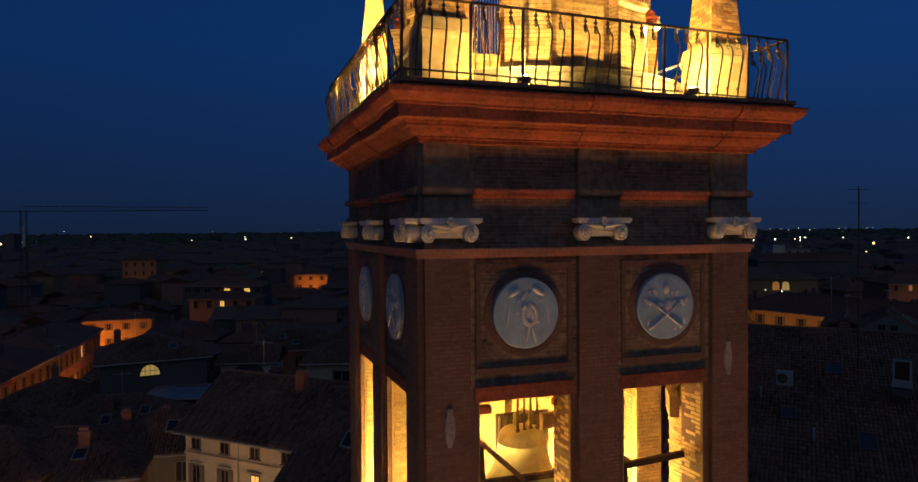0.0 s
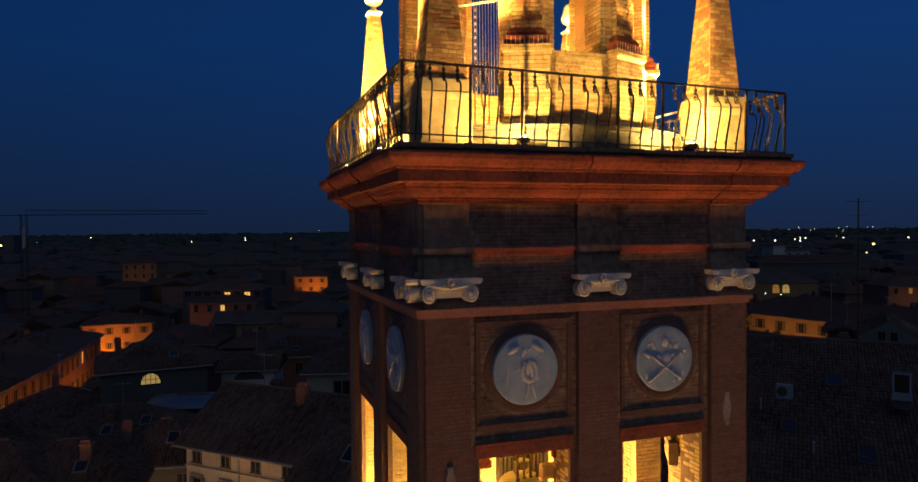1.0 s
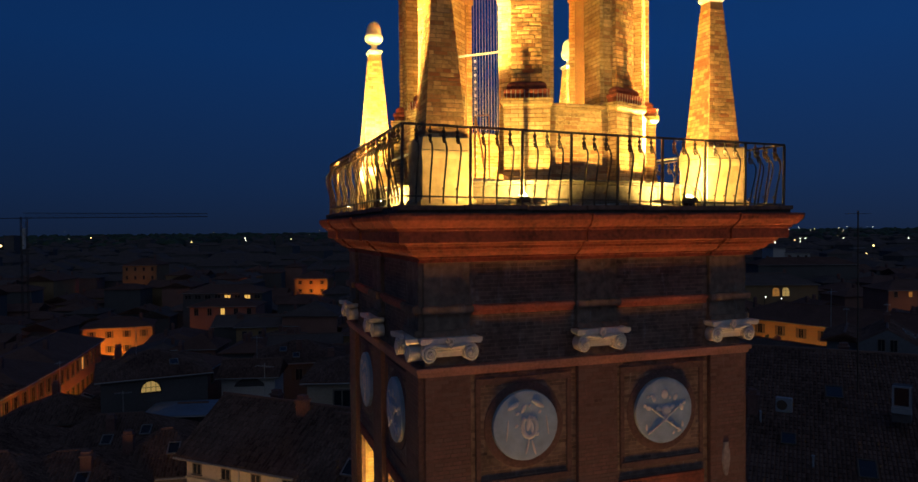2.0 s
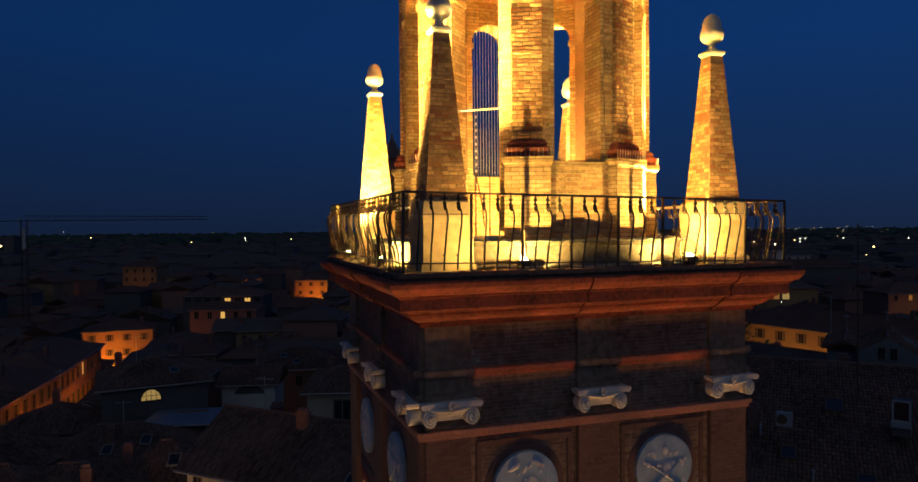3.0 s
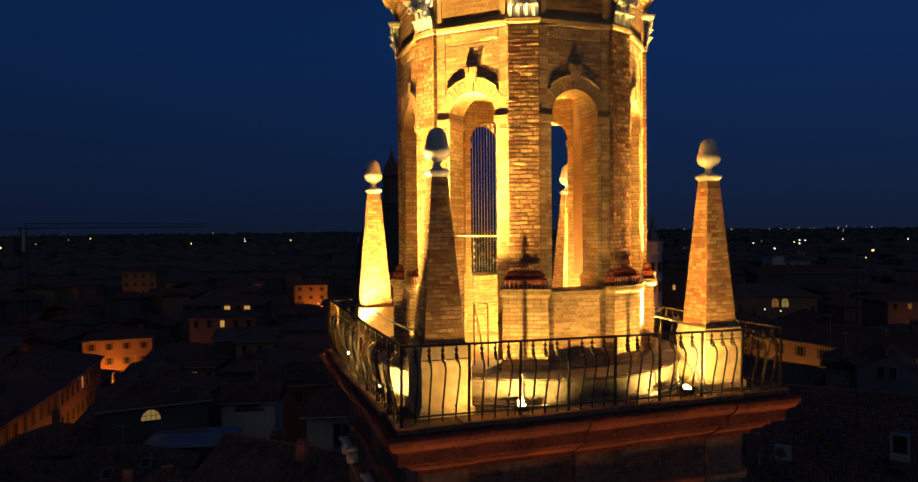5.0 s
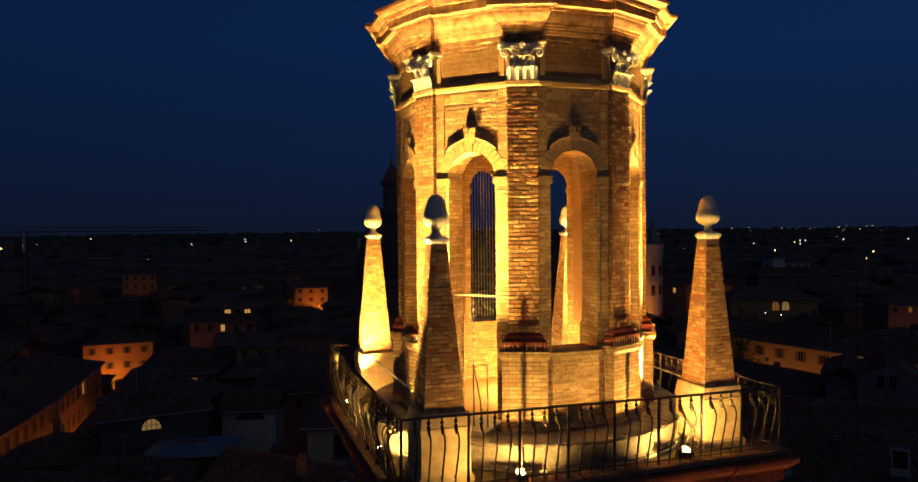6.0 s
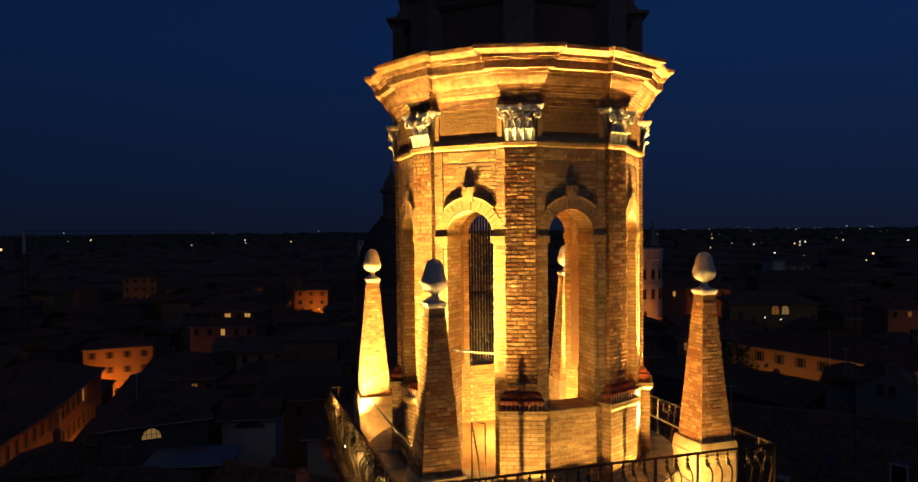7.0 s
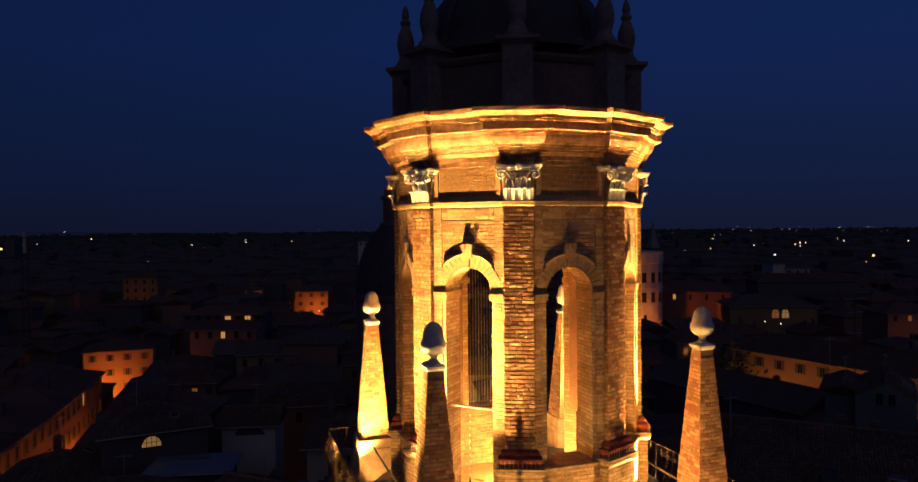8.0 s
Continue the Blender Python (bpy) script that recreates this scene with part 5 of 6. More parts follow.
part("handrail", mapped(tube([(0.36, -2.60, 0.62), (0.28, -2.50, 0.95), (0.10, -2.35, 1.47), (0.34, -2.35, 1.47)], 0.014, 8), m), RUST, stair)
pipe = thing("guard_pipe", "thin steel pipe guard between lantern and obelisk", "guard rail")
part("pipe", tube([(-2.38, 2.0, 0.93), (-2.42, 0.3, 0.95), (-2.40, -1.0, 0.96)], 0.02, 8), STEEL, pipe)
part("pipe", tube([(2.38, -2.0, 0.93), (2.42, -0.3, 0.95), (2.40, 1.0, 0.96)], 0.02, 8), STEEL, pipe)
transom = thing("transom_bar", "pale steel bar across the lantern doorway", "bar")
part("bar", mapped(box(-HW, HW, -2.02, -1.98, 2.505, 2.54, 0.006), face_frame(DOOR)), STEEL, transom)
cable = thing("beaded_cable", "pale beaded safety cable hanging in the lantern doorway", "cable")
part("line", tube([(-1.47, -1.43, 0.56), (-1.47, -1.43, 2.5)], 0.004, 5), STEEL, cable)
for i in range(17):
    part("bead", box(-1.483, -1.457, -1.443, -1.417, 0.62 + 0.11 * i, 0.665 + 0.11 * i, 0.005), FRAME_WHITE, cable)
conduit = thing("conduit", "pale ring for the lit foot edge of the base, with stubs", "conduit")
# this pale tube stands in for the lit edge of the base's foot
part("pipe", tube([(2.99 * math.cos(radians(q)), 2.99 * math.sin(radians(q)), 0.03 + 0.012 * math.sin(q * 0.35)) for q in range(205, 336, 3)], 0.022, 6), SKIRT, conduit)
part("stub", tube([(1.85, -2.30, 0.42), (2.02, -2.52, 0.28), (1.92, -2.72, 0.05)], 0.02, 6), SKIRT, conduit)
part("stub", tube([(1.72, -2.62, 0.05), (1.98, -2.46, 0.22), (2.06, -2.22, 0.44)], 0.016, 6), SKIRT, conduit)

# ---- ground and town ----
ground = tagged(part("ground", mapped(loft([[(x, y, GROUND - 0.3) for x, y in ((-4800, -4800), (4800, -4800), (4800, 4800), (-4800, 4800))], [(x, y, GROUND) for x, y in ((-4800, -4800), (4800, -4800), (4800, 4800), (-4800, 4800))]]), Matrix.Identity(4)), EARTH), "dark flat plain under the night town", "ground", kind="structure")
piazza = tagged(part("pavement", box(-40, 40, -45, 12, GROUND, GROUND + 0.12), PAVING), "stone paving of the square below the tower", "pavement", kind="structure")
town_rng = random.Random(77)
roof_rng = random.Random(303)


win_first = {}


def window(parent, x, y, z, turn, lit=None, w=1.0, h=1.6, shutters=True):
    """A window (kind of glass: None, 'warm', 'dim') with frame, sill and shutters."""
    key = (lit, shutters)
    if key not in win_first:
        fr = join(box(-0.5, -0.42, -0.05, 0.1, 0, 1.0), box(0.42, 0.5, -0.05, 0.1, 0, 1.0), box(-0.42, 0.42, -0.05, 0.1, 0.95, 1.0), box(-0.42, 0.42, -0.05, 0.1, 0.0, 0.04), box(-0.03, 0.03, -0.035, 0.1, 0.04, 0.95))
        win = new("window")
        win.parent = parent
        a = part("window_frame", fr, WIN_FRAME, win)
        b = part("pane", box(-0.42, 0.42, -0.02, 0.08, 0.04, 0.95), {None: GLASS, "warm": LIT, "dim": LIT_DIM}[lit], win, "lit pane" if lit else "")
        c = part("window_sill", box(-0.58, 0.58, -0.12, 0.05, -0.05, 0.0), GREY_WALL, win)
        win_first[key] = (a, b, c)
        if shutters:
            s = [part("shutter", box(q * 0.72 - 0.2, q * 0.72 + 0.2, -0.06, 0.0, 0.0, 1.0), SHUTTER, win) for q in (-1, 1)]
            win_first[key] = (a, b, c, *s)
    else:
        win = new("window")
        win.parent = parent
        for o in win_first[key]:
            again(o, o.name.split(".")[0], win)
    win.matrix_basis = pose(x, y, z, 0, 0, turn) @ Matrix.Diagonal((w, 1, h, 1))
    return win


def roof_mesh(w, d, rise, over, hip):
    """Hip or gable roof over w by d, with eaves; ridge along x."""
    bm = bmesh.new()
    a, b = w / 2 + over, d / 2 + over
    r = max(a - b * 0.9, 0.3) if hip else a
    drop = -over * rise / (d / 2)
    up, low = rise, drop - 0.16
    def ring(z0, zr):
        return [bm.verts.new(p) for p in ((-a, -b, z0), (a, -b, z0), (a, b, z0), (-a, b, z0), (-r, 0, zr), (r, 0, zr))]
    t, u = ring(drop, up), ring(low, up - 0.16)
    for q in ((0, 1, 5, 4), (1, 2, 5), (2, 3, 4, 5), (3, 0, 4)):
        bm.faces.new([t[i] for i in q])
        bm.faces.new([u[i] for i in q[::-1]])
    for i in range(4):
        j = (i + 1) % 4
        bm.faces.new((t[i], u[i], u[j], t[j]))
    return bm


def roof_tiles(w, d, rise, over, hip, base, parent, rng, faces="sewn"):
    """Columns of curved clay tiles on the slopes of a roof, each tile overlapping the one below."""
    a, b = w / 2 + over, d / 2 + over
    r = max(a - b * 0.9, 0.3) if hip else a
    low = -over * rise / (d / 2)
    verts, quads = [], []

    def column(foot, top, side):
        run = top - foot
        n = max(int(run.length / 0.42), 1)
        up = run.normalized()
        out = side.cross(up)
        out = out if out.z > 0 else -out
        for i in range(n):
            p, q = foot + run * (i / n), foot + run * ((i + 1.12) / n)
            shift = side * rng.uniform(-0.018, 0.018)
            k = len(verts)
            for c, h in ((p, 0.055 + rng.uniform(-0.012, 0.012)), (q, 0.028)):
                for u, v in ((-0.095, 0.0), (-0.045, 1.0), (0.045, 1.0), (0.095, 0.0)):
                    verts.append(c + shift + side * u + out * (0.012 + h * v + (0.02 if c is p else 0.0)))
            quads.extend([(k, k + 1, k + 5, k + 4), (k + 1, k + 2, k + 6, k + 5), (k + 2, k + 3, k + 7, k + 6), (k, k + 3, k + 2, k + 1)])
    for sgn, key in ((-1, "s"), (1, "n")):
        if key not in faces:
            continue
        x = -a + 0.12
        while x < a:
            f = min(1.0, (a - abs(x)) / (a - r)) if hip and a > r else 1.0
            if f > 0.04:
                column(Vector((x, sgn * b, base + low)), Vector((x, sgn * b * (1 - f), base + low + (rise - low) * f)), Vector((1, 0, 0)))
            x += 0.235
    for sgn, key in ((-1, "w"), (1, "e")):
        if not hip or key not in faces:
            continue
        y = -b + 0.12
        while y < b:
            f = 1 - abs(y) / b
            if f > 0.04:
                column(Vector((sgn * a, y, base + low)), Vector((sgn * (a - (a - r) * f), y, base + low + (rise - low) * f)), Vector((0, 1, 0)))
            y += 0.235
    me = bpy.data.meshes.new("roof_tiles")
    me.from_pydata(verts, [], quads)
    me.materials.append(CLAY)
    ob = new("roof_tiles", me)
    ob.parent = parent
    return tagged(ob, kind="stuff")


def house(x, y, w, d, eave, turn=0, rise=None, wall=None, roof=None, hip=True, sides="s", floors=None, lit=(), name="house", label="", chimneys=1, spacing=3.0, win=(0.95, 1.5), shutters=True, top_gap=1.0, glow="warm", detail=True):
    """House on the ground with eaves at that height; sides: faces (s, e, n, w) that carry windows."""
    wall = wall or town_rng.choice((GREY_WALL, GREY_WALL, GREY_WALL, GREY_WALL, ROSE, ROSE, OCHRE))
    roof = roof or town_rng.choice((TILES, TILES, TILES_GREY))
    rise = rise if rise is not None else 0.36 * min(w, d) / 2 * town_rng.uniform(0.8, 1.15)
    words = {"house plaster ochre": "ochre", "house plaster cream": "cream", "house plaster rose": "rose", "house plaster grey": "grey", "house plaster white": "white", "house plaster slate": "slate grey"}[wall.name]
    h = thing(name, label or f"{words} plastered town house under a dark clay tile roof", "house", (x, y, GROUND), "houses of the town", turn=turn)
    top = eave - GROUND
    bm = bmesh.new()
    if hip:
        add_box(bm, -w / 2, w / 2, -d / 2, d / 2, 0, top)
    else:
        bm = loft([[(sx, -d / 2, 0), (sx, d / 2, 0), (sx, d / 2, top), (sx, 0, top + rise - 0.02), (sx, -d / 2, top)] for sx in (-w / 2, w / 2)])
    part("wall", bm, wall, h)
    rf = part("roof", mapped(roof_mesh(w, d, rise, 0.55, hip), Matrix.Translation((0, 0, top + (0.14 if not hip else 0.05)))), roof, h)
    if detail:
        a, b = w / 2 + 0.55, d / 2 + 0.55
        r = max(a - b * 0.9, 0.3) if hip else a
        base = top + (0.14 if not hip else 0.05)
        part("ridge_cap", tube([(-r, 0, base + rise + 0.02), (r, 0, base + rise + 0.02)], 0.13, 6), RIDGE, h)
        low = base - 0.55 * rise / (d / 2) - 0.12
        part("gutter", tube([(-a, -b - 0.06, low), (a, -b - 0.06, low)], 0.08, 5), GUTTER, h)
        if math.hypot(x + 5.4, y + 12) < 100 and roof is not SHEET:
            roof_tiles(w, d, rise, 0.55, hip, base, h, roof_rng)
            if w < 20:
                # a roof window and an aerial
                for _ in range(roof_rng.randrange(0, 3)):
                    sx, f = roof_rng.uniform(-0.3, 0.3) * w, roof_rng.uniform(0.25, 0.6)
                    slope = Matrix.Translation((sx, -b * (1 - f), base + rise * f - 0.55 * rise / (d / 2) * (1 - f) + 0.06)) @ pose(0, 0, 0, math.degrees(math.atan2(rise, d / 2)), 0, 0)
                    pane = part("roof_window", mapped(box(-0.36, 0.36, -0.5, 0.5, 0.0, 0.10), slope), GLASS, h, "small roof window reflecting the sky")
                    part("window_frame", mapped(join(box(-0.44, -0.36, -0.58, 0.58, 0.0, 0.14), box(0.36, 0.44, -0.58, 0.58, 0.0, 0.14), box(-0.36, 0.36, 0.5, 0.58, 0.0, 0.14), box(-0.36, 0.36, -0.58, -0.5, 0.0, 0.14)), slope), GUTTER, pane)
                if roof_rng.random() < 0.55:
                    ax, ah = roof_rng.uniform(-0.3, 0.3) * w, roof_rng.uniform(1.8, 3.4)
                    part("aerial", join(tube([(ax, 0, base + rise - 0.3), (ax, 0, base + rise + ah)], 0.03, 5), tube([(ax - 0.7, 0.0, base + rise + ah - 0.2), (ax + 0.7, 0.1, base + rise + ah - 0.2)], 0.015, 4),
                                        *[tube([(ax + q, -0.3, base + rise + ah - 0.2), (ax + q, 0.35, base + rise + ah - 0.2)], 0.01, 4) for q in (-0.6, -0.35, -0.1, 0.15, 0.4, 0.6)]), STEEL, h)
    part("eaves_moulding", box(-w / 2 - 0.12, w / 2 + 0.12, -d / 2 - 0.12, -d / 2, top - 0.35, top - 0.12), wall, h)
    for k in range(chimneys):
        cx, cy = town_rng.uniform(-0.35, 0.35) * w, town_rng.uniform(-0.25, 0.25) * d
        zt = top + rise * (1 - abs(cy) / (d / 2))
        part("chimney", join(box(cx - 0.35, cx + 0.35, cy - 0.28, cy + 0.28, zt - 0.8, zt + 1.0), box(cx - 0.42, cx + 0.42, cy - 0.35, cy + 0.35, zt + 1.0, zt + 1.1), box(cx - 0.3, cx + 0.3, cy - 0.22, cy + 0.22, zt + 1.1, zt + 1.35)), DARK_BRICK, h)
    n_fl = floors if floors is not None else max(int((top - 3) / 3.4), 1)
    idx = 0
    for sd in sides:
        length, off, tr = {"s": (w, d / 2, 0), "n": (w, d / 2, 180), "e": (d, w / 2, 90), "w": (d, w / 2, -90)}[sd]
        n = max(int(length / spacing), 1)
        for fl in range(n_fl):
            z = top - top_gap - win[1] - 3.4 * fl
            if z < 1:
                break
            for i in range(n):
                u = -length / 2 + length * (i + 0.5) / n
                p = pose(0, 0, 0, 0, 0, tr) @ Vector((u, -off - 0.02, z))
                window(h, p.x, p.y, p.z, tr, glow if idx in lit else None, win[0], win[1], shutters)
                idx += 1
    return h


def along(x0, y0, x1, y1, depth):
    """Centre, length and turn of a house whose front runs from one point to another, its body behind it."""
    ln, tr = math.hypot(x1 - x0, y1 - y0), math.atan2(y1 - y0, x1 - x0)
    return {"x": (x0 + x1) / 2 - math.sin(tr) * depth / 2, "y": (y0 + y1) / 2 + math.cos(tr) * depth / 2, "w": ln, "d": depth, "turn": math.degrees(tr)}


# named houses
cream = house(**along(-7.75, 36.85, -0.75, 30.05, 8.0), eave=-14.78, rise=2.7, wall=CREAM, roof=TILES_GREY, hip=False, sides="", chimneys=2, label="cream house with rows of small windows and dark tiles")
top = -14.78 - GROUND
for k in range(4):
    u = -9.79 / 2 + 9.79 * (k + 0.5) / 4 - 0.25
    window(cream, u, -4.02, top - 1.42, 0, None, 0.78, 0.72, False)
    window(cream, u, -4.02, top - 3.95, 0, "warm" if k == 2 else None, 0.72, 1.55, k != 2)
    part("window_hood", box(u - 0.55, u + 0.55, -4.16, -4.0, top - 2.30, top - 2.20, 0.02), CREAM, cream)
part("string_course", join(box(-4.95, 4.95, -4.10, -4.0, top - 1.78, top - 1.64, 0.02), box(-4.95, 4.95, -4.07, -4.0, top - 4.25, top - 4.12, 0.02)), CREAM, cream)
part("downpipe", tube([(-0.35, -4.1, top - 0.2), (-0.35, -4.1, 1.0)], 0.06, 6), GUTTER, cream)
house(5.0, 29.4, 9.2, 11, -16.2, -43.8, rise=3.9, wall=GREY_WALL, roof=TILES_GREY, hip=False, sides="", chimneys=2)
studio = house(**along(1.4, 48.6, 7.2, 46.9, 10), eave=-13.3, wall=CREAM, sides="", chimneys=1, label="cream house with one broad dim roof window")
window(studio, -0.05, -5.02, -13.3 - GROUND - 2.9, 0, None, 1.6, 2.1, False)
house(-12.6, 69.9, 10, 10, -15.0, 8, rise=1.7, wall=GREY_WALL, floors=0, label="grey house with a lit half-round window under the roof")
house(-26.0, 29.2, 17, 9, -16.5, 12, wall=ROSE, sides="s", spacing=2.0, win=(0.9, 1.7), top_gap=0.7, chimneys=2, label="rose house with close rows of shuttered windows")
for x, y, w, d, ev in ((-24.5, 54.0, 12, 10, -17.9), (-15.5, 43.0, 10, 9, -17.8), (-14.0, 55.5, 11, 8, -18.6), (-5.0, 50.5, 9, 8, -19.4), (-4.5, 62.0, 10, 9, -22.0), (4.5, 84.0, 11, 10, -17.2), (-21.0, 66.5, 7, 9, -18.4), (-20.0, 42.0, 8, 7, -17.2), (8.5, 61.0, 9, 8, -15.8), (-9.5, 45.5, 7, 7, -17.6)):
    house(x, y, w, d, ev, town_rng.choice((-12, 78)) + town_rng.uniform(-8, 8), rise=town_rng.uniform(1.5, 2.2), wall=town_rng.choice((GREY_WALL, ROSE, OCHRE)), floors=1)
# pale gable ends and a blue tarpaulined terrace between the roofs
pale = house(**along(-5.6, 71.6, 0.2, 70.2, 6), eave=-17.0, rise=1.2, wall=WHITE_WALL, sides="", chimneys=0, hip=False, label="low pale house end between dark roofs")
arch = [(0.15 + 1.7 * math.cos(math.pi * i / 14), 18.75 + 0.95 * math.sin(math.pi * i / 14)) for i in range(15)]
part("blind_arch", loft([[(x, y, z) for x, z in arch] for y in (-3.03, -2.95)]), GREY_WALL, pale, "grey blind arch in the pale wall")
house(**along(-26.6, 47.2, -24.4, 46.6, 5), eave=-19.3, rise=0.6, wall=WHITE_WALL, sides="", chimneys=0, label="small pale wall between dark roofs")
house(**along(-12.4, 60.2, -5.2, 58.6, 5), eave=-17.9, rise=0.35, wall=GREY_WALL, roof=SHEET, sides="", chimneys=0, label="low lean-to under pale blue metal sheets")
# facades along the lit street
for (x0, y0), (x1, y1), wall, ev, lt in (((-29.9, 62), (-27.2, 80.3), ROSE, -18.1, (2,)), ((-27.2, 80.5), (-25.7, 93), ROSE, -18.1, (5,)), ((-25.7, 93.2), (-24.0, 116.0), ROSE, -18.1, (4,))):
    house(**along(x0 - 0.45, y0, x1 - 0.45, y1, 10), eave=ev, rise=1.9, wall=wall, sides="s", spacing=2.3, win=(0.95, 1.9), lit=lt, label="narrow-street house with shutters lit orange by street lamps")
house(**along(-35.6, 166.2, -21.0, 166.6, 11), eave=-22.6, rise=1.6, wall=OCHRE, sides="s", spacing=3.0, label="ochre house closing the street, lit bright orange by lamps")
for (x0, y0), (x1, y1), ev in (((-20.4, 124.5), (-21.0, 108.5), -21.2), ((-21.2, 108.2), (-21.8, 93.5), -21.4), ((-21.9, 93.2), (-22.4, 79.5), -21.0), ((-18.6, 145.0), (-19.6, 126.0), -22.0)):
    house(**along(x0, y0, x1, y1, 12), eave=ev, rise=2.0, wall=GREY_WALL, sides="", chimneys=2)
house(**along(-28.3, 121.5, -26.2, 141.0, 11), eave=-25.2, rise=1.8, wall=ROSE, sides="s", spacing=2.4, label="low house at the street's bend, dimly lit orange")
house(-41.0, 140.0, 14, 11, -24.5, 70, rise=1.8)
house(**along(22.5, 275.5, 35.0, 271.0, 12), eave=-20.2, rise=2.4, wall=OCHRE, sides="s", spacing=4, label="orange-lit house beside a street lamp")
house(**along(-42.9, 296.4, -30.0, 292.0, 12), eave=-14.2, rise=2.4, wall=OCHRE, sides="s", spacing=3, shutters=False, label="pale building lit dimly from the street")
house(**along(-14.8, 179.6, 4.4, 173.5, 10), eave=-16.4, rise=1.5, wall=GREY_WALL, sides="s", floors=1, lit=(4, 6), spacing=2.5, win=(1.7, 1.0), shutters=False, top_gap=0.7, label="low grey house with two lit windows")
house(**along(-12.5, 161.5, 2.0, 156.8, 8), eave=-18.0, rise=1.2, wall=ROSE, sides="s", floors=1, lit=(2,), spacing=2.9, win=(1.1, 1.7), shutters=False, top_gap=0.6, label="rose house with one lit window")
house(**along(-13.0, 109.4, -6.5, 107.6, 8), eave=-19.4, rise=1.6, wall=ROSE, sides="s", floors=1, lit=(1,), glow="dim", spacing=2.1, win=(1.0, 1.5), shutters=False, label="rose house with an orange lit window")
house(**along(77.4, 86.0, 84.6, 54.5, 11), eave=-15.55, rise=2.2, wall=OCHRE, sides="s", spacing=3.4, floors=2, label="long ochre building with shutters, lit by street lamps")
house(65.0, 70.0, 26, 9, -18.2, -78, rise=2.0, wall=GREY_WALL, roof=TILES_GREY, hip=False, sides="", chimneys=2)
slate = house(64.2, 45.6, 10.0, 4.6, -12.75, 40, rise=1.35, wall=SLATE_WALL, hip=False, sides="", chimneys=1, label="slate grey gable with two narrow windows among dark roofs")
end = -5.0 - 0.58
part("gable", loft([[(x, -2.75, 20.0), (x, 2.75, 20.0), (x, 2.75, 24.05), (x, 0, 25.62), (x, -2.75, 24.05)] for x in (end - 0.05, -4.9)]), SLATE_WALL, slate)
for q in (-0.55, 0.55):
    window(slate, end - 0.07, q, 23.4, -90, None, 0.7, 1.3, False)
house(62.0, 49.0, 8.0, 3.4, -12.9, 40, rise=0.6, wall=SLATE_WALL, hip=False, sides="", chimneys=0, label="low grey annexe beside a gabled house")
house(**along(137.4, 106.0, 150.0, 101.7, 10), eave=-15.2, rise=1.8, wall=ROSE, sides="s", floors=1, lit=(1,), glow="dim", spacing=3.0, win=(0.9, 1.3), shutters=False, top_gap=0.5, chimneys=1, label="rose house lit orange from the street below")
arcade = house(**along(114.0, 130.0, 133.0, 121.5, 12), eave=-14.9, rise=2.2, wall=OCHRE, sides="", label="ochre house with two lit arched windows")
for k, (px_, glow) in enumerate(((0.0, LIT_DIM), (2.35, LIT_SOFT))):
    arc = [(0.85 * math.cos(q), 1.4 + 0.85 * math.sin(q)) for q in [math.pi * i / 10 for i in range(11)]] + [(-0.85, 0.0), (0.85, 0.0)]
    lancet = new("window")
    lancet.parent, lancet.matrix_basis = arcade, pose(0.45 + px_, -6.03, -18.0 - GROUND)
    part("pane", loft([[(x, y, z) for x, z in arc] for y in (0.0, 0.06)]), glow, lancet, "lit arched pane")
    part("window_frame", join(tube([(x, -0.02, z) for x, z in arc] + [(0.85, -0.02, 0.0)], 0.07, 5), box(-0.03, 0.03, -0.05, 0.0, 0, 2.2), box(-0.85, 0.85, -0.05, 0.0, 1.38, 1.44)), WIN_FRAME, lancet)
house(122.0, 160.0, 26, 12, -13.5, -35, rise=2.4, wall=ROSE, sides="s", floors=1, lit=(1, 2), spacing=4.0, win=(0.8, 1.6), shutters=False, label="house with two lit tall windows")
house(**along(160.0, 171.5, 190.0, 160.8, 10), eave=-13.2, rise=1.9, wall=GREY_WALL, sides="", chimneys=2)
house(**along(174.2, 180.3, 178.1, 178.9, 9), eave=-8.2, rise=0.4, wall=WHITE_WALL, sides="", chimneys=0, label="narrow white block with a flat roof")
house(**along(178.3, 178.8, 186.0, 176.0, 9), eave=-9.9, rise=0.4, wall=WHITE_WALL, sides="s", spacing=2.2, floors=1, win=(0.8, 1.5), shutters=False, chimneys=0, label="white flat-roofed block among dark roofs")
house(37.0, 29.0, 46, 36, -16.2, -45, rise=6.4, wall=GREY_WALL, roof=TILES, sides="", chimneys=4, label="broad dark tiled roof beside the tower")

# unseen; added to keep a street lamp off the roof hatch and air unit
house(19.0, 6.0, 20, 9, -18.0, -45, wall=OCHRE, sides="", label="unseen ochre house added to block a street lamp")

house(**along(72.5, 404.8, 81.5, 402.0, 12), eave=-3.2, rise=0.8, wall=WHITE_WALL, sides="s", floors=1, spacing=3, win=(1.0, 1.6), shutters=False, chimneys=0, label="tall pale block beside the dark cupola")
house(**along(-269.5, 1028.8, -258.0, 1025.0, 14), eave=-6.5, rise=0.8, wall=GREY_WALL, sides="", chimneys=0, label="grey far block on the plain")
far_tower = thing("water_tower", "slender pale far tower on the plain", "tower", (-245.3, 1020.6, GROUND))
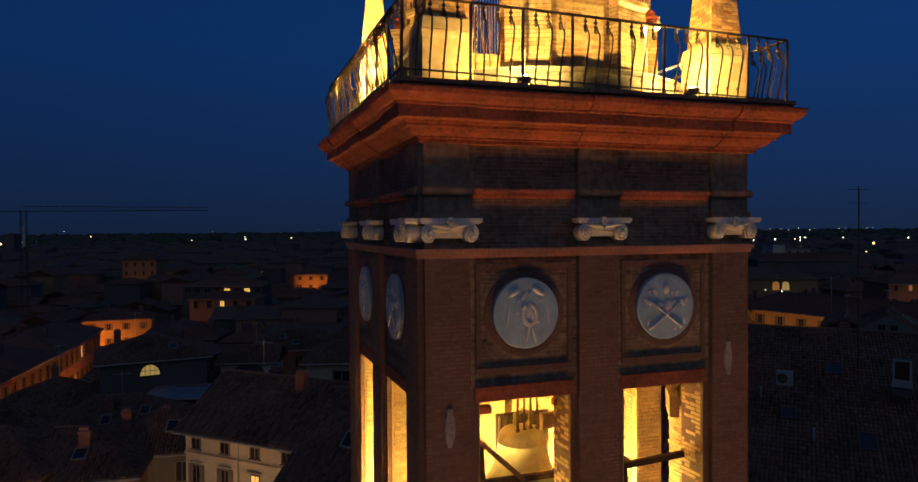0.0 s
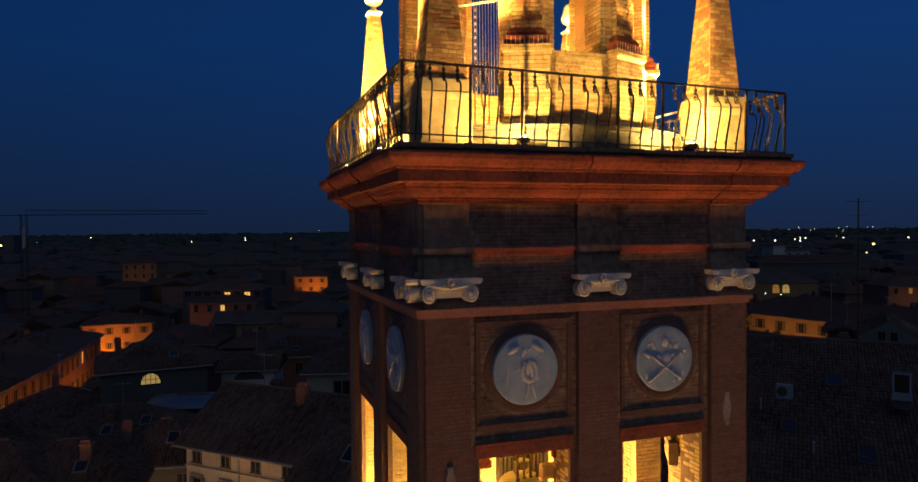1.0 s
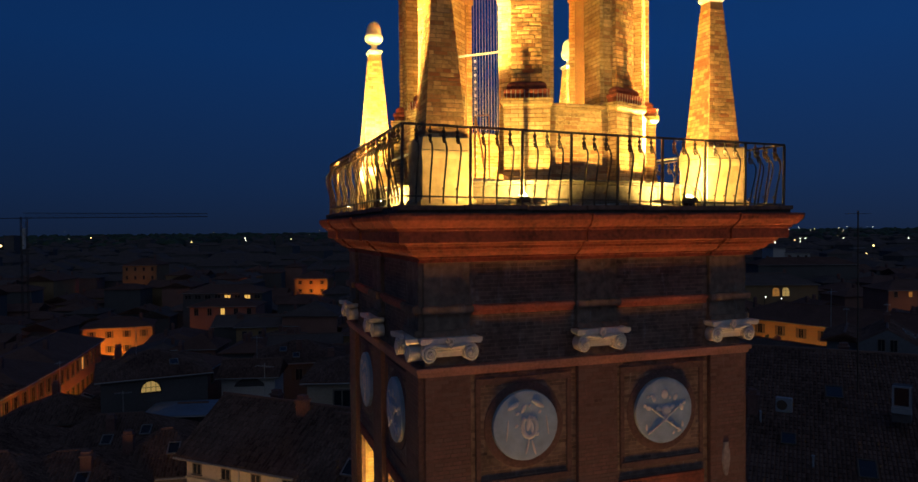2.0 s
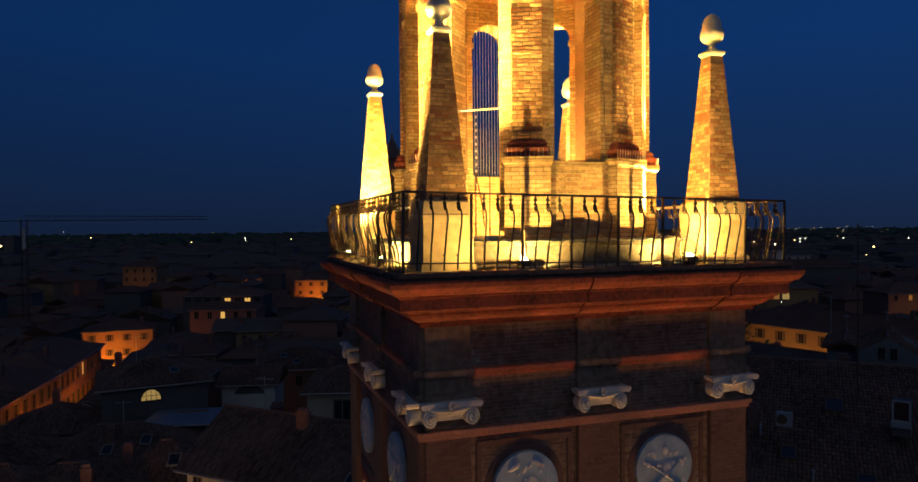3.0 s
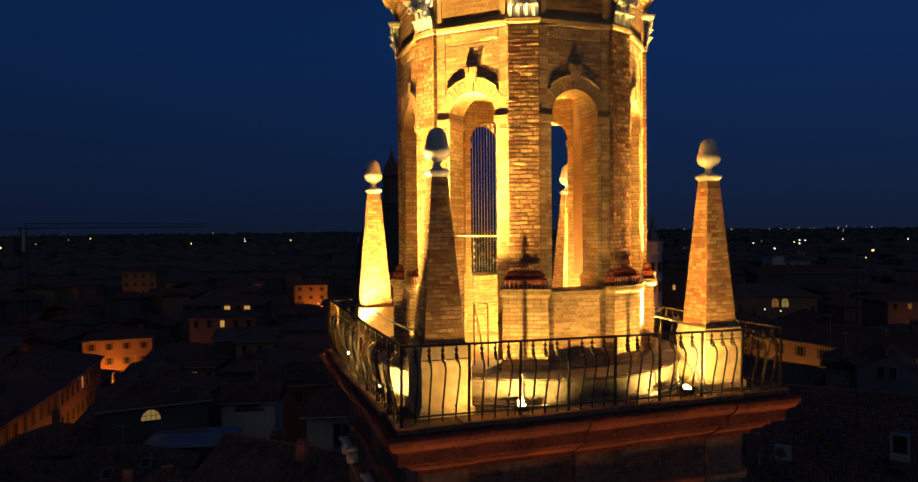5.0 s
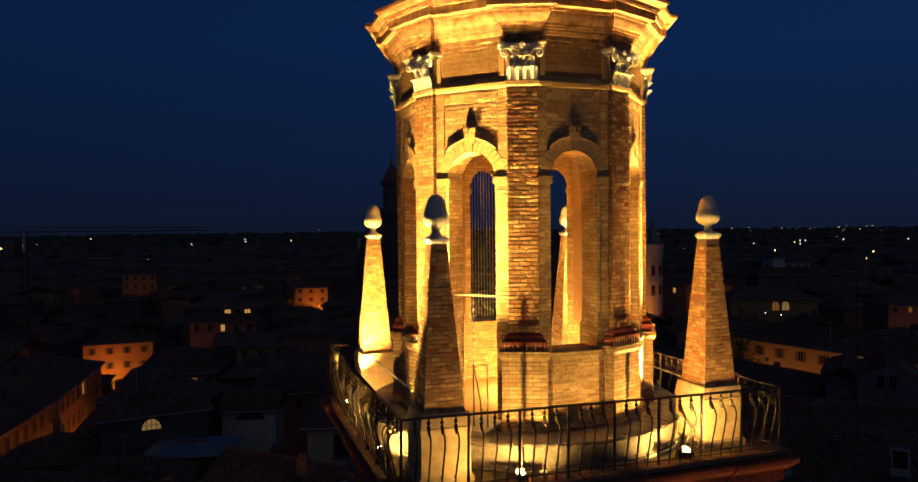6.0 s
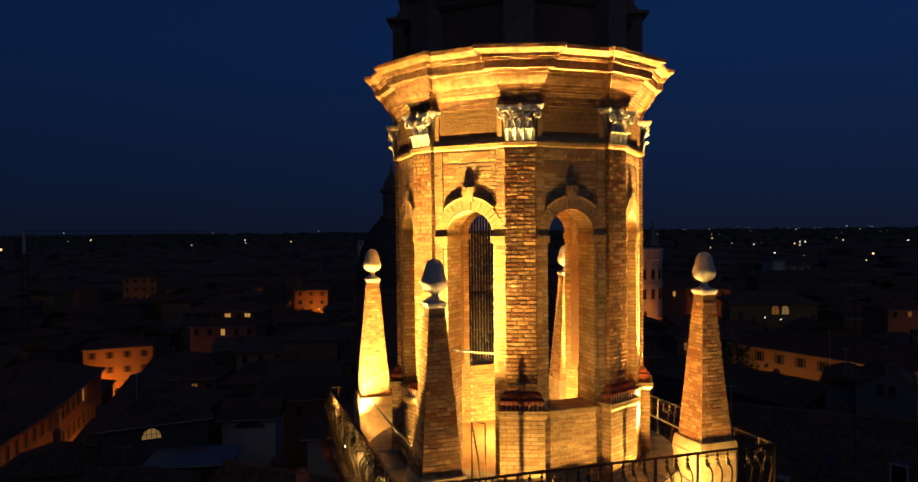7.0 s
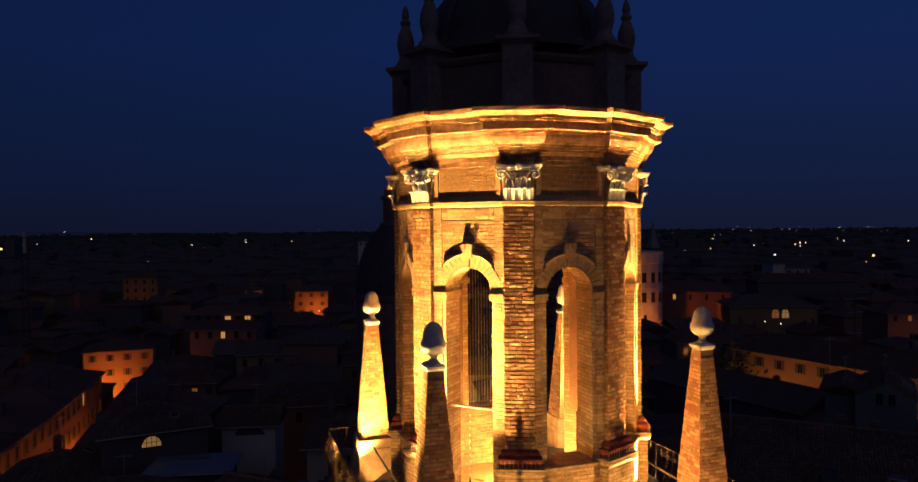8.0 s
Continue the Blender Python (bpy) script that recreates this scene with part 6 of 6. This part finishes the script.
part("shaft", lathe([(2.3, 0), (2.0, 34.0), (2.6, 35.0), (2.6, 39.6), (1e-4, 40.2)], 12), WHITE_WALL, far_tower)

# round white tower block and spire
turret = thing("tower_house", "pale rounded tower house with tall windows, lit from the street", "tower", (101.5, 150.5, GROUND))
part("wall", lathe([(5.9, 0), (5.9, 32.0), (6.15, 32.3), (6.15, 34.6), (6.3, 34.9), (6.3, 35.2), (1e-4, 35.6)], 20), WHITE_WALL, turret)
for a in range(-160, 20, 24):
    for z in (22.0, 27.2):
        c, s = math.cos(radians(a)), math.sin(radians(a))
        window(turret, 5.92 * c, 5.92 * s, z, a + 90, None, 1.2, 2.6, False)
for a in range(-170, 30, 24):
    c, s = math.cos(radians(a)), math.sin(radians(a))
    part("band", mapped(box(-1.25, 1.25, -0.1, 0.1, 25.4, 25.8), Matrix.Translation((5.92 * c, 5.92 * s, 0)) @ pose(0, 0, 0, 0, 0, a + 90)), WHITE_WALL, turret)
spire = thing("church_spire", "dark far church spire against the sky", "spire", (146.8, 210.7, GROUND))
part("shaft", square_loft([(2.6, 0), (2.6, 33.0), (2.9, 33.3), (2.9, 33.8)]), GREY_WALL, spire)
part("roof", lathe([(2.7, 33.8), (1.2, 38), (1e-4, 44.0)], 8), LEAD, spire)
cupola = thing("church_cupola", "dark church cupola with ribbed lead dome and small lantern", "dome", (14.4, 70.9, GROUND))
part("drum", lathe([(4.5, 0), (4.5, 33.6), (4.8, 33.9), (4.8, 34.5)], 16), DRUM, cupola)
part("shell", lathe([(4.5, 34.5), (4.45, 36.0), (4.1, 38.0), (3.4, 40.0), (2.4, 41.6), (1.6, 42.3), (1.5, 42.6)], 24), SHELL, cupola)
part("small_lantern", lathe([(1.5, 42.5), (1.5, 42.9), (1.1, 43.0), (1.1, 45.6), (1.4, 45.8), (1.4, 46.1), (1.05, 46.3), (0.9, 47.0), (0.45, 47.8), (0.14, 48.4), (0.2, 48.7), (0.06, 49.0), (1e-4, 50.2)], 16), DRUM, cupola)
for k in range(8):
    a = radians(45 * k + 10)
    part("rib", tube([(r * math.cos(a), r * math.sin(a), z) for r, z in ((4.55, 34.5), (4.5, 36.0), (4.15, 38.0), (3.45, 40.0), (2.45, 41.6), (1.65, 42.3))], 0.14, 6), SHELL, cupola)

# a tall tree beside the long building


def tree(x, y, height, spread, seed):
    """Tapered trunk with limbs and a crown of many small leaf clumps."""
    rng = random.Random(seed)
    t = thing("tree", "tall dark broadleaf tree beside the lit building", "tree", (x, y, GROUND))
    part("trunk", lathe([(0.45, 0), (0.36, height * 0.3), (0.22, height * 0.65), (0.05, height * 0.92)], 10), BARK, t)
    tips = []
    for k in range(16):
        a, z = rng.uniform(0, 6.283), height * rng.uniform(0.3, 0.85)
        ln = spread * rng.uniform(0.5, 1.0) * (1.15 - z / height)
        tip = Vector((ln * math.cos(a), ln * math.sin(a), z + ln * 0.55))
        part("limb", tube([(0, 0, z), tip * 0.5 + Vector((0, 0, z * 0.5)), tip], 0.07, 5), BARK, t)
        tips.append(tip)
    verts, faces = [], []
    for _ in range(1500):
        c = rng.choice(tips) * rng.uniform(0.5, 1.05)
        c = Vector((c.x, c.y, max(c.z, height * 0.25))) + Vector((rng.gauss(0, 1), rng.gauss(0, 1), rng.gauss(0, 1.2))) * spread * 0.16
        n, s = Vector((rng.gauss(0, 1), rng.gauss(0, 1), rng.gauss(0, 1))).normalized(), rng.uniform(0.25, 0.55)
        u = n.orthogonal().normalized() * s
        v = n.cross(u)
        k = len(verts)
        verts += [c - u, c + v * 0.6, c + u, c - v * 0.6 + n * 0.1]
        faces.append((k, k + 1, k + 2, k + 3))
    me = bpy.data.meshes.new("crown")
    me.from_pydata(verts, [], faces)
    me.materials.append(LEAF)
    crown = new("crown", me)
    crown.parent = t
    tagged(crown, kind="stuff")


tree(72.8, 80.5, 27, 5.0, 4)
tree(69.5, 86.0, 24, 5.0, 9)

# half-round lit window
lun = thing("lunette_window", "yellow lit half-round window with glazing bars", "window", (-12.35, 64.85, -16.72), turn=8)
lun.scale = (0.93, 1, 0.93)
half_disc = [(1.05 * math.cos(t), 1.25 * math.sin(t)) for t in [math.pi * i / 16 for i in range(17)]]
part("pane", loft([[(x, y, z) for x, z in half_disc] for y in (-0.02, 0.05)]), LIT_SOFT, lun, "glowing yellow pane")
part("window_frame", join(tube([(x, -0.03, z) for x, z in half_disc], 0.07, 6), box(-1.1, 1.1, -0.08, 0.0, -0.1, 0.03), *[box(x - 0.03, x + 0.03, -0.05, -0.02, 0, 1.25 * math.sqrt(1 - (x / 1.05) ** 2)) for x in (-0.5, 0, 0.5)], box(-0.9, 0.9, -0.05, -0.02, 0.5, 0.55)), TIMBER, lun)

# roof dormer box, air unit, masts near the tower
dormer = thing("roof_hatch", "white framed roof hatch box on dark tiles", "roof hatch", (33.4, 19.1, -11.55), turn=-55)
dormer.scale = (0.66, 0.66, 0.66)
part("window_frame", join(box(-0.75, -0.58, -0.1, 0.1, 0.35, 2.0), box(0.58, 0.75, -0.1, 0.1, 0.35, 2.0), box(-0.75, 0.75, -0.1, 0.1, 2.0, 2.15), box(-0.75, 0.75, -0.1, 0.1, 0.2, 0.35)), FRAME, dormer)
part("pane", box(-0.58, 0.58, -0.03, 0.04, 0.35, 2.0), GLASS, dormer)
part("sill", box(-0.8, 0.8, -0.25, 0.15, -0.35, 0.2, 0.03), FRAME, dormer, "white box below")
part("cheek", box(-0.74, 0.74, 0.1, 1.8, -1.2, 2.05), GREY_WALL, dormer)
unit = thing("air_unit", "pale air conditioning box on the roof", "air conditioner", (26.4, 21.1, -11.4), turn=-50)
part("casing", box(-0.45, 0.45, -0.2, 0.2, -0.1, 0.75, 0.03), FRAME, unit)
part("fan_grille", mapped(lathe([(0.28, 0.0), (0.30, 0.02), (0.05, 0.03), (1e-4, 0.03)], 16), Matrix.Translation((-0.1, -0.2, 0.33)) @ pose(0, 0, 0, 90, 0, 0)), IRON, unit)
mast = thing("antenna_mast", "thin steel television mast with aerials on a roof", "antenna", (34.9, 23.5, -11.5))
part("pole", tube([(0, 0, -1), (0, 0, 12.1)], 0.05, 6), IRON, mast)
for z, ln in ((11.9, 0.9), (11.0, 0.7), (9.6, 0.5)):
    boom = part("aerial", tube([(-ln, 0, z), (ln, 0, z)], 0.02, 5), STEEL, mast)
    for i in range(7):
        part("aerial_rod", tube([(-ln + 2 * ln * i / 6, -0.25, z), (-ln + 2 * ln * i / 6, 0.25, z)], 0.012, 4), STEEL, boom)
for x, y, z, h in ((63, 52, -11.0, 3.0), (31, 31, -10.0, 2.6)):
    ms = thing("antenna_mast", "thin steel television mast with aerials on a roof", "antenna", (x, y, z))
    part("pole", tube([(0, 0, -1.5), (0, 0, h)], 0.045, 6), STEEL, ms)
    boom = part("aerial", tube([(-0.6, 0, h - 0.3), (0.6, 0, h - 0.3)], 0.018, 5), STEEL, ms)
    for i in range(7):
        part("aerial_rod", tube([(-0.6 + 0.2 * i, -0.22, h - 0.3), (-0.6 + 0.2 * i, 0.22, h - 0.3)], 0.012, 4), STEEL, boom)

# skylights and vent pipes on the broad roof
for x, y, z, w, ln in ((33.73, 24.31, -11.70, 0.55, 0.75), (27.89, 22.29, -13.68, 0.45, 0.6), (29.44, 18.0, -14.37, 0.5, 0.85)):
    sky = thing("skylight", "flat roof skylight reflecting the blue sky among tiles", "skylight", (x, y, z))
    sky.matrix_basis = pose(x, y, z, 19.6, 0, -45)
    part("window_frame", join(box(-w, w, -ln, -ln + 0.08, -0.05, 0.12), box(-w, w, ln - 0.08, ln, -0.05, 0.12), box(-w, -w + 0.08, -ln + 0.08, ln - 0.08, -0.05, 0.12), box(w - 0.08, w, -ln + 0.08, ln - 0.08, -0.05, 0.12)), SHUTTER, sky)
    part("pane", box(-w + 0.08, w - 0.08, -ln + 0.08, ln - 0.08, -0.04, 0.09), GLASS, sky)
for x, y, z in ((27.81, 24.59, -13.25), (27.23, 19.73, -14.62)):
    vent = thing("vent_pipe", "short pale vent pipe with a cap on tiles", "vent pipe", (x, y, z))
    part("pipe", tube([(0, 0, 0), (0, 0, 0.75)], 0.06, 8), FRAME, vent)
    part("cap", lathe([(0.11, 0.75), (0.11, 0.79), (1e-4, 0.86)], 10), FRAME, vent)
stack = thing("chimney_stack", "brown brick chimney stack on the broad roof", "chimney", (28.07, 25.58, -13.0), turn=-45)
part("shaft", box(-0.32, 0.32, -0.28, 0.28, -0.2, 1.35, 0.02), DARK_BRICK, stack)
part("cap", box(-0.42, 0.42, -0.38, 0.38, 1.35, 1.47, 0.02), DARK_BRICK, stack)
part("cowl", box(-0.24, 0.24, -0.2, 0.2, 1.47, 1.75, 0.02), DARK_BRICK, stack)

# tower crane
crane = thing("tower_crane", "slender dark tower crane far over the roofs", "crane", (-56.1, 206.1, GROUND))
jib = Vector((47.0, -16.0, 0)).normalized()
part("mast", join(*[tube([(x, y, 0), (x, y, 40.6)], 0.09, 4) for x in (-0.7, 0.7) for y in (-0.7, 0.7)], *[tube([(-0.7 if i % 2 else 0.7, -0.7, i * 1.6), (0.7 if i % 2 else -0.7, -0.7, i * 1.6 + 1.6)], 0.05, 4) for i in range(25)]), IRON, crane)
part("jib", join(tube([-jib * 14 + Vector((0, 0, 40.2)), jib * 50 + Vector((0, 0, 40.2))], 0.10, 4), tube([Vector((0, 0, 41.6)), jib * 50 + Vector((0, 0, 41.0))], 0.08, 4), *[tube([jib * (2 * i) + Vector((0, 0, 40.2)), jib * (2 * i + 1) + Vector((0, 0, 41.4)), jib * (2 * i + 2) + Vector((0, 0, 40.2))], 0.05, 4) for i in range(24)]), IRON, crane)
part("counterweight", box(-15.2, -12.5, -0.8, 0.8, 38.6, 40.2, 0.05, pose(0, 0, 0, 0, 0, math.degrees(math.atan2(jib.y, jib.x)))), GREY_WALL, crane)

# the rest of the town, street by street, thinning to the plain
taken = [(-4, 36, 10), (4.5, 30, 10), (4.5, 52.5, 8), (8.5, 61, 6), (-13, 69.6, 9), (-26, 30.5, 11), (-25.5, 54, 9), (-14, 48, 12), (-5, 56, 10), (1.5, 74, 8), (37, 29, 27), (86, 67, 13), (85, 80, 11), (87, 54, 11), (65, 60, 10), (65, 72, 10), (66, 50, 8), (145, 108, 9), (126, 131, 15),
         (122, 160, 15), (101.5, 150.5, 9), (14.4, 70.9, 7), (-28.6, 171, 14), (-6, 180, 13), (-4, 163, 9), (-9.5, 112, 6), (180, 182, 12), (33, 279, 15), (-35.5, 300, 15)]


def near_line(x, y, x0, y0, x1, y1):
    dx, dy = x1 - x0, y1 - y0
    t = min(max(((x - x0) * dx + (y - y0) * dy) / (dx * dx + dy * dy), 0), 1)
    return math.hypot(x - x0 - t * dx, y - y0 - t * dy)


def free(x, y, r):
    if any(math.hypot(x - a, y - b) < c + r * 0.75 for a, b, c in taken):
        return False
    if near_line(x, y, -30, 60, -24, 146) < 16 or near_line(x, y, 75, 54, 72, 92) < 10 or near_line(x, y, 20, 230, 33, 276) < 9:
        return False
    return math.hypot(x, y) > 20


def low_quarter(x, y):
    """Parts of the town where the roofs lie lower, round the lit squares."""
    return near_line(x, y, -40, 130, -28, 205) < 25 or near_line(x, y, 12, 200, 32, 276) < 16 or near_line(x, y, -60, 190, -40, 285) < 14


d = 44.0
while d < 330:
    step = 10.5 + d * 0.022
    a = -22.0
    while a < 60:
        t = radians(a + town_rng.uniform(-1, 1) * 200 / d)
        r = d + town_rng.uniform(-4, 4)
        x, y = -5.4 + r * math.sin(t), -12 + r * math.cos(t)
        w, dp = town_rng.uniform(8.5, 14), town_rng.uniform(7.5, 11)
        if free(x, y, w / 2 + 1):
            eave = town_rng.gauss(-24.2, 0.5) if low_quarter(x, y) else town_rng.gauss(-19.3, 0.9)
            lit = (town_rng.randrange(0, 8),) if town_rng.random() < 0.10 else ()
            house(x, y, w, dp, eave, town_rng.choice((0, 90)) + town_rng.uniform(-22, -8), hip=town_rng.random() < 0.6, sides="s" if d < 150 else "", lit=lit, chimneys=3 if d < 120 else (2 if d < 200 else 1), floors=1, detail=d < 160, shutters=d < 90)
        a += math.degrees((11.0 + d * 0.01) / d)
    d += step


def far_roofs(name, d0, d1, count, seed):
    """Joined blocks with pitched roofs, too far to tell apart."""
    rng = random.Random(seed)
    wv, wf, rv, rf = [], [], [], []
    for _ in range(count):
        t, r = radians(rng.uniform(-18, 56)), math.sqrt(rng.uniform(d0 * d0, d1 * d1))
        x, y = -5.4 + r * math.sin(t), -12 + r * math.cos(t)
        if any(math.hypot(x - a, y - b) < 22 for a, b, c in taken[-2:]) or math.hypot(x - 305, y - 306) < 20 or near_line(x, y, 20, 230, 33, 276) < 9:
            continue
        w, dp, hgt = rng.uniform(6, 14), rng.uniform(5, 9), rng.uniform(9, 17) * (1.0 if r < 900 else 0.8)
        if rng.random() < 0.06:
            hgt += rng.uniform(3, 9)
        m = pose(x, y, GROUND, 0, 0, rng.uniform(-30, 10) + rng.choice((0, 90)))
        k = len(wv)
        wv += [m @ Vector(p) for p in ((-w, -dp, 0), (w, -dp, 0), (w, dp, 0), (-w, dp, 0), (-w, -dp, hgt), (w, -dp, hgt), (w, dp, hgt), (-w, dp, hgt))]
        wf += [tuple(k + i for i in q) for q in ((0, 1, 5, 4), (1, 2, 6, 5), (2, 3, 7, 6), (3, 0, 4, 7))]
        k = len(rv)
        e, rise = 0.6, dp * 0.36
        rv += [m @ Vector(p) for p in ((-w - e, -dp - e, hgt - 0.2), (w + e, -dp - e, hgt - 0.2), (w + e, dp + e, hgt - 0.2), (-w - e, dp + e, hgt - 0.2), (-w + dp * 0.5, 0, hgt + rise), (w - dp * 0.5, 0, hgt + rise))]
        rf += [tuple(k + i for i in q) for q in ((0, 1, 5, 4), (1, 2, 5), (2, 3, 4, 5), (3, 0, 4))]
    holder = thing(name, "dark far houses of the town spreading to the plain", "houses", (0, 0, GROUND), kind="stuff")
    for nm, vs, fs, mat in (("wall", wv, wf, GREY_WALL), ("roof", rv, rf, TILES_GREY)):
        me = bpy.data.meshes.new(nm)
        me.from_pydata([v - Vector((0, 0, GROUND)) for v in vs], [], fs)
        me.materials.append(mat)
        ob = new(nm, me)
        ob.parent = holder
        tagged(ob, kind="stuff")


far_roofs("far_houses", 335, 800, 900, 31)
far_roofs("far_houses", 800, 2600, 1500, 32)

# tree belts near the horizon
tree_rng = random.Random(41)
tv, tf = [], []
for _ in range(2600):
    t, r = radians(tree_rng.uniform(-18, 56)), tree_rng.uniform(1500, 4200)
    x, y = r * math.sin(t), r * math.cos(t)
    h, w = tree_rng.uniform(9, 20), tree_rng.uniform(8, 22)
    k = len(tv)
    n = 7
    for lvl, rad in ((0.0, 0.7), (0.45, 1.0), (0.8, 0.65)):
        tv += [(x + rad * w * math.cos(6.283 * i / n) * tree_rng.uniform(0.75, 1.2), y + rad * w * math.sin(6.283 * i / n) * tree_rng.uniform(0.75, 1.2), h * lvl * tree_rng.uniform(0.85, 1.1)) for i in range(n)]
    tv.append((x, y, h))
    for b in (0, n):
        tf += [(k + b + i, k + b + (i + 1) % n, k + b + n + (i + 1) % n, k + b + n + i) for i in range(n)]
    tf += [(k + 2 * n + i, k + 2 * n + (i + 1) % n, k + 3 * n) for i in range(n)]
me = bpy.data.meshes.new("far_woods")
me.from_pydata(tv, [], tf)
me.materials.append(LEAF)
woods = tagged(new("far_woods", me), "dark tree belts on the plain near the horizon", "trees", kind="stuff")
woods.location = (0, 0, GROUND)

# street lamps and lights of the town


def street_lamp(x, y, z, size, white=False):
    """Pole from the ground with an arm and a glowing head of that half size."""
    g = thing("street_lamp", "glowing street lamp among dark far roofs" if not white else "cold white lamp among dark far roofs", "street lamp", (x, y, GROUND), "lights of the town")
    part("pole", tube([(0, 0.3, 0), (0, 0.3, z - GROUND + 0.3), (0, 0, z - GROUND + 0.35)], 0.08, 5), IRON, g)
    part("head", mapped(lathe([(1e-4, -size), (size * 0.75, -size * 0.6), (size, 0), (size * 0.75, size * 0.6), (1e-4, size)], 10), Matrix.Translation((0, 0, z - GROUND))), BULB_WHITE if white else BULB, g, "glowing lamp head")


# where the lamps of the western and the eastern quarters hang, and whether they are white
LAMPS_WEST = [
    (-273.9, 1029.4, -19.3, 0), (-431.2, 1716.9, -17.2, 0), (-477.2, 1943.9, -17.5, 0), (-513.2, 2167.2, -26.7, 0), (-355.0, 1479.5, -24.2, 0), (-509.8, 2271.7, -27.0, 0),
    (-748.6, 3938.2, -8.8, 1), (-269.4, 1661.9, -16.2, 0), (-65.1, 641.3, -23.2, 1), (-60.3, 639.7, -23.2, 1), (-64.6, 240.7, -25.1, 1), (-335.2, 1578.4, -25.7, 0),
    (-42.3, 982.4, -16.9, 0), (-27.3, 998.3, -20.7, 0), (37.0, 1346.3, -16.9, 1), (31.3, 1137.0, -18.0, 1), (94.6, 1062.6, -15.8, 0), (498.9, 3830.7, -12.5, 0), (12.1, 329.7, -26.8, 1), (29.1, 253.2, -25.9, 0),
]
LAMPS_EAST = [
    (213.7, 221.5, -7.8, 1), (538.7, 541.8, -16.0, 0), (559.4, 555.9, -14.9, 1), (564.6, 554.1, -14.9, 1), (504.5, 500.6, -16.2, 1), (303.8, 252.0, -11.2, 0), (117.1, 131.6, -15.2, 0), (108.1, 107.1, -16.1, 1), (108.6, 112.3, -16.3, 1),
    (361.6, 306.1, -18.3, 0), (753.5, 680.0, -18.2, 1), (832.7, 653.0, -18.9, 1), (1861.5, 2099.0, -23.0, 1), (2152.9, 2316.9, -19.7, 1), (392.4, 485.9, -15.8, 0), (660.2, 817.4, -15.9, 0), (499.8, 555.0, -16.8, 1),
]
# lamps of the villages at the eastern horizon
LAMPS_FAR = [(2304, 2688, -11), (2534, 2609, -26), (2568, 2598, -26), (2581, 2594, -16), (2631, 2577, -27), (2678, 2561, -17), (2675, 2561, -28), (2759, 2533, -18), (2794, 2522, -13), (2885, 2490, -16), (2909, 2482, -16)]
BIG = {(-273.9, 1029.4): 2.0, (303.8, 252.0): 1.9, (117.1, 131.6): 1.5, (213.7, 221.5): 1.4, (-65.1, 641.3): 1.1}
for x, y, z, white in LAMPS_WEST + LAMPS_EAST + [(*p, 1) for p in LAMPS_FAR]:
    street_lamp(x, y, z, math.hypot(x + 5.36, y + 12.15) / 1193 * (0.85 if x * x + y * y < 6e6 else 0.33) * BIG.get((x, y), 1.0), bool(white))
light_rng = random.Random(64)
for k in range(56):
    right = light_rng.random() < 0.8
    t = radians(light_rng.uniform(31, 53) if right else light_rng.uniform(-15, 16))
    dist = light_rng.uniform(900, 3800) if k % 4 else light_rng.uniform(350, 900)
    street_lamp(-5.4 + dist * math.sin(t), -12 + dist * math.cos(t), GROUND + light_rng.uniform(11, 20), dist / 1193 * light_rng.uniform(0.17, 0.36), light_rng.random() < 0.45)
star = tagged(part("star", mapped(lathe([(1e-4, -2.2), (1.6, -1.4), (2.2, 0), (1.6, 1.4), (1e-4, 2.2)], 10), Matrix.Translation((2850, 3100, 1240))), STAR), "single evening star in the dusk sky", "star", kind="structure")
